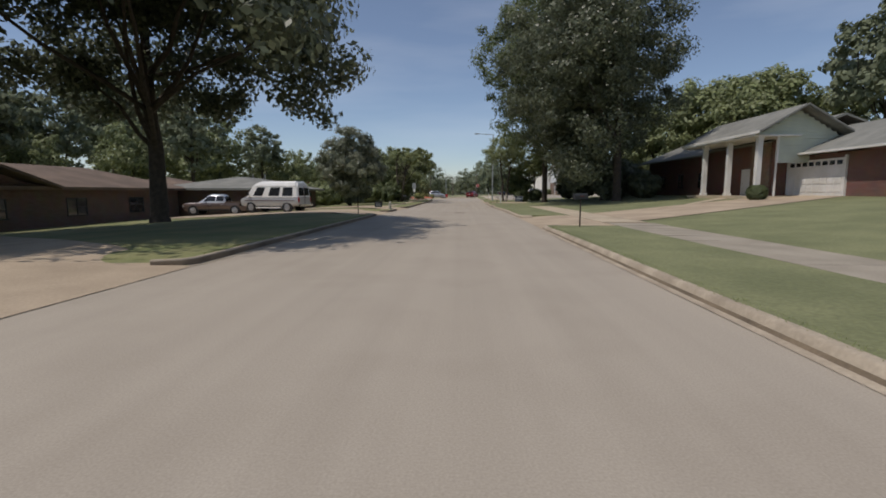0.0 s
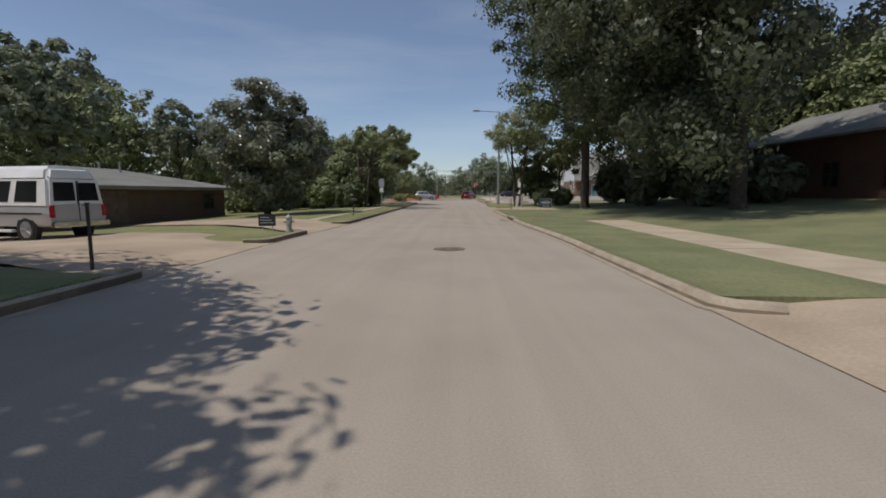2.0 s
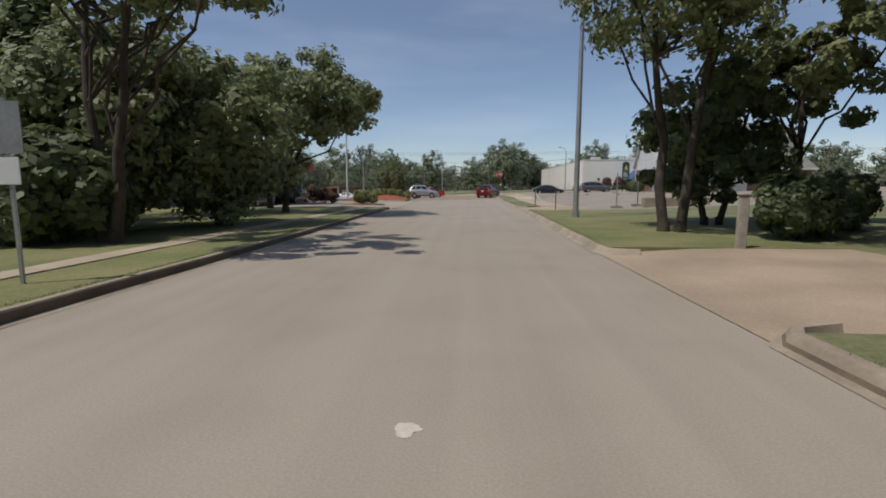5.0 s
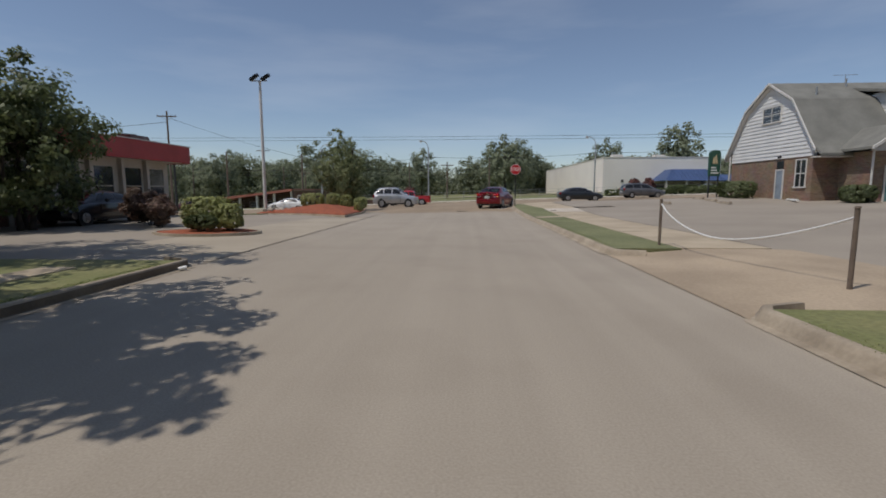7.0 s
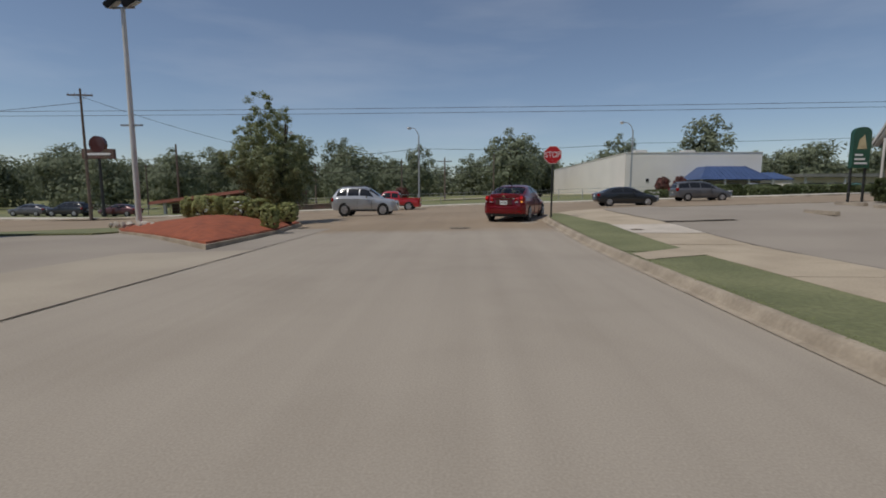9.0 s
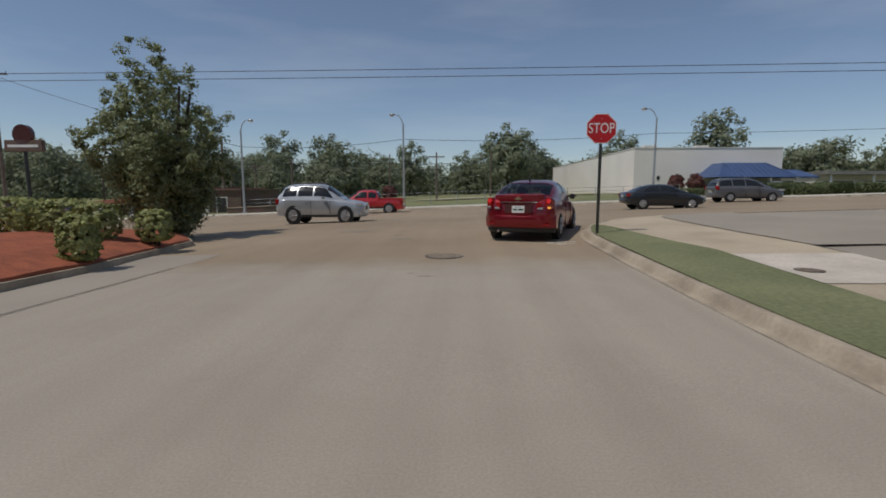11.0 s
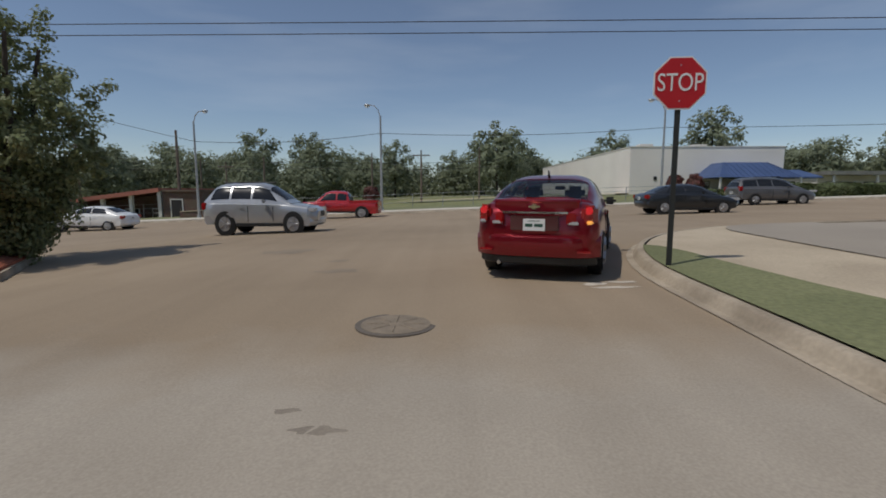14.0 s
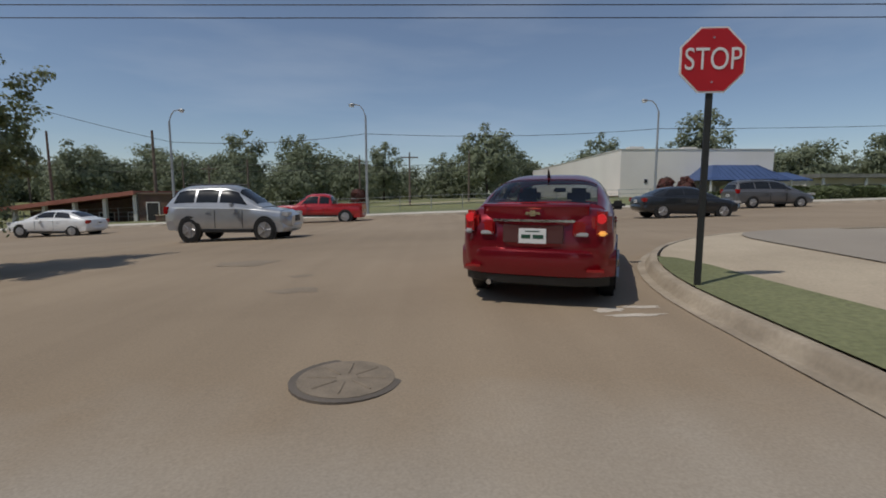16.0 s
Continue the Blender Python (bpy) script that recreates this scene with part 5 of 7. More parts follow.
# motel with faded red roof
h = thing("motel", "low brown brick motel with a faded red sloping roof", "motel")
wall_parts(h, -37.5, -26.0, 152, 163, -2.2, -0.1, BRICK_BROWN)
part("gable_wall", prism([(-37.5, -0.15), (-26.0, -0.15), (-26.0, 1.4)], "y", 152, 152.3), BRICK_BROWN, h)
part("roof", prism([(-38.5, 0.2), (-26.0, 1.76), (-26.0, 1.5), (-38.5, -0.06)], "y", 149.2, 164), ROOF_TILE, h, "faded red metal roof")
part("fascia", prism([(-38.5, 0.22), (-26.0, 1.78), (-26.0, 1.42), (-38.5, -0.14)], "y", 149.05, 149.2), ROOF_TILE, h)
for i in range(5):
    x = -37.0 + i * 2.65
    part("post", box(x, x + 0.3, 149.5, 149.8, -2, 0.2 + (x + 38.5) * 0.125), WHITE, h)
    window_on(h, "y", 152, x + 0.6, x + 1.9, -1.0, -0.25, -1)
wall_parts(h, -26.0, -22.7, 149.6, 160, -2.0, 1.45, BRICK_BROWN)
part("flat_roof", box(-26.2, -22.5, 149.4, 160.2, 1.45, 1.62), ROOF_BROWN, h)
door_on(h, "y", 149.6, -25.2, -24.2, -1.15, 0.7, -1, DARK)
# low dark wall with a pale coping beside the far walk
t = thing("low_wall", "low dark wall with a pale coping beyond the walk", "wall")
for i in range(7):
    x0, x1 = -22.4 + i * 1.85, -20.56 + i * 1.85
    bm, bc = box(x0, x1, 146.0, 146.25, -0.6, 0.62), box(x0, x1, 145.95, 146.3, 0.62, 0.70, 0.01)
    for m in (bm, bc):
        for v in m.verts:
            v.co.z += 0.052 * (v.co.x + 9.7) - 0.22
    part("wall", bm, BRICK_BROWN, t)
    part("coping", bc, CONCRETE, t)


# ---- vehicles ----
def resample(stations, n):
    """Even, rounded-off stations between the given ones; first column is the place along the car."""
    s = np.array(stations, float)
    y = np.linspace(s[0, 0], s[-1, 0], n)
    y = np.sort(np.concatenate((y, s[:3, 0], s[-3:, 0])))
    out = np.stack([y] + [np.interp(y, s[:, 0], s[:, k]) for k in range(1, s.shape[1])], 1)
    for _ in range(2):
        out[1:-1, 1:] = (out[:-2, 1:] + 2 * out[1:-1, 1:] + out[2:, 1:]) / 4
    keep = [0] + [i for i in range(1, n + 6) if y[i] - y[i - 1] > 1e-4]
    return out[keep].tolist()


def loft(stations, n=26):
    """A car's lower body from rear to front: (y, half width, bottom, shoulder, top)."""
    bm = bmesh.new()
    rings = []
    for y, w, zb, zs, zt in resample(stations, n):
        half = [(w * 0.80, zb), (w * 0.93, zb + 0.04), (w * 0.985, zb + (zs - zb) * 0.25), (w, zb + (zs - zb) * 0.5), (w * 0.993, zb + (zs - zb) * 0.72), (w * 0.985, zb + (zs - zb) * 0.8), (w * 0.965, zs), (w * 0.91, zs + (zt - zs) * 0.55), (w * 0.80, zs + (zt - zs) * 0.85), (w * 0.55, zt), (w * 0.2, zt + 0.008)]
        pts = half + [(-x, z) for x, z in reversed(half)]
        rings.append([bm.verts.new((x, y, z)) for x, z in pts])
    n = len(rings[0])
    for a, b in zip(rings, rings[1:]):
        for i in range(n):
            bm.faces.new((a[i], b[i], b[(i + 1) % n], a[(i + 1) % n]))
    bm.faces.new(rings[0])
    bm.faces.new(list(reversed(rings[-1])))
    bmesh.ops.recalc_face_normals(bm, faces=bm.faces)
    return bm


def shell(profile, wb, wt, zb, p=3.4):
    """The glasshouse surface: place along the car and angle round the section to a point."""
    pr = np.array(resample(profile, 40))
    y0, y1 = pr[0, 0], pr[-1, 0]

    def at(y, th):
        zt = float(np.interp(y, pr[:, 0], pr[:, 1]))
        s, c = max(0.0, math.sin(th)), math.cos(th)
        h, x = s ** (2 / p), math.copysign(abs(c) ** (2 / p), c)
        end = 1 - 0.09 * (1 - smooth(y0, y0 + 0.9, y)) - 0.13 * smooth(y1 - 1.2, y1, y)
        lift = max(0.0, zt - zb)
        return Vector((x * (wb - (wb - wt) * min(1.0, h * lift / 0.5)) * end, y, zb + lift * h))
    return at, y0, y1


def patch(at, y0, y1, a0, a1, ny=8, na=6, slant=(0.0, 0.0), out=0.0, thick=0.03):
    """A piece of the glasshouse: degrees a0 to a1 round the section; slant moves its upper ends along."""
    bm = bmesh.new()
    top, low = [], []
    for j in range(na + 1):
        v = j / na
        vv = v if a1 <= 90 else 1 - v
        row, rl = [], []
        for i in range(ny + 1):
            y = (y0 + slant[0] * vv) + (y1 + slant[1] * vv - y0 - slant[0] * vv) * i / ny
            th = radians(a0 + (a1 - a0) * v)
            q = at(y, th)
            e = 0.01
            nrm = (at(y + e, th) - at(y - e, th)).cross(at(y, th + e) - at(y, th - e))
            nrm = nrm.normalized() if nrm.length > 1e-9 else Vector((0, 0, 1))
            if nrm.dot(Vector((q.x, 0.0, 0.6))) < 0:
                nrm = -nrm
            row.append(bm.verts.new(q + nrm * out))
            rl.append(bm.verts.new(q + nrm * (out - thick)))
        top.append(row)
        low.append(rl)
    for j in range(na):
        for i in range(ny):
            bm.faces.new((top[j][i], top[j][i + 1], top[j + 1][i + 1], top[j + 1][i]))
    edge = [(0, i) for i in range(ny)] + [(j, ny) for j in range(na)] + [(na, i) for i in range(ny, 0, -1)] + [(j, 0) for j in range(na, 0, -1)]
    for k, (j, i) in enumerate(edge):
        j2, i2 = edge[(k + 1) % len(edge)]
        bm.faces.new((top[j][i], low[j][i], low[j2][i2], top[j2][i2]))
    bmesh.ops.recalc_face_normals(bm, faces=bm.faces)
    return bm


def curved(profile, w, k, n=16, power=3.0, taper=0.0):
    """A panel swept across the car, its ends drawn forward by k; profile is (y, z)."""
    bm = bmesh.new()
    rows = []
    for i in range(n + 1):
        u = -1 + 2 * i / n
        rows.append([bm.verts.new(((w - taper * (1 - q / max(1, len(profile) - 1))) * u, y + k * abs(u) ** power, z)) for q, (y, z) in enumerate(profile)])
    m = len(profile)
    for a, b in zip(rows, rows[1:]):
        for i in range(m):
            bm.faces.new((a[i], a[(i + 1) % m], b[(i + 1) % m], b[i]))
    bm.faces.new(rows[0])
    bm.faces.new(list(reversed(rows[-1])))
    bmesh.ops.recalc_face_normals(bm, faces=bm.faces)
    return bm


def cabin_planes(c):
    """Corner points of a tapered cabin: sides, rear and front."""
    yrb, yrt, yft, yfb, wb, wt, zb, zt = c
    V = Vector
    return {"right": (V((wb, yrb, zb)), V((wb, yfb, zb)), V((wt, yft, zt)), V((wt, yrt, zt))),
            "left": (V((-wb, yfb, zb)), V((-wb, yrb, zb)), V((-wt, yrt, zt)), V((-wt, yft, zt))),
            "rear": (V((-wb, yrb, zb)), V((wb, yrb, zb)), V((wt, yrt, zt)), V((-wt, yrt, zt))),
            "front": (V((wb, yfb, zb)), V((-wb, yfb, zb)), V((-wt, yft, zt)), V((wt, yft, zt)))}


def cabin(c, bevel=0.1):
    p = cabin_planes(c)
    bm = bmesh.new()
    lo = [bm.verts.new(v) for v in (p["rear"][0], p["rear"][1], p["front"][0], p["front"][1])]
    hi = [bm.verts.new(v) for v in (p["rear"][3], p["rear"][2], p["front"][3], p["front"][2])]
    bm.faces.new(lo)
    top = bm.faces.new(hi)
    for i in range(4):
        j = (i + 1) % 4
        bm.faces.new((lo[i], lo[j], hi[j], hi[i]))
    bmesh.ops.recalc_face_normals(bm, faces=bm.faces)
    if bevel:
        bmesh.ops.bevel(bm, geom=list(top.edges) + [e for e in bm.edges if abs((e.verts[0].co - e.verts[1].co).z) > 0.2], offset=bevel, segments=3, affect="EDGES", clamp_overlap=True)
    return bm


def pane_on(plane, u0, u1, v0, v1, proud=0.012, th=0.02):
    a, b, c, d = plane
    n = (b - a).cross(d - a).normalized()
    bm = bmesh.new()

    def at(u, v):
        return a.lerp(b, u).lerp(d.lerp(c, u), v)
    ps = [at(u0, v0), at(u1, v0), at(u1, v1), at(u0, v1)]
    up = [bm.verts.new(p + n * proud) for p in ps]
    dn = [bm.verts.new(p - n * th) for p in ps]
    bm.faces.new(up)
    for i in range(4):
        j = (i + 1) % 4
        bm.faces.new((up[j], up[i], dn[i], dn[j]))
    bmesh.ops.recalc_face_normals(bm, faces=bm.faces)
    return bm


def wheel(car, x, y, r, width=0.22):
    s = 1 if x > 0 else -1
    bm = bmesh.new()
    add_tube(bm, (x - s * 0.16, y, r), (x + s * 0.012, y, r), r + 0.055, seg=24)
    part("wheel_arch", bm, BLACK_TRIM, car)
    bm = bmesh.new()
    add_tube(bm, (x - s * (width - 0.03), y, r), (x + s * 0.03, y, r), r, seg=26)
    bmesh.ops.bevel(bm, geom=[e for e in bm.edges if abs(e.verts[0].co.x - e.verts[1].co.x) < 1e-4], offset=0.03, segments=2, affect="EDGES", clamp_overlap=True)
    w = part("wheel", bm, TYRE, car, "black rubber tyre", 40)
    bm = bmesh.new()
    add_tube(bm, (x + s * 0.028, y, r), (x + s * 0.036, y, r), r * 0.66, seg=22)
    for i in range(5):
        a = i * 2 * math.pi / 5
        add_tube(bm, (x + s * 0.036, y, r), (x + s * 0.036, y + r * 0.62 * math.cos(a), r + r * 0.62 * math.sin(a)), 0.035, 0.028, 6)
    part("rim", bm, RIM, w, "silver spoked rim")


def vehicle(name, label, at, width, stations, profile, wt, zb, color, r, axle, sides, rear, front, lower=None, zl=(0.72, 0.92), roof_rack=False, group="traffic"):
    """sides: side windows (rear end, front end, slants); rear, front: the screens' (start, end, angle)."""
    t = thing(name, label, "car", at, group)
    w = width / 2
    part("body", loft(stations), lower or color, t, "", 40)
    surf, y0, y1 = shell(profile, w - 0.06, wt, zb)
    cb = part("cabin", patch(surf, y0, y1, 0, 180, 40, 24, thick=0.002), color, t, "", 60)
    for a, b, sa, sb in sides:
        part("side_window", patch(surf, a, b, 5, 42, 8, 6, (sa, sb), 0.007), CAR_GLASS, cb, "", 60)
        part("side_window", patch(surf, a, b, 138, 175, 8, 6, (sa, sb), 0.007), CAR_GLASS, cb, "", 60)
    part("rear_window", patch(surf, rear[0], rear[1], rear[2], 180 - rear[2], 8, 12, out=0.007), CAR_GLASS, cb, "", 60)
    part("windscreen", patch(surf, front[0], front[1], front[2], 180 - front[2], 8, 12, out=0.007), CAR_GLASS, cb, "", 60)
    for x in (-w + 0.02, w - 0.02):
        for y in axle:
            wheel(t, x, y, r)
    yr, yf = stations[0][0], stations[-1][0]
    for s in (-1, 1):
        bm = box(min(s * (w - 0.34), s * (w - 0.045)), max(s * (w - 0.34), s * (w - 0.045)), yr + 0.01, yr + 0.2, zl[0], zl[1], 0.03)
        part("tail_light", bm, LAMP_RED, t, "red tail light")
        part("headlight", box(min(s * (w - 0.46), s * (w - 0.1)), max(s * (w - 0.46), s * (w - 0.1)), yf - 0.34, yf - 0.06, zl[0] - 0.07, zl[0] + 0.07, 0.03), LAMP_CLEAR, t, "clear headlight")
        ym = front[0] - 0.1
        part("mirror", box(min(s * (w + 0.0), s * (w + 0.19)), max(s * (w + 0.0), s * (w + 0.19)), ym - 0.07, ym + 0.07, zb + 0.04, zb + 0.17, 0.04), color, t)
        for y in (-0.75, 0.25):
            part("door_handle", box(min(s * (w - 0.02), s * (w + 0.02)), max(s * (w - 0.02), s * (w + 0.02)), y, y + 0.18, zb - 0.14, zb - 0.105, 0.01), color, t)
        for y in (-0.42, 0.58):
            part("door_gap", box(min(s * (w - 0.02), s * (w + 0.002)), max(s * (w - 0.02), s * (w + 0.002)), y, y + 0.012, stations[1][2] + 0.06, zb - 0.06), BLACK_TRIM, t)
        part("sill", box(min(s * (w - 0.08), s * (w - 0.004)), max(s * (w - 0.08), s * (w - 0.004)), axle[0] + r + 0.08, axle[1] - r - 0.08, stations[2][2] - 0.02, stations[2][2] + 0.08, 0.01), BLACK_TRIM, t)
    part("grille", curved([(yf - 0.14, zl[0] - 0.22), (yf + 0.02, zl[0] - 0.22), (yf + 0.01, zl[0] - 0.04), (yf - 0.14, zl[0] - 0.04)], w * 0.5, -0.06, 8), BLACK_TRIM, t)
    part("rear_bumper", curved([(yr + 0.3, 0.34), (yr, 0.34), (yr - 0.06, 0.42), (yr - 0.06, 0.56), (yr - 0.01, 0.62), (yr + 0.3, 0.62)], w * 0.97, 0.2), lower or color, t, "", 40)
    part("front_bumper", curved([(yf - 0.35, 0.3), (yf - 0.02, 0.3), (yf + 0.05, 0.38), (yf + 0.04, 0.5), (yf - 0.02, 0.55), (yf - 0.35, 0.55)], w * 0.95, -0.3), lower or color, t, "", 40)
    pt = part("number_plate", box(-0.15, 0.15, yr - 0.035, yr + 0.05, 0.68, 0.82), SIGN_WHITE, t)
    part("bars", box(-0.11, 0.11, yr - 0.039, yr - 0.03, 0.72, 0.78), GREY_CAR, pt)
    if roof_rack:
        zr = max(z for y, z in profile)
        for s in (-1, 1):
            part("roof_rail", tube((s * (wt - 0.1), -1.5, zr - 0.02), (s * (wt - 0.1), 0.2, zr - 0.0), 0.022), BLACK_TRIM, t)
    return t


def sedan(name, label, at, color, group="traffic"):
    st = [(-2.3, 0.66, 0.42, 0.74, 0.86), (-2.24, 0.80, 0.34, 0.82, 0.97), (-2.0, 0.87, 0.24, 0.88, 1.01), (-1.6, 0.9, 0.2, 0.91, 1.0), (-0.9, 0.905, 0.18, 0.91, 0.98), (0.6, 0.9, 0.18, 0.88, 0.96), (1.2, 0.9, 0.18, 0.82, 0.93), (1.8, 0.87, 0.22, 0.73, 0.83), (2.15, 0.76, 0.3, 0.64, 0.73), (2.3, 0.58, 0.4, 0.56, 0.62)]
    pr = [(-2.0, 0.93), (-1.82, 1.05), (-1.3, 1.30), (-0.85, 1.42), (-0.2, 1.455), (0.25, 1.42), (0.6, 1.30), (1.1, 1.06), (1.35, 0.93)]
    return vehicle(name, label, at, 1.8, st, pr, 0.58, 0.92, color, 0.32, (-1.4, 1.4), [(-1.32, -0.42, 0.25, 0.0), (-0.36, 0.7, 0.0, -0.35)], (-1.74, -1.12, 52), (0.45, 1.12, 42), group=group)


def suv(name, label, at, color, group="traffic"):
    st = [(-2.3, 0.74, 0.45, 0.9, 1.0), (-2.22, 0.87, 0.36, 0.98, 1.06), (-1.9, 0.91, 0.3, 1.0, 1.08), (-0.9, 0.925, 0.27, 1.0, 1.06), (0.7, 0.92, 0.27, 0.98, 1.05), (1.35, 0.91, 0.28, 0.92, 1.02), (1.95, 0.87, 0.32, 0.84, 0.94), (2.2, 0.77, 0.4, 0.76, 0.84), (2.3, 0.64, 0.48, 0.68, 0.74)]
    pr = [(-2.28, 1.0), (-2.2, 1.2), (-2.0, 1.52), (-1.7, 1.66), (-0.8, 1.72), (0.0, 1.70), (0.4, 1.58), (0.9, 1.27), (1.25, 1.02)]
    return vehicle(name, label, at, 1.85, st, pr, 0.64, 1.0, color, 0.36, (-1.35, 1.38), [(-1.95, -1.2, 0.12, 0.0), (-1.12, -0.35, 0.0, 0.0), (-0.27, 0.72, 0.0, -0.4)], (-2.2, -1.95, 45), (0.38, 1.05, 40), zl=(0.82, 1.05), roof_rack=True, group=group)


def minivan(name, label, at, color, group="traffic"):
    st = [(-2.5, 0.80, 0.42, 0.92, 1.0), (-2.42, 0.93, 0.32, 0.98, 1.05), (-2.0, 0.96, 0.26, 0.99, 1.06), (0.8, 0.96, 0.25, 0.97, 1.04), (1.5, 0.94, 0.26, 0.9, 1.0), (2.1, 0.88, 0.3, 0.78, 0.88), (2.4, 0.76, 0.38, 0.68, 0.77), (2.5, 0.62, 0.44, 0.6, 0.66)]
    pr = [(-2.5, 1.0), (-2.44, 1.25), (-2.3, 1.58), (-2.05, 1.70), (-0.9, 1.77), (0.1, 1.73), (0.6, 1.60), (1.2, 1.27), (1.75, 0.99)]
    return vehicle(name, label, at, 1.95, st, pr, 0.68, 0.98, color, 0.33, (-1.5, 1.5), [(-2.25, -1.35, 0.08, 0.0), (-1.27, -0.4, 0.0, 0.0), (-0.32, 0.95, 0.0, -0.55)], (-2.46, -2.28, 45), (0.55, 1.5, 40), zl=(0.86, 1.15), roof_rack=True, group=group)


def pickup(name, label, at, color, group="traffic", cabin_color=None):
    st = [(-2.8, 0.84, 0.5, 1.0, 1.02), (-2.72, 0.93, 0.42, 1.02, 1.04), (-2.4, 0.95, 0.4, 1.02, 1.04), (-0.9, 0.95, 0.38, 1.02, 1.04), (0.9, 0.95, 0.38, 1.02, 1.08), (1.6, 0.94, 0.4, 0.98, 1.08), (2.4, 0.91, 0.42, 0.95, 1.05), (2.7, 0.84, 0.5, 0.9, 0.97), (2.78, 0.74, 0.56, 0.82, 0.86)]
    pr = [(-0.95, 1.0), (-0.9, 1.35), (-0.75, 1.70), (-0.4, 1.79), (0.4, 1.79), (0.75, 1.66), (1.1, 1.36), (1.45, 1.05)]
    t = vehicle(name, label, at, 1.92, st, pr, 0.72, 1.0, cabin_color or color, 0.39, (-1.75, 1.8), [(-0.74, -0.15, 0.0, 0.0), (-0.06, 0.98, 0.0, -0.4)], (-0.93, -0.78, 45), (0.72, 1.3, 38), lower=color, zl=(0.75, 1.0), group=group)
    part("bed", box(-0.8, 0.8, -2.7, -0.95, 1.035, 1.05), BLACK_TRIM, t)
    for s in (-1, 1):
        part("bed_rail", box(min(s * 0.8, s * 0.93), max(s * 0.8, s * 0.93), -2.72, -0.9, 1.0, 1.16, 0.03), color, t)
    part("tailgate", box(-0.8, 0.8, -2.79, -2.68, 0.6, 1.16, 0.03), color, t)
    return t


def traffic_at(x, y, turn):
    return pose(x, y, road_z(x, y), 0, 0, turn)


# red saloon waiting at the stop line, turned towards the right
car = thing("car", "metallic red saloon waiting at the stop line", "car", pose(2.24, 115.3, road_z(2.2, 115.3) - 0.03, -0.6, 0, -20.0))
car.scale = (1.0, 1.0, 1.03)
st = [(-2.30, 0.72, 0.40, 0.74, 0.88), (-2.24, 0.82, 0.32, 0.82, 1.0), (-2.12, 0.87, 0.27, 0.90, 1.05), (-1.9, 0.893, 0.22, 0.93, 1.065), (-1.5, 0.898, 0.2, 0.94, 1.04), (-0.9, 0.898, 0.19, 0.93, 1.0), (0.6, 0.89, 0.19, 0.90, 0.98), (1.2, 0.89, 0.19, 0.85, 0.95), (1.8, 0.86, 0.22, 0.76, 0.86), (2.15, 0.76, 0.32, 0.67, 0.76), (2.3, 0.58, 0.42, 0.58, 0.64)]
part("body", loft(st, 32), RED_CAR, car, "", 40)
surf, ya, yb = shell([(-2.02, 0.98), (-1.86, 1.08), (-1.55, 1.24), (-1.15, 1.40), (-0.75, 1.47), (-0.2, 1.495), (0.3, 1.46), (0.7, 1.33), (1.2, 1.08), (1.42, 0.95)], 0.87, 0.67, 0.95, 4.8)
A0 = 40.0
cb = car
for name, a, b, t0, t1, ny, nt in (("roof", -1.13, 0.48, 43, 137, 24, 16), ("rear_deck", ya, -1.84, 0, 180, 5, 24), ("scuttle", 1.15, yb, 0, 180, 5, 24)):
    part(name, patch(surf, a, b, t0, t1, ny, nt), RED_CAR, car, "", 60)
for m in (0, 1):
    def span(lo, hi):
        return (180 - hi, 180 - lo) if m else (lo, hi)
    part("belt_line", patch(surf, -1.84, 1.15, *span(0, 5), 20, 2), RED_CAR, car, "", 60)
    part("rear_pillar", patch(surf, -1.84, -1.13, *span(5, A0), 10, 8, (0.0, 0.0)), RED_CAR, car, "", 60)
    part("rear_quarter", patch(surf, -1.13, -0.96, *span(5, 43), 4, 6, (0.0, 0.2)), RED_CAR, car, "", 60)
    part("door_pillar", patch(surf, -0.30, -0.20, *span(5, 43), 2, 6), BLACK_TRIM, car, "", 60)
    part("front_pillar", patch(surf, 0.72, 1.15, *span(5, 40), 5, 6, (-0.28, -0.5)), RED_CAR, car, "", 60)
    part("side_window", patch(surf, -0.96, -0.30, *span(5, 43), 6, 6, (0.2, 0.0), -0.004, 0.004), TINTED, car, "", 60)
    part("side_window", patch(surf, -0.20, 0.72, *span(5, 43), 8, 6, (0.0, -0.28), -0.004, 0.004), TINTED, car, "", 60)
part("rear_window", patch(surf, -1.84, -1.13, A0, 180 - A0, 8, 14, out=-0.004, thick=0.004), TINTED, car, "wide curved rear window", 60)
part("windscreen", patch(surf, 0.48, 1.15, 40, 140, 8, 14, out=-0.004, thick=0.004), TINTED, car, "", 60)
for x in (-0.36, 0.36):
    bm = box(x - 0.24, x + 0.24, -0.42, -0.28, 0.9, 1.10, 0.06)
    seat = part("seat", bm, SEAT, car, "dark cloth seat back")
    part("headrest", box(x - 0.17, x + 0.17, -0.45, -0.31, 1.07, 1.30, 0.065), SEAT, seat)
part("rear_seat", box(-0.62, 0.62, -1.35, -1.2, 0.9, 1.08, 0.05), SEAT, car)
part("rear_mirror", box(-0.1, 0.1, 0.42, 0.46, 1.25, 1.32, 0.015), BLACK_TRIM, car)
part("aerial", tube((0, -0.98, 1.40), (0, -1.12, 1.53), 0.028, 0.008), BLACK_TRIM, car)
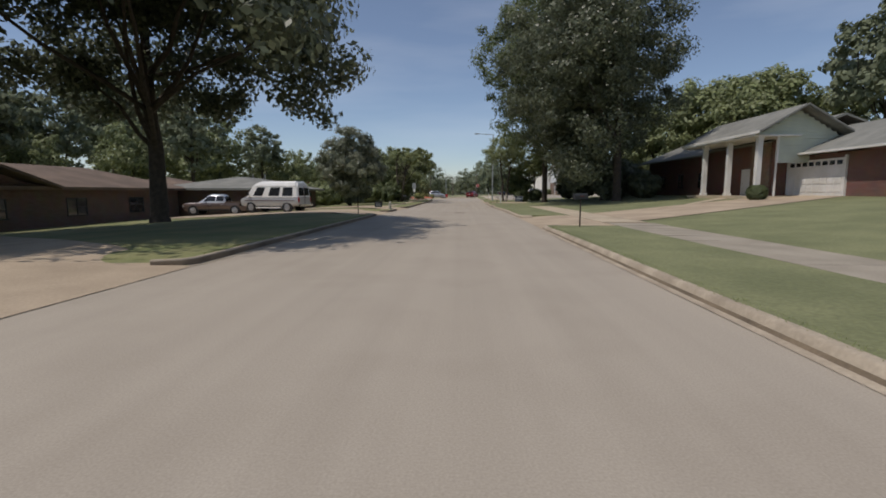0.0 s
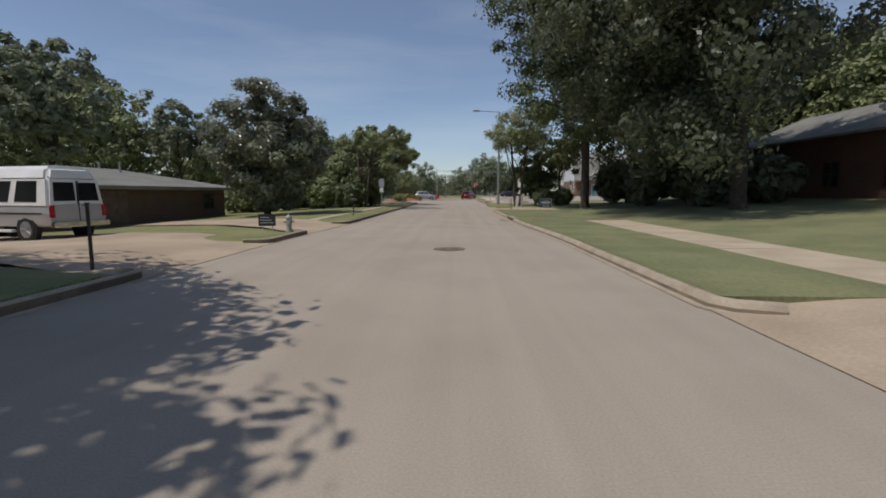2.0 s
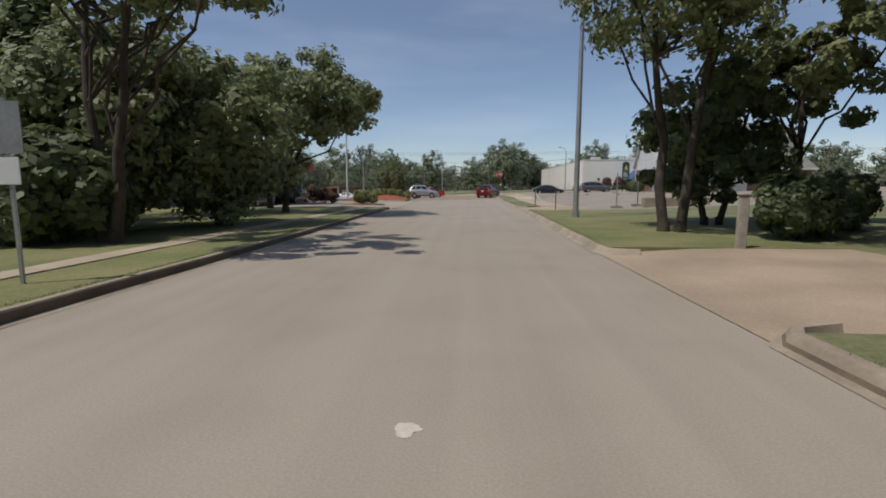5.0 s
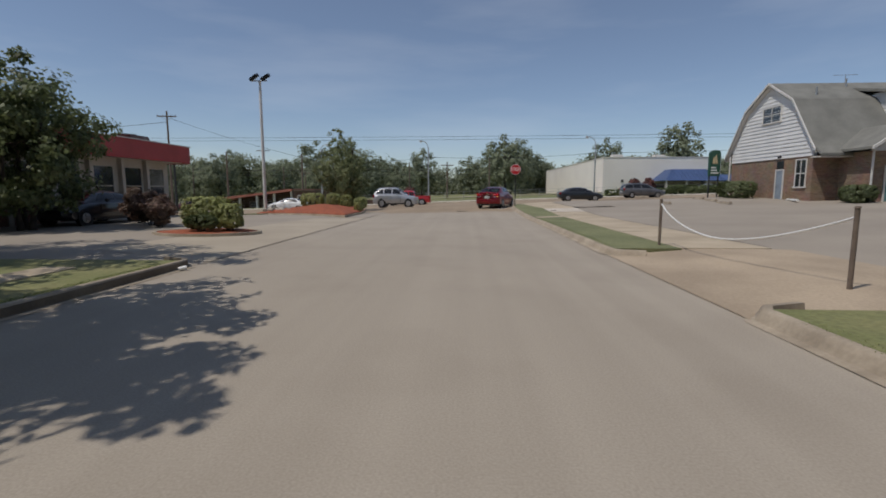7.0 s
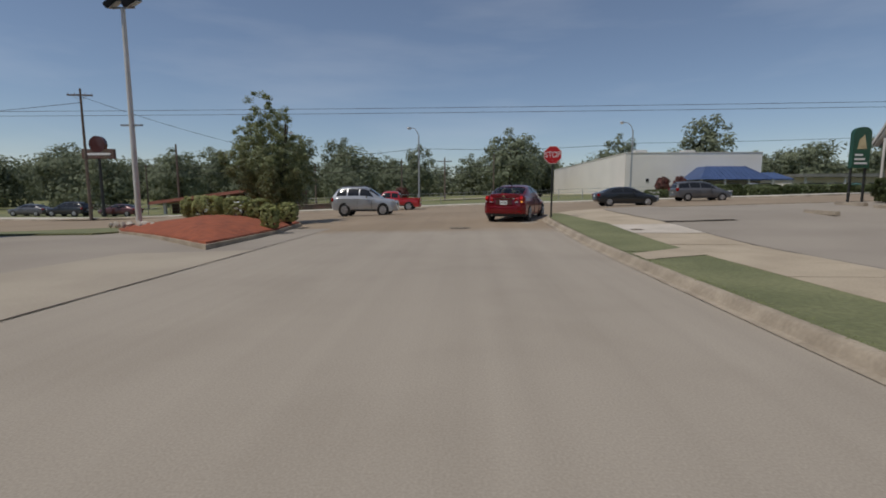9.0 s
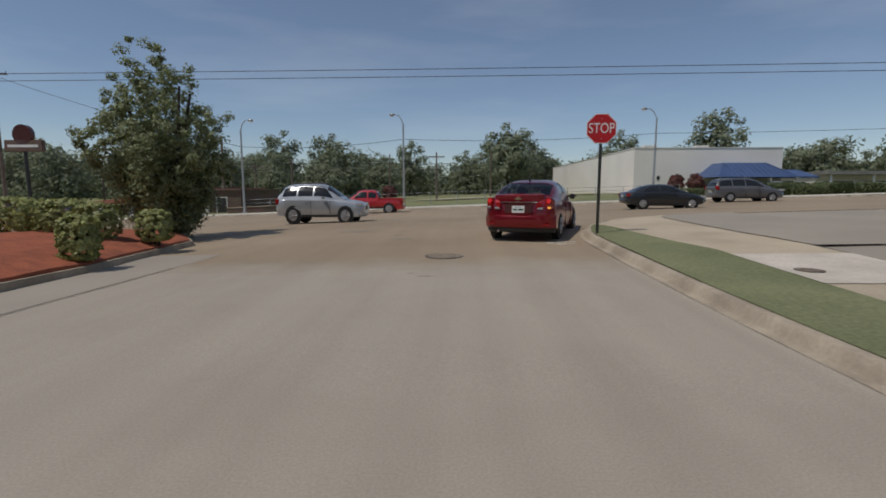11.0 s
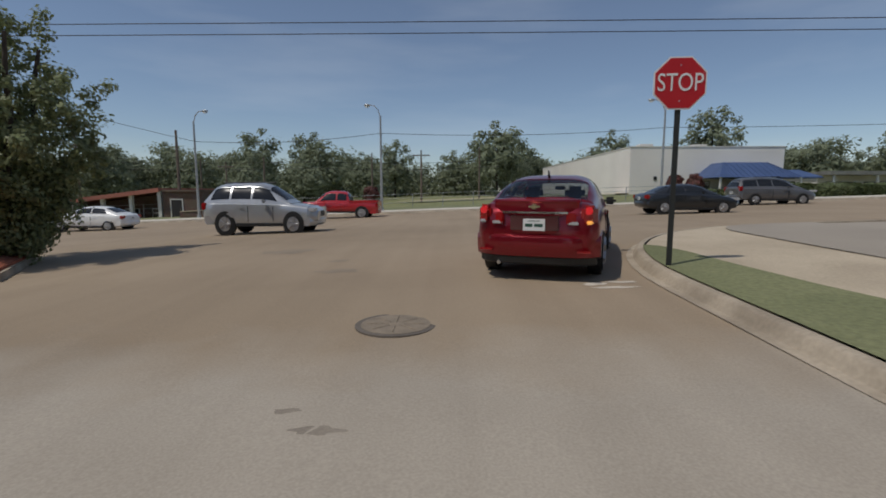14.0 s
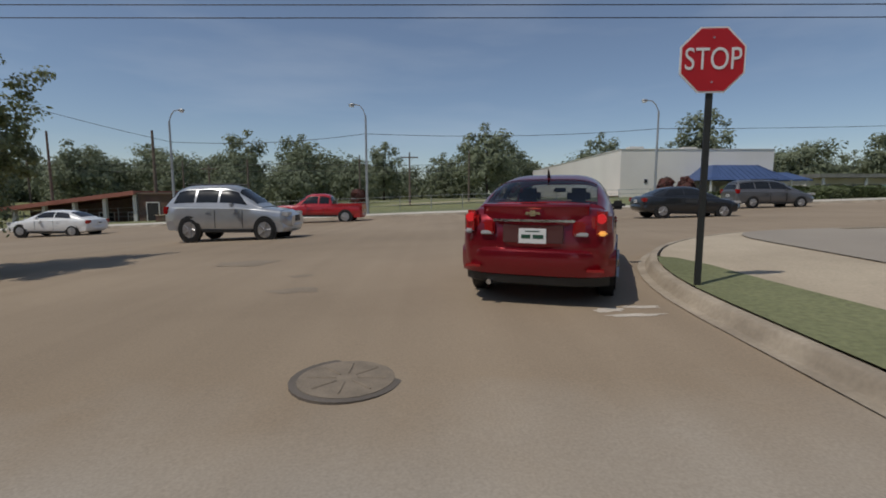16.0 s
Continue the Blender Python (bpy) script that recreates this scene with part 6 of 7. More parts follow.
lid = part("boot_lid", curved([(-1.98, 1.075), (-2.16, 1.088), (-2.27, 1.095), (-2.335, 1.085), (-2.345, 1.06), (-2.33, 1.03), (-2.345, 0.93), (-2.345, 0.86), (-2.32, 0.84), (-2.325, 0.64), (-2.30, 0.58), (-2.1, 0.58)], 0.60, 0.12, 16, 2.5, 0.0), RED_CAR, car, "", 35)
part("stop_lamp", box(-0.14, 0.14, -2.30, -2.24, 1.098, 1.108), LAMP_RED, lid)
part("chrome_bar", curved([(-2.33, 0.888), (-2.362, 0.892), (-2.362, 0.918), (-2.33, 0.922)], 0.46, 0.045), CHROME, lid, "bright chrome strip")
part("badge", prism([(-0.075, 1.0), (-0.03, 1.0), (-0.03, 1.018), (0.03, 1.018), (0.03, 1.0), (0.075, 1.0), (0.085, 0.972), (0.03, 0.972), (0.03, 0.954), (-0.03, 0.954), (-0.03, 0.972), (-0.085, 0.972)], "y", -2.362, -2.335), GOLD, lid, "small pale gold badge shape")
# flat panel; darker paint gives the shade of a recess
part("plate_panel", box(-0.34, 0.34, -2.338, -2.30, 0.66, 0.862, 0.008), BROWN_CAR, lid)
pt = part("number_plate", box(-0.155, 0.155, -2.352, -2.335, 0.655, 0.82, 0.004), SIGN_WHITE, lid, "white number plate")
for x0, x1, z0, z1 in ((-0.125, -0.02, 0.71, 0.752), (0.005, 0.125, 0.71, 0.752), (-0.08, 0.08, 0.785, 0.795)):
    part("bar", box(x0, x1, -2.355, -2.35, z0, z1), SIGN_GREEN, pt)
for s in (-1, 1):
    bm = box(min(s * 0.635, s * 0.845), max(s * 0.635, s * 0.845), -2.345, -2.06, 0.73, 1.01, 0.05)
    for v in bm.verts:
        v.co.y += 0.13 * max(0.0, (abs(v.co.x) - 0.635) / 0.21) ** 2
    tl = part("tail_light", bm, LAMP_RED, car, "red wraparound tail light", 50)
    part("lens", tube((s * 0.735, -2.333, 0.935), (s * 0.735, -2.25, 0.935), 0.052, seg=18), BRAKE_ON, tl, "lit round brake lamp")
    part("indicator", box(min(s * 0.70, s * 0.80), max(s * 0.70, s * 0.80), -2.345, -2.2, 0.755, 0.805, 0.02), LAMP_ON if s > 0 else LAMP_CLEAR, tl, "lit amber indicator" if s > 0 else "clear indicator")
    bm = box(min(s * 0.44, s * 0.62), max(s * 0.44, s * 0.62), -2.35, -2.26, 0.735, 0.90, 0.02)
    for v in bm.verts:
        v.co.y += 0.07 * (abs(v.co.x) - 0.44) / 0.18
    il = part("inner_light", bm, LAMP_RED, car, "red inner tail light", 50)
    part("reversing_lens", box(min(s * 0.455, s * 0.605), max(s * 0.455, s * 0.605), -2.335, -2.29, 0.742, 0.785, 0.01), LAMP_CLEAR, il)
    bm = box(min(s * 0.80, s * 1.03), max(s * 0.80, s * 1.03), 0.58, 0.73, 0.98, 1.12, 0.05)
    part("mirror", bm, BLACK_TRIM, car, "black door mirror", 50)
    for y in (-0.75, 0.2):
        part("door_handle", box(min(s * 0.87, s * 0.915), max(s * 0.87, s * 0.915), y, y + 0.18, 0.84, 0.875, 0.012), RED_CAR, car)
    for y in (-0.45, 0.55):
        part("door_gap", box(min(s * 0.87, s * 0.899), max(s * 0.87, s * 0.899), y, y + 0.01, 0.28, 0.88), BLACK_TRIM, car)
    for y in (-1.38, 1.38):
        wheel(car, s * 0.88, y, 0.325)
bump = part("rear_bumper", curved([(-1.85, 0.28), (-2.2, 0.26), (-2.34, 0.30), (-2.385, 0.40), (-2.395, 0.50), (-2.385, 0.565), (-2.35, 0.595), (-2.28, 0.605), (-1.85, 0.66)], 0.897, 0.30, 24, 4.0), RED_CAR, car, "", 35)
part("valance", curved([(-1.9, 0.17), (-2.2, 0.17), (-2.31, 0.20), (-2.33, 0.29), (-1.9, 0.29)], 0.84, 0.26, 16, 4.0), BLACK_TRIM, bump, "black lower valance")
part("bumper_reflector", box(-0.78, -0.6, -2.36, -2.25, 0.37, 0.395), LAMP_RED, bump)
part("bumper_reflector", box(0.6, 0.78, -2.36, -2.25, 0.37, 0.395), LAMP_RED, bump)
part("exhaust", tube((-0.5, -2.34, 0.2), (-0.5, -2.1, 0.2), 0.03), CHROME, car)

# cars on the cross street
suv("suv", "silver sport utility car on the cross street", traffic_at(-6.75, 124.6, -90), SILVER_CAR).scale = (1.0, 0.92, 1.12)
pickup("pickup_truck", "bright red pickup truck on the cross street", traffic_at(-7.2, 138.0, 90), RED_TRUCK)
minivan("minivan", "dark grey minivan on the cross street", traffic_at(21.3, 138.2, -90), GREY_CAR)
sedan("car", "dark saloon on the cross street", traffic_at(12.0, 130.4, -90), DARK_CAR)
sedan("car", "white saloon waiting on the cross street", traffic_at(-21.0, 134.5, 90), WHITE_CAR)
sedan("car", "dark red saloon on the cross street", traffic_at(34.5, 130.4, -90), BROWN_CAR)

# by the houses
vz = land_z(-15, 38)
van = thing("van", "white over silver high roof conversion van on a driveway", "van", pose(-15.1, 38.0, vz + 0.05, 0, 0, 78))
van.scale = (1.0, 1.0, 1.13)
st = [(-2.6, 0.94, 0.5, 1.0, 1.06), (-2.5, 0.98, 0.42, 1.02, 1.08), (1.5, 0.98, 0.4, 1.02, 1.08), (2.0, 0.97, 0.4, 0.98, 1.08), (2.5, 0.94, 0.42, 0.94, 1.02), (2.62, 0.86, 0.5, 0.88, 0.94)]
part("body", loft(st), VAN_LOW, van, "silver lower body", 35)
vc = (-2.56, -2.48, 1.5, 2.1, 0.97, 0.86, 1.04, 1.86)
cb = part("cabin", cabin(vc, 0.08), WHITE_CAR, van, "white upper body", 35)
part("high_roof", cabin((-2.46, -2.34, 0.95, 1.6, 0.87, 0.70, 1.82, 2.16), 0.12), WHITE_CAR, van, "raised white roof", 35)
PV = cabin_planes(vc)
for sd in ("left", "right"):
    for u0, u1 in ((0.10, 0.30), (0.36, 0.57), (0.69, 0.87)):
        a, b = (u0, u1) if sd == "right" else (1 - u1, 1 - u0)
        part("side_window", pane_on(PV[sd], a, b, 0.12, 0.84), CAR_GLASS, cb)
for a, b in ((0.1, 0.47), (0.53, 0.9)):
    part("rear_window", pane_on(PV["rear"], a, b, 0.15, 0.8), CAR_GLASS, cb)
part("windscreen", pane_on(PV["front"], 0.06, 0.94, 0.08, 0.92), CAR_GLASS, cb)
part("door_gap", box(-0.008, 0.008, -2.625, -2.55, 0.6, 1.75), BLACK_TRIM, van)
part("rear_handle", box(0.06, 0.2, -2.64, -2.58, 1.0, 1.05, 0.01), CHROME, van)
for s in (-1, 1):
    for y in (-1.6, 1.65):
        wheel(van, s * 0.96, y, 0.36)
    part("running_board", box(min(s * 0.9, s * 1.08), max(s * 0.9, s * 1.08), -1.1, 1.15, 0.28, 0.36, 0.02), WHITE_CAR, van)
    part("tail_light", box(min(s * 0.8, s * 0.95), max(s * 0.8, s * 0.95), -2.63, -2.56, 0.7, 1.05, 0.01), LAMP_RED, van)
    part("headlight", box(min(s * 0.6, s * 0.88), max(s * 0.6, s * 0.88), 2.56, 2.64, 0.68, 0.88, 0.01), LAMP_CLEAR, van)
    part("mirror", box(min(s * 1.0, s * 1.2), max(s * 1.0, s * 1.2), 1.75, 1.85, 1.15, 1.4, 0.02), BLACK_TRIM, van)
    part("stripe", box(min(s * 0.975, s * 0.99), max(s * 0.975, s * 0.99), -2.3, 2.2, 0.8, 0.84), BROWN_CAR, van)
part("bumper", box(-0.95, 0.95, -2.78, -2.58, 0.42, 0.58, 0.03), CHROME, van)
part("bumper", box(-0.95, 0.95, 2.6, 2.76, 0.42, 0.58, 0.03), CHROME, van)
pickup("pickup_truck", "old two tone pickup truck parked on a driveway", pose(-21.6, 41.3, land_z(-21.6, 41.3) + 0.04, 0, 0, 95), paint("faded_brown_paint", (0.13, 0.09, 0.07), 0.1), "parked by the houses", SILVER_CAR)
# in the restaurant lot
sedan("car", "dark saloon parked in the shade by the restaurant", pose(-16.6, 99.4, road_z(-16, 99) + 0.06, 0, 0, 178), DARK_CAR, "parked by the restaurant")
sedan("car", "grey saloon parked at the restaurant wall", pose(-16.6, 91.4, road_z(-16, 92) + 0.06, 0, 0, 182), GREY_CAR, "parked by the restaurant")
for x, y, k, c, lb in ((-52, 147.5, 0, GREY_CAR, "grey saloon parked before the motel"), (-47, 147.2, 1, DARK_CAR, "dark sport utility car parked before the motel"), (-41, 147.6, 0, BROWN_CAR, "maroon saloon parked before the motel"),
                       (46, 173.5, 0, SILVER_CAR, "silver saloon parked before the store"), (64, 176, 0, mat("teal_car_paint", (0.10, 0.36, 0.34), 0.3), "teal saloon parked by the shops"), (72, 176, 1, WHITE_CAR, "white sport utility car parked by the shops")):
    (suv if k else sedan)("suv" if k else "car", lb, pose(x, y, land_z(x, y) + 0.02, 0, 0, 90), c, "parked across the street")


# ---- street furniture ----
def text_bm(body, size, depth):
    cu = bpy.data.curves.new("lettering", "FONT")
    cu.body, cu.size, cu.extrude, cu.align_x, cu.align_y = body, size, depth, "CENTER", "CENTER"
    ob = bpy.data.objects.new("lettering", cu)
    scene.collection.objects.link(ob)
    me = bpy.data.meshes.new_from_object(ob.evaluated_get(bpy.context.evaluated_depsgraph_get()))
    bpy.data.objects.remove(ob)
    bm = bmesh.new()
    bm.from_mesh(me)
    return bm


def octagon(r):
    return [(r * math.cos(math.pi / 8 + i * math.pi / 4), r * math.sin(math.pi / 8 + i * math.pi / 4)) for i in range(8)]


# stop sign
SX, SY = 3.44, 113.3
SZ = land_z(SX, SY) + 0.03
stop = thing("stop_sign", "red octagonal stop sign on a dark green post", "stop sign", pose(SX, SY, SZ, 0, 0, -4))
bm = prism([(-0.035, -0.03), (0.035, -0.03), (0.035, 0.0), (0.016, 0.0), (0.016, 0.025), (-0.016, 0.025), (-0.016, 0.0), (-0.035, 0.0)], "z", -0.4, 2.84)
part("post", bm, DARKSTEEL, stop, "dark green channel post")
SC = 2.55
R8 = 0.355 / math.cos(math.pi / 8)
bm = prism([(x, z + SC) for x, z in octagon(R8)], "y", -0.05, -0.035)
pl = part("plate", bm, SIGN_WHITE, stop, "white bordered sign plate")
part("face", prism([(x, z + SC) for x, z in octagon(R8 * 0.945)], "y", -0.054, -0.05), SIGN_RED, pl, "red face")
bm = text_bm("STOP", 0.325, 0.002)
bmesh.ops.transform(bm, matrix=Matrix.Translation((0, -0.058, SC)) @ pose(0, 0, 0, 90, 0, 0) @ Matrix.Diagonal((0.80, 1.05, 1, 1)), verts=bm.verts)
part("lettering", bm, SIGN_WHITE, pl, "white letters reading STOP")
for dz in (-0.24, 0.24):
    part("bolt", tube((0, -0.06, SC + dz), (0, -0.03, SC + dz), 0.012, seg=6), STEEL, pl)


# street lamps
def street_lamp(x, y, h, arm, turn, label, z=None):
    z = land_z(x, y) if z is None else z
    t = thing("street_lamp", label, "street lamp", pose(x, y, z, 0, 0, turn), "street lamps")
    bm = bmesh.new()
    add_tube(bm, (0, 0, -0.3), (0, 0, h), 0.11, 0.07, 10)
    part("pole", bm, STEEL, t, "grey steel pole", 40)
    part("base", tube((0, 0, -0.3), (0, 0, 0.25), 0.18, 0.15), STEEL, t)
    bm = bmesh.new()
    pts = [(0, 0, h - 0.1), (arm * 0.25, 0, h + 0.45), (arm * 0.6, 0, h + 0.75), (arm, 0, h + 0.8)]
    for a, b in zip(pts, pts[1:]):
        add_tube(bm, a, b, 0.04, 0.035, 7)
    part("arm", bm, STEEL, t)
    hd = part("head", (lambda bm: (bmesh.ops.scale(bm, vec=(1, 0.55, 0.4), verts=bm.verts, space=Matrix.Translation((-arm - 0.25, 0, -h - 0.8))), bm)[1])((lambda bm: (bmesh.ops.create_uvsphere(bm, u_segments=12, v_segments=8, radius=0.27, matrix=Matrix.Translation((arm + 0.25, 0, h + 0.8))), bm)[1])(bmesh.new())), STEEL, t, "cobra head lamp", 60)
    part("lens", tube((arm + 0.28, 0, h + 0.65), (arm + 0.28, 0, h + 0.70), 0.17, seg=12), SIGN_WHITE, hd)
    return t


street_lamp(-5.2, 144.4, 7.4, 0.75, 180, "tall grey street lamp with curved arm beyond the cross street")
street_lamp(-20.0, 144.5, 7.6, 0.7, 0, "tall grey street lamp beyond the cross street")
street_lamp(17.6, 146.0, 7.3, 0.9, 180, "tall grey street lamp before the pale store")
# lamp with a straight arm on the residential street
t = thing("street_lamp", "tall steel street lamp with a long straight arm", "street lamp", pose(4.75, 77.6, land_z(4.75, 77.6), 0, 0, 180), "street lamps")
part("pole", tube((0, 0, -0.3), (0, 0, 10.5), 0.13, 0.08), STEEL, t, "", 40)
part("base", tube((0, 0, -0.3), (0, 0, 0.3), 0.2, 0.17), STEEL, t)
part("arm", tube((-0.05, 0, 10.45), (2.3, 0, 10.6), 0.05, 0.04), STEEL, t)
part("head", box(2.2, 3.0, -0.16, 0.16, 10.52, 10.68, 0.05), STEEL, t, "flat lamp head")

# floodlight pole at the restaurant
t = thing("floodlight_pole", "tall white pole with two dark floodlights", "floodlight", pose(-15.3, 114.6, land_z(-15.3, 114.6) - 0.1))
part("pole", tube((0, 0, -0.3), (0, 0, 9.8), 0.13, 0.09, 12), WHITE, t, "", 40)
part("base", tube((0, 0, -0.3), (0, 0, 0.35), 0.25, 0.25, 12), KERB, t)
part("crossbar", box(-0.5, 0.5, -0.05, 0.05, 4.75, 4.82), STEEL, t)
part("bracket", tube((-0.55, 0, 9.85), (0.55, 0, 9.85), 0.045), STEEL, t)
for x, r in ((-0.42, -35), (0.42, -30)):
    bm = box(-0.33, 0.33, -0.35, 0.35, -0.13, 0.13, 0.04)
    bmesh.ops.transform(bm, matrix=pose(x, 0, 10.1, 20, r, 0), verts=bm.verts)
    fl = part("floodlight", bm, BLACK_TRIM, t, "boxy dark floodlight")
    bm = box(-0.28, 0.28, -0.3, 0.3, -0.145, -0.125)
    bmesh.ops.transform(bm, matrix=pose(x, 0, 10.1, 20, r, 0), verts=bm.verts)
    part("lens", bm, LAMP_CLEAR, fl)


# utility poles and wires
def utility_pole(x, y, h, turn=0, cross=True, z=None):
    z = land_z(x, y) if z is None else z
    t = thing("utility_pole", "weathered wooden utility pole with a crossarm" if cross else "plain weathered wooden utility pole", "utility pole", pose(x, y, z, 0, 0, turn), "utility poles")
    part("pole", tube((0, 0, -0.5), (0, 0, h), 0.17, 0.1), WOOD_POLE, t, "", 40)
    if cross:
        ca = part("crossarm", box(-1.2, 1.2, -0.14, -0.04, h - 0.75, h - 0.6), WOOD_POLE, t)
        for u in (-1.1, -0.5, 0.5, 1.1):
            part("insulator", tube((u, -0.09, h - 0.6), (u, -0.09, h - 0.45), 0.04, 0.025, 7), STEEL, ca)
        part("brace", tube((-0.7, -0.08, h - 0.7), (0, -0.08, h - 1.3), 0.02, seg=5), STEEL, t)
        part("brace", tube((0.7, -0.08, h - 0.7), (0, -0.08, h - 1.3), 0.02, seg=5), STEEL, t)
    return t


def wire(pts, sag, r=0.012, label="thin black overhead wire across the street"):
    cu = bpy.data.curves.new("overhead_wire", "CURVE")
    cu.dimensions, cu.bevel_depth, cu.bevel_resolution = "3D", r, 1
    for a, b in zip(pts, pts[1:]):
        a, b = Vector(a), Vector(b)
        sp = cu.splines.new("POLY")
        sp.points.add(24)
        for i in range(25):
            p = a.lerp(b, i / 24)
            p.z -= sag * 4 * (i / 24) * (1 - i / 24)
            sp.points[i].co = (*p, 1)
    ob = new("overhead_wire", cu)
    cu.materials.append(CABLE)
    return tagged(ob, label, "wire", "overhead wires")


utility_pole(-39.1, 140.8, 13.2, 10)
utility_pole(-24.6, 150, 7.8, 0, False)
utility_pole(-40.2, 158, 9.4, 0, False)
utility_pole(67, 150, 8.4, 0, True)
utility_pole(39.6, 121.6, 11.0, 15)
utility_pole(-60, 119.6, 9.4, 0, True)
utility_pole(70, 119.6, 9.4, 0, True)
wire([(-60, 119.8, 6.2), (70, 119.8, 6.7)], 0.42)
wire([(-60, 120.0, 6.0), (70, 120.0, 6.5)], 0.45)
wire([(-39.1, 140.8, 11.0), (-20.0, 144.5, 5.4), (-5.2, 144.4, 6.0), (17.6, 146, 6.6), (67, 150, 8.6)], 0.35, 0.02)
wire([(-39.1, 140.8, 10.4), (-90, 142, 8.0)], 0.5, 0.025)
rnd = random.Random(4)
for i in range(8):
    utility_pole(-62 + i * 9.5 + rnd.uniform(-2, 2), 176 + rnd.uniform(-6, 14), rnd.uniform(6.5, 8.5), 0, i % 3 == 0)
wire([(-65, 178, 6.2), (-20, 180, 6.0), (8, 181, 6.3)], 0.4, 0.03, "thin wires strung along the far poles")
wire([(-65, 178, 5.2), (-20, 180, 5.0), (8, 181, 5.3)], 0.4, 0.03, "thin wires strung along the far poles")


# mailboxes
def mailbox(x, y, turn, label, high, size):
    t = thing("mailbox", label, "mailbox", at_land(x, y, turn), "mailboxes")
    part("post", box(-0.024, 0.024, -0.024, 0.024, -0.3, high, 0.006), BARK, t, "dark wooden post")
    r = 0.1 * size
    pts = [(-r, 0.0), (r, 0.0), (r, 1.1 * r)] + [(r * math.cos(w), 1.1 * r + r * math.sin(w)) for w in steps(0.3, 2.84, 0.3)] + [(-r, 1.1 * r)]
    b = part("box", prism([(x_, z_ + high) for x_, z_ in pts], "y", -2.3 * r, 2.3 * r), BLACK_TRIM, t, "black metal box")
    part("flag", box(r, r + 0.012, -0.05, 0.1, high + r, high + r + 0.04), BROWN_CAR, b)
    part("door", box(-0.95 * r, 0.95 * r, -2.3 * r - 0.014, -2.3 * r, high + 0.01, high + 1.9 * r), BLACK_TRIM, b)
    return t


mailbox(4.6, 18.8, -82, "black mailbox on a dark post in the verge", 1.08, 1.1)
t = thing("marker_post", "slim dark wooden post at the drive edge", "post", at_land(-6.75, 30.5))
part("post", box(-0.026, 0.026, -0.026, 0.026, -0.3, 1.15, 0.008), BARK, t)
part("cap", box(-0.035, 0.035, -0.035, 0.035, 1.15, 1.18, 0.008), BLACK_TRIM, t)
mailbox(-6.1, 49.9, 90, "dark mailbox on a thin post beside the walk", 0.86, 0.78)

# hydrant
t = thing("fire_hydrant", "weathered silver and green fire hydrant in the grass", "fire hydrant", at_land(-5.9, 38.5))
t.scale = (0.88, 0.88, 0.88)
HM = mat("hydrant_paint", (0.40, 0.39, 0.33), 0.45, (0.27, 0.26, 0.20), 8, 30, 0.2)
part("base", tube((0, 0, -0.05), (0, 0, 0.06), 0.16, 0.16, 14), HM, t)
part("barrel", tube((0, 0, 0.05), (0, 0, 0.52), 0.11, 0.105, 14), HM, t, "", 40)
bm = bmesh.new()
bmesh.ops.create_uvsphere(bm, u_segments=14, v_segments=8, radius=0.13, matrix=Matrix.Translation((0, 0, 0.54)))
part("bonnet", bm, HM, t, "", 60)
part("nut", tube((0, 0, 0.66), (0, 0, 0.73), 0.035, 0.03, 5), HM, t)
for a in (0, 180):
    w = radians(a)
    part("outlet", tube((0, 0, 0.42), (0.19 * math.cos(w), 0.19 * math.sin(w), 0.42), 0.055, 0.06, 10), HM, t)
part("outlet", tube((0, 0, 0.36), (0, -0.2, 0.36), 0.075, 0.08, 12), HM, t)

# yard board
t = thing("yard_sign", "small dark yard board with pale lines on two stakes", "yard sign", at_land(-7.0, 39.3, 4))
b = part("board", box(-0.31, 0.31, -0.012, 0.012, 0.14, 0.58), BLACK_TRIM, t)
for i in range(3):
    part("bar", box(-0.24, 0.24 - 0.08 * i, -0.016, -0.012, 0.24 + i * 0.1, 0.27 + i * 0.1), STEEL, b)
for x in (-0.18, 0.18):
    part("stake", box(x - 0.015, x + 0.015, 0.012, 0.03, -0.25, 0.36), STEEL, t)

# traffic sign seen from behind its pair of plates
t = thing("road_sign", "grey and white traffic plates on a steel post", "road sign", at_land(-6.35, 62.0, 8))
t.scale = (0.75, 1, 0.93)
part("post", box(-0.03, 0.03, -0.02, 0.02, -0.3, 2.75), STEEL, t)
p1 = part("plate", box(-0.3, 0.3, -0.04, -0.025, 1.95, 2.7, 0.005), STEEL, t, "bare grey back of a traffic plate")
part("plate", box(-0.2, 0.2, -0.04, -0.025, 1.5, 1.9, 0.005), SIGN_WHITE, t, "small white traffic plate")

# posts with a sagging rope at the lot entrance
for x, y in ((4.75, 91.0), (5.3, 85.8)):
    t = thing("bollard_post", "slim weathered brown post at the lot entrance", "post", at_land(x, y), "entrance posts")
    part("post", tube((0, 0, -0.3), (0, 0, 1.12), 0.034, 0.034, 10), WOOD_POLE, t)
    part("cap", tube((0, 0, 1.12), (0, 0, 1.15), 0.045, 0.035, 10), WOOD_POLE, t)
cu = bpy.data.curves.new("rope", "CURVE")
cu.dimensions, cu.bevel_depth = "3D", 0.017
sp = cu.splines.new("POLY")
sp.points.add(20)
a, b = Vector((4.75, 91.0, land_z(4.75, 91) + 1.05)), Vector((5.3, 85.8, land_z(5.3, 85.8) + 1.0))
for i in range(21):
    k = i / 20
    p = a.lerp(b, k)
    p.z -= 0.62 * (1 - abs(2 * (k ** 0.8) - 1) ** 1.8)
    sp.points[i].co = (*p, 1)
rope = new("rope", cu)
cu.materials.append(SIGN_WHITE)
tagged(rope, "slack white rope hung between two posts", "rope")
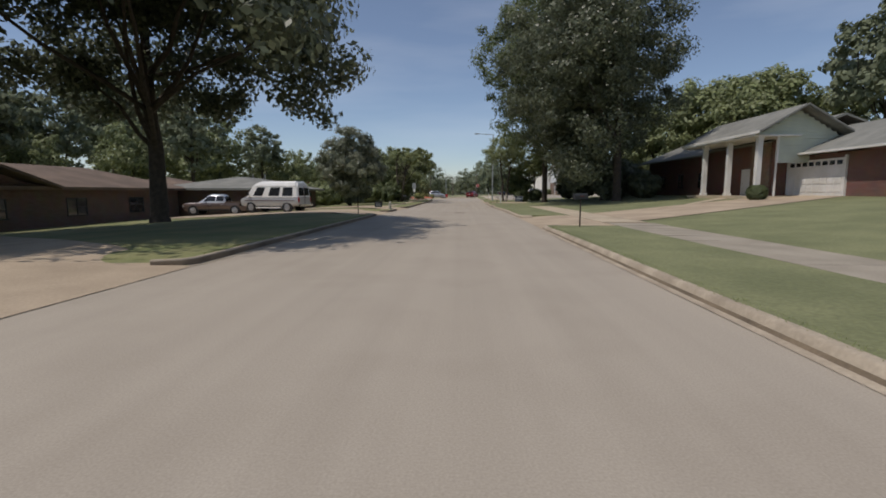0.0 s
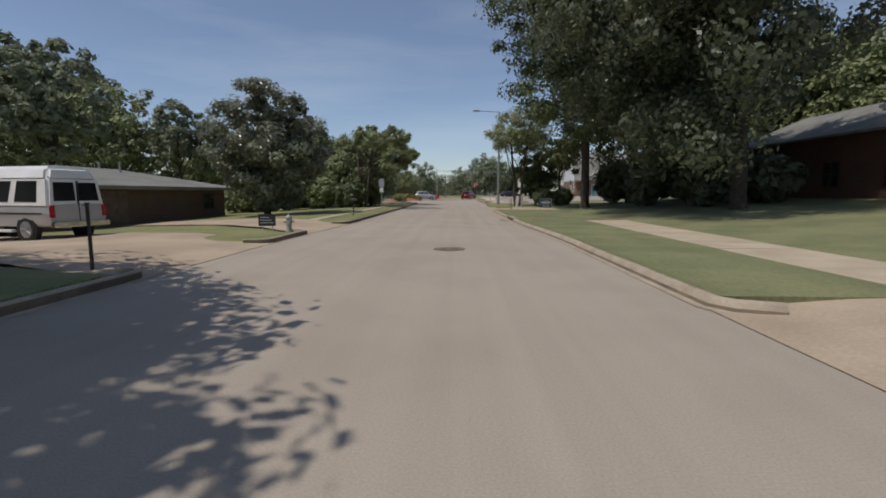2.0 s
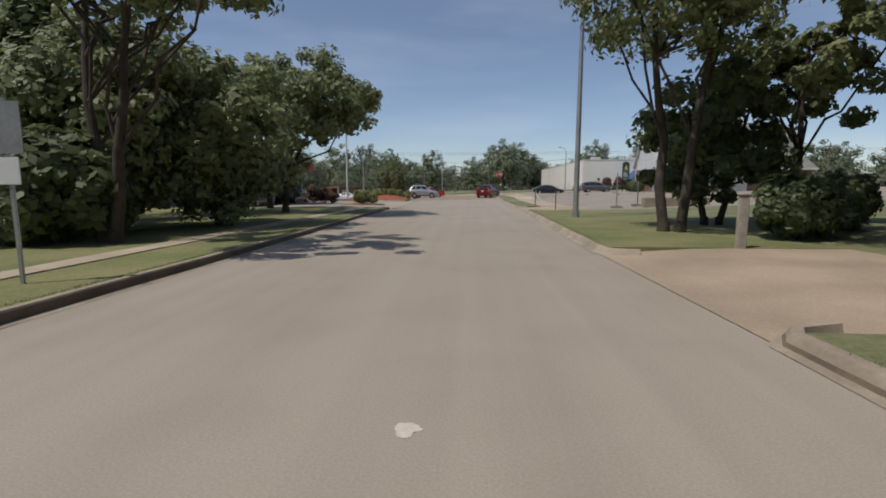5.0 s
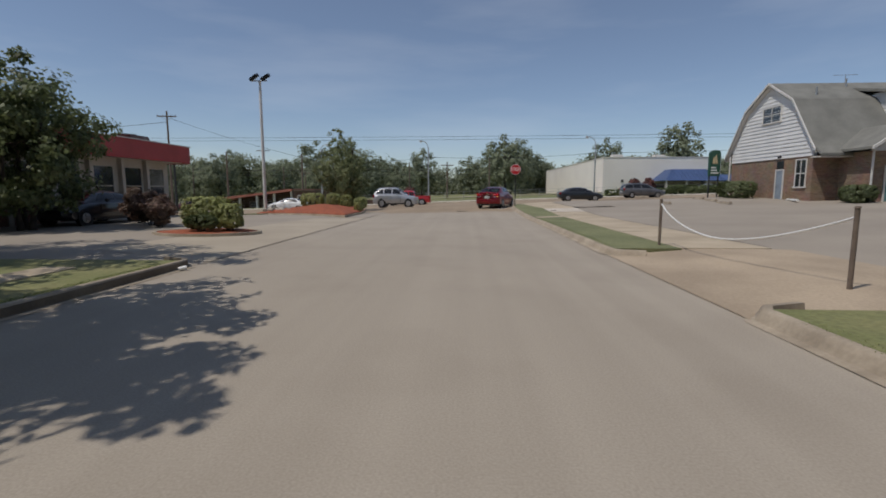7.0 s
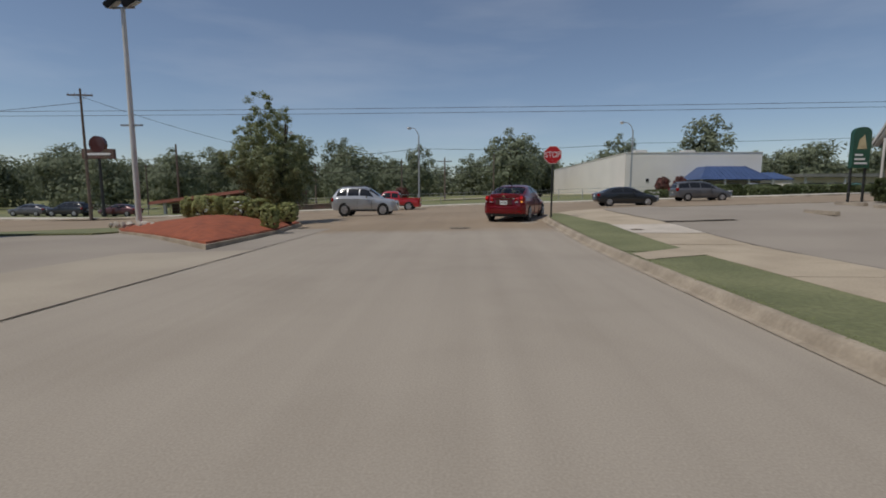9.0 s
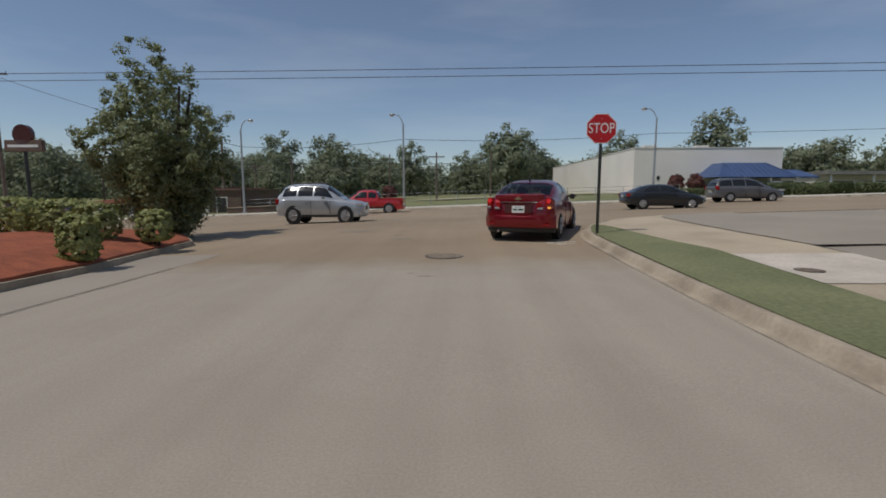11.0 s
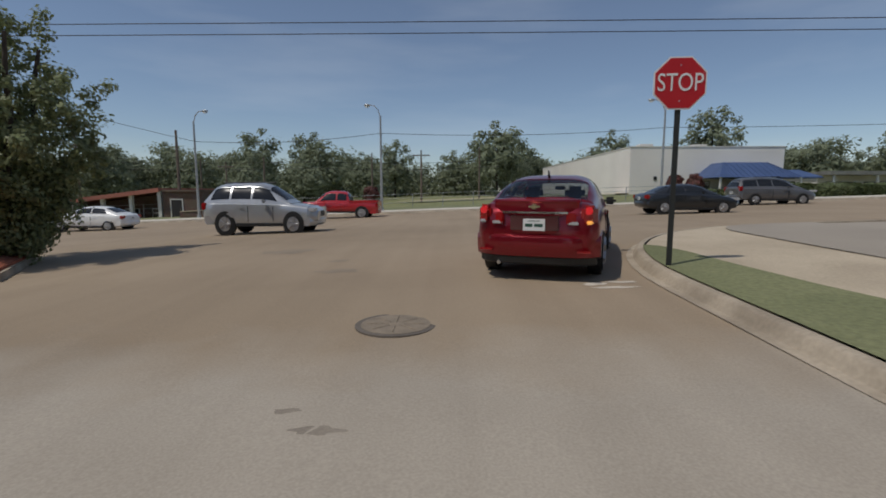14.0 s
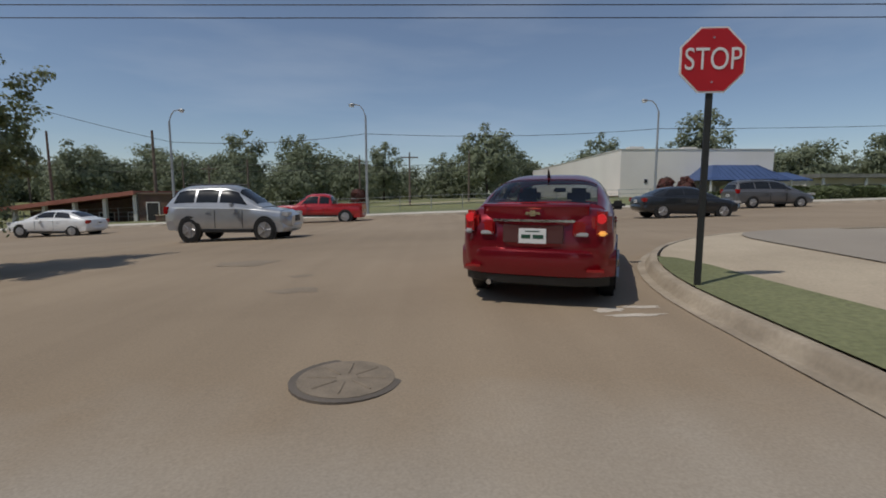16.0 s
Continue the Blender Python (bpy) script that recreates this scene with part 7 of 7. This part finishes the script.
# gate posts with chain and low wall
for x, y in ((9.2, 86.4), (10.9, 87.6)):
    t = thing("gate_post", "weathered tall gate post on a concrete footing", "post", at_land(x, y), "gate posts")
    part("post", tube((0, 0, -0.2), (0, 0, 2.2), 0.042, 0.036, 9), STEEL, t)
    part("footing", box(-0.34, 0.34, -0.22, 0.22, -0.3, 0.14, 0.03), KERB, t)
wire([(9.2, 86.4, land_z(9.2, 86.4) + 2.0), (10.9, 87.6, land_z(10.9, 87.6) + 1.5), (15, 86.5, land_z(15, 86.5) + 0.6)], 0.25, 0.02, "rusty chain slung from a gate post")
t = thing("low_wall", "low crumbling concrete wall in dry weeds", "wall", at_land(12.6, 86.2, 4))
part("wall", box(-1.9, 2.2, -0.2, 0.2, -0.3, 0.5, 0.03), KERB, t)
# posts by the second drive
t = thing("marker_post", "short pale wooden marker post by the drive", "post", at_land(6.0, 66.6))
part("post", box(-0.09, 0.09, -0.09, 0.09, -0.3, 1.15, 0.02), mat("pale_wood", (0.42, 0.38, 0.31), 0.9, scale=6), t)
part("cap", box(-0.1, 0.1, -0.1, 0.1, 1.15, 1.2, 0.01), WOOD_POLE, t)
# board and lines are coloured darker for the tree's shade over them
t = thing("yard_sign", "dark blue yard board with dull lines, darkened for shade, in a thin grey frame", "yard sign", at_land(6.9, 59.4, -8))
b = part("board", box(-0.42, 0.42, -0.012, 0.012, 0.2, 0.86, 0.004), mat("shaded_blue_board", (0.03, 0.035, 0.07), 0.6), t)
for x0, x1, z0, z1 in ((-0.34, 0.34, 0.52, 0.68), (-0.25, 0.25, 0.38, 0.42), (-0.28, 0.28, 0.28, 0.32), (-0.2, 0.2, 0.76, 0.80)):
    part("bar", box(x0, x1, -0.016, -0.012, z0, z1), STEEL, b)
for x in (-0.44, 0.44):
    part("stake", box(x - 0.011, x + 0.011, -0.011, 0.011, -0.25, 0.88), STEEL, t)
part("top_rail", box(-0.451, 0.451, -0.011, 0.011, 0.88, 0.902), STEEL, t)
t = thing("marker_post", "thin dark steel stake in the verge", "post", at_land(4.4, 60.7), "verge posts")
part("post", tube((0, 0, -0.3), (0, 0, 0.85), 0.02, seg=8), DARKSTEEL, t)
part("cap", tube((0, 0, 0.85), (0, 0, 0.88), 0.03, seg=8), DARKSTEEL, t)

# posts beside the lot entrance
t = thing("marker_post", "short white weathered post in the verge", "post", at_land(4.7, 59.9), "verge posts")
part("post", box(-0.06, 0.06, -0.06, 0.06, -0.3, 1.0, 0.015), WHITE, t)
part("cap", box(-0.075, 0.075, -0.075, 0.075, 1.0, 1.04, 0.01), WHITE, t)
t = thing("marker_post", "thin dark steel stake in the verge", "post", at_land(4.15, 59.7), "verge posts")
part("post", tube((0, 0, -0.3), (0, 0, 0.85), 0.02, seg=8), DARKSTEEL, t)
part("cap", tube((0, 0, 0.85), (0, 0, 0.88), 0.03, seg=8), DARKSTEEL, t)

# storm drain inlet
t = thing("storm_drain", "dark open storm drain inlet in the kerb", "drain", pose(pinch(KR, 48.6), 48.6, 0))
# solid block; its near-black colour is the shade inside the inlet
part("inlet_shade", box(-0.012, 0.1, -1.5, 1.3, 0.0, 0.118), DARK, t)
bm = sheet([-0.36, -0.2, -0.02], steps(-1.6, 1.4, 0.2), lambda x, y: 0.016 + 0.008 * noise.noise(Vector((x * 4, y * 4, 0))))
for v in bm.verts:
    v.co.x *= max(0.1, 1 - ((v.co.y + 0.1) / 1.55) ** 2) * (1 + 0.35 * noise.noise(Vector((v.co.y * 2.2, 3.0, 0))))
part("apron", bm, KERB, t, "stained gutter apron")
part("cover", box(-0.016, 0.3, -1.6, 1.4, 0.12, 0.168, 0.015), KERB, t, "concrete slab cover")

t = thing("paper_cup", "crushed white paper cup lying in the gutter", "cup", pose(KL + 0.13, 87.6, road_z(KL, 87.6) + 0.05, 0, 82, 30))
part("body", tube((0, 0, -0.07), (0, 0, 0.07), 0.03, 0.042, 12), SIGN_WHITE, t)
part("rim", tube((0, 0, 0.062), (0, 0, 0.07), 0.045, 0.045, 12), SIGN_WHITE, t)

# mulched bed under the hedge at the lot
t = thing("planting_bed", "low mulched bed with a concrete edge under hedge bushes", "flower bed")
bx, by = -8.95, 94.95
ell = [(bx + 1.55 * math.cos(w) * (1 + 0.12 * math.cos(2 * w)), by + 1.2 * math.sin(w)) for w in steps(0, math.tau, 0.2)[:-1]]
bm = bmesh.new()
rings = [[bm.verts.new((bx + (x - bx) * s, by + (y - by) * s, road_z(x, y) + 0.05 + h_)) for x, y in ell] for s, h_ in ((1, 0), (0.97, 0.06), (0.5, 0.12), (0.1, 0.14))]
for r0, r1 in zip(rings, rings[1:]):
    for i in range(len(ell)):
        j = (i + 1) % len(ell)
        bm.faces.new((r0[i], r0[j], r1[j], r1[i]))
bm.faces.new(rings[-1])
bmesh.ops.recalc_face_normals(bm, faces=bm.faces)
part("mulch", bm, MULCH, t, "red bark mulch", 50)
bm = bmesh.new()
rings = [[bm.verts.new((bx + (x - bx) * s, by + (y - by) * s, road_z(x, y) + h_)) for x, y in ell] for s, h_ in ((1.07, 0), (1.06, 0.12), (0.99, 0.12), (0.98, 0.05))]
for r0, r1 in zip(rings, rings[1:]):
    for i in range(len(ell)):
        j = (i + 1) % len(ell)
        bm.faces.new((r0[i], r0[j], r1[j], r1[i]))
bmesh.ops.recalc_face_normals(bm, faces=bm.faces)
part("edging", bm, KERB, t, "pale concrete edging", 40)

# mulch island
t = thing("planting_island", "raised island of bright red mulch with stones", "flower bed")
outline = [(-6.75, 105.0), (-13.4, 110.8), (-15.6, 113.6), (-14.4, 116.2), (-9.6, 117.4), (-7.6, 114.4), (-6.8, 109.6)]
bm = bmesh.new()
cx, cy = sum(p[0] for p in outline) / 7, sum(p[1] for p in outline) / 7
dense = []
for i in range(7):
    a, b = outline[i], outline[(i + 1) % 7]
    dense += [(a[0] + (b[0] - a[0]) * k / 6, a[1] + (b[1] - a[1]) * k / 6) for k in range(6)]
rings = []
for s, hgt in ((1.0, 0.0), (0.985, 0.16), (0.8, 0.34), (0.5, 0.5), (0.2, 0.56)):
    rings.append([bm.verts.new((cx + (x - cx) * s, cy + (y - cy) * s, road_z(x, y) + 0.03 + hgt + 0.03 * noise.noise(Vector((x * 2, y * 2, s * 5))))) for x, y in dense])
for r0, r1 in zip(rings, rings[1:]):
    for i in range(len(dense)):
        j = (i + 1) % len(dense)
        bm.faces.new((r0[i], r0[j], r1[j], r1[i]))
bm.faces.new(rings[-1])
bmesh.ops.recalc_face_normals(bm, faces=bm.faces)
part("mulch", bm, MULCH, t, "red bark mulch", 50)
bm = bmesh.new()
n = len(dense)
o, m_, i_ = [], [], []
for x, y in dense:
    z = road_z(x, y)
    for lst, s, dz in ((o, 1.012, 0.0), (m_, 1.008, 0.14), (i_, 0.99, 0.14)):
        lst.append(bm.verts.new((cx + (x - cx) * s, cy + (y - cy) * s, z + dz)))
for i in range(n):
    j = (i + 1) % n
    bm.faces.new((o[i], o[j], m_[j], m_[i]))
    bm.faces.new((m_[i], m_[j], i_[j], i_[i]))
bmesh.ops.recalc_face_normals(bm, faces=bm.faces)
part("edging", bm, KERB, t, "stained concrete edging", 40)
rnd = random.Random(9)
for i in range(26):
    x, y = -12.6 + rnd.uniform(-1.4, 1.2), 111.4 + rnd.uniform(-0.9, 1.2)
    bm = bmesh.new()
    bmesh.ops.create_icosphere(bm, subdivisions=1, radius=rnd.uniform(0.07, 0.16), matrix=pose(x, y, road_z(x, y) + 0.38, rnd.uniform(0, 90), rnd.uniform(0, 90), 0) @ Matrix.Diagonal((1.2, 0.9, 0.6, 1)))
    part("stone", bm, PATCH, t)
struct("lawn_island", sheet(steps(-40, -13.6, 3), steps(109.7, 117.2, 1.5), lambda x, y: road_z(x, y) + 0.12, 0.12), GRASS, "grass strip between the lot and cross street", "grass", 60)

# shop sign on two legs
t = thing("shop_sign", "green arched shop sign board on two dark legs", "sign", at_land(20.0, 119.0))
t.scale = (0.78, 1.0, 0.96)
zs = 2.75 - land_z(20.2, 119.0)
b = part("board", prism([(-0.55, zs), (0.55, zs), (0.55, zs + 1.85)] + [(0.55 * math.cos(w), zs + 1.85 + 0.3 * math.sin(w)) for w in steps(0.3, 2.84, 0.3)] + [(-0.55, zs + 1.85)], "y", -0.12, 0.12), SIGN_GREEN, t, "dark green painted board")
part("emblem", prism([(-0.3, zs + 1.0), (0.3, zs + 1.0), (0.1, zs + 1.75), (-0.2, zs + 1.5)], "y", -0.135, -0.12), GOLD, b, "pale slanted emblem shape")
for i in range(3):
    part("bar", box(-0.4, 0.4 - 0.15 * i, -0.135, -0.12, zs + 0.2 + i * 0.22, zs + 0.3 + i * 0.22), SIGN_WHITE, b)
for x in (-0.45, 0.45):
    part("leg", box(x - 0.05, x + 0.05, -0.05, 0.05, -0.3, zs + 0.02), DARKSTEEL, t)

# parking stops in the lot
for x, y in ((16.5, 110.5), (17.0, 113.2), (17.5, 116), (13.5, 112.2)):
    t = thing("parking_stop", "low worn concrete parking stop in the lot", "parking stop", at_land(x, y, 85), "parking stops")
    part("block", prism([(-0.1, -0.03), (0.1, -0.03), (0.07, 0.12), (-0.07, 0.12)], "x", -0.95, 0.95), KERB, t)
t = thing("gutter_pipe", "loose white pipe lying beside the brick wall", "pipe", at_land(20.7, 110.4, 65))
part("pipe", tube((-1.6, 0, 0.06), (1.3, 0.1, 0.06), 0.08), WHITE, t)

# far roadside sign over the restaurant
t = thing("road_sign", "far restaurant sign with rounded top on a tall pole", "sign", pose(-41.8, 146, land_z(-41.8, 146)))
part("post", tube((0, 0, -0.4), (0, 0, 7.6), 0.18, 0.15), DARKSTEEL, t)
p1 = part("panel", box(-1.9, 1.9, -0.2, 0.2, 6.6, 7.7, 0.05), BRICK_BROWN, t, "dark sign panel")
part("emblem", tube((0, -0.22, 8.2), (0, 0.22, 8.2), 0.95, seg=20), BROWN_CAR, p1)
part("bar", box(-1.5, 1.5, -0.23, -0.2, 7.0, 7.25), SIGN_WHITE, p1)

# far guard rail and fence
t = thing("fence", "low chain link fence beyond the cross street", "fence")
for i in range(26):
    x = -48 + i * 2.8
    part("post", tube((x, 150.5, land_z(x, 150.5) - 0.2), (x, 150.5, land_z(x, 150.5) + 1.25), 0.035, seg=6), STEEL, t)
for dz in (0.45, 0.85, 1.22):
    bm = bmesh.new()
    for i in range(25):
        x = -48 + i * 2.8
        add_tube(bm, (x, 150.5, land_z(x, 150.5) + dz), (x + 2.8, 150.5, land_z(x + 2.8, 150.5) + dz), 0.02, seg=5)
    part("rail", bm, STEEL, t)
struct("road_far", quad_patch([(-2, 168), (60, 205), (60, 212), (-8, 170)], lambda x, y: ground_z(x, y) + 0.25, 12, 4), CONCRETE, "pale side road climbing beyond the bank", "road", 60)


# ---- grass blades along the verges ----
def blades(name, zones, n, label, seed):
    g = np.random.default_rng(seed)
    area = np.array([(b - a) * (d - c) for a, b, c, d in zones])
    verts = []
    for (a, b, c, d), k in zip(zones, (n * area / area.sum()).astype(int)):
        x, y = a + (b - a) * g.random(k), c + (d - c) * g.random(k)
        x = np.array([pinch(float(p), float(q)) for p, q in zip(x, y)])
        z = np.array([land_z(float(p), float(q)) for p, q in zip(x, y)])
        h = 0.012 + 0.022 * g.random(k) ** 2
        w = g.random(k) * 6.283
        dx, dy = 0.009 * np.cos(w), 0.009 * np.sin(w)
        lx, ly = g.normal(size=k) * 0.02, g.normal(size=k) * 0.02
        verts.append(np.stack((np.stack((x - dx, y - dy, z), 1), np.stack((x + dx, y + dy, z), 1), np.stack((x + lx, y + ly, z + h), 1)), 1).reshape(-1, 3))
    v = np.concatenate(verts)
    m = len(v) // 3
    me = bpy.data.meshes.new(name)
    me.vertices.add(3 * m)
    me.vertices.foreach_set("co", v.ravel())
    me.loops.add(3 * m)
    me.loops.foreach_set("vertex_index", np.arange(3 * m, dtype=np.int32))
    me.polygons.add(m)
    me.polygons.foreach_set("loop_start", np.arange(0, 3 * m, 3, dtype=np.int32))
    me.materials.append(BLADE)
    me.update(calc_edges=True)
    return tagged(new(name, me), label, "grass", "", "stuff")


BLADE = mat("grass_blades", (0.30, 0.33, 0.135), 0.8, (0.235, 0.265, 0.10), 0.45, 8, 0, per_island=0.3, trans=0.4)
blades("grass_tufts", [(KR + 0.1, KR + 0.3, a, b) for a, b in ((2, 19.2), (28.6, 59.8), (67, 84), (90.8, 103))], 26000, "ragged green grass edge along the kerb", 5)
blades("grass_tufts", [(KL - 0.3, KL - 0.1, a, b) for a, b in ((10.2, 29.4), (45.2, 87.5))], 16000, "ragged green grass edge beside the kerb", 6)
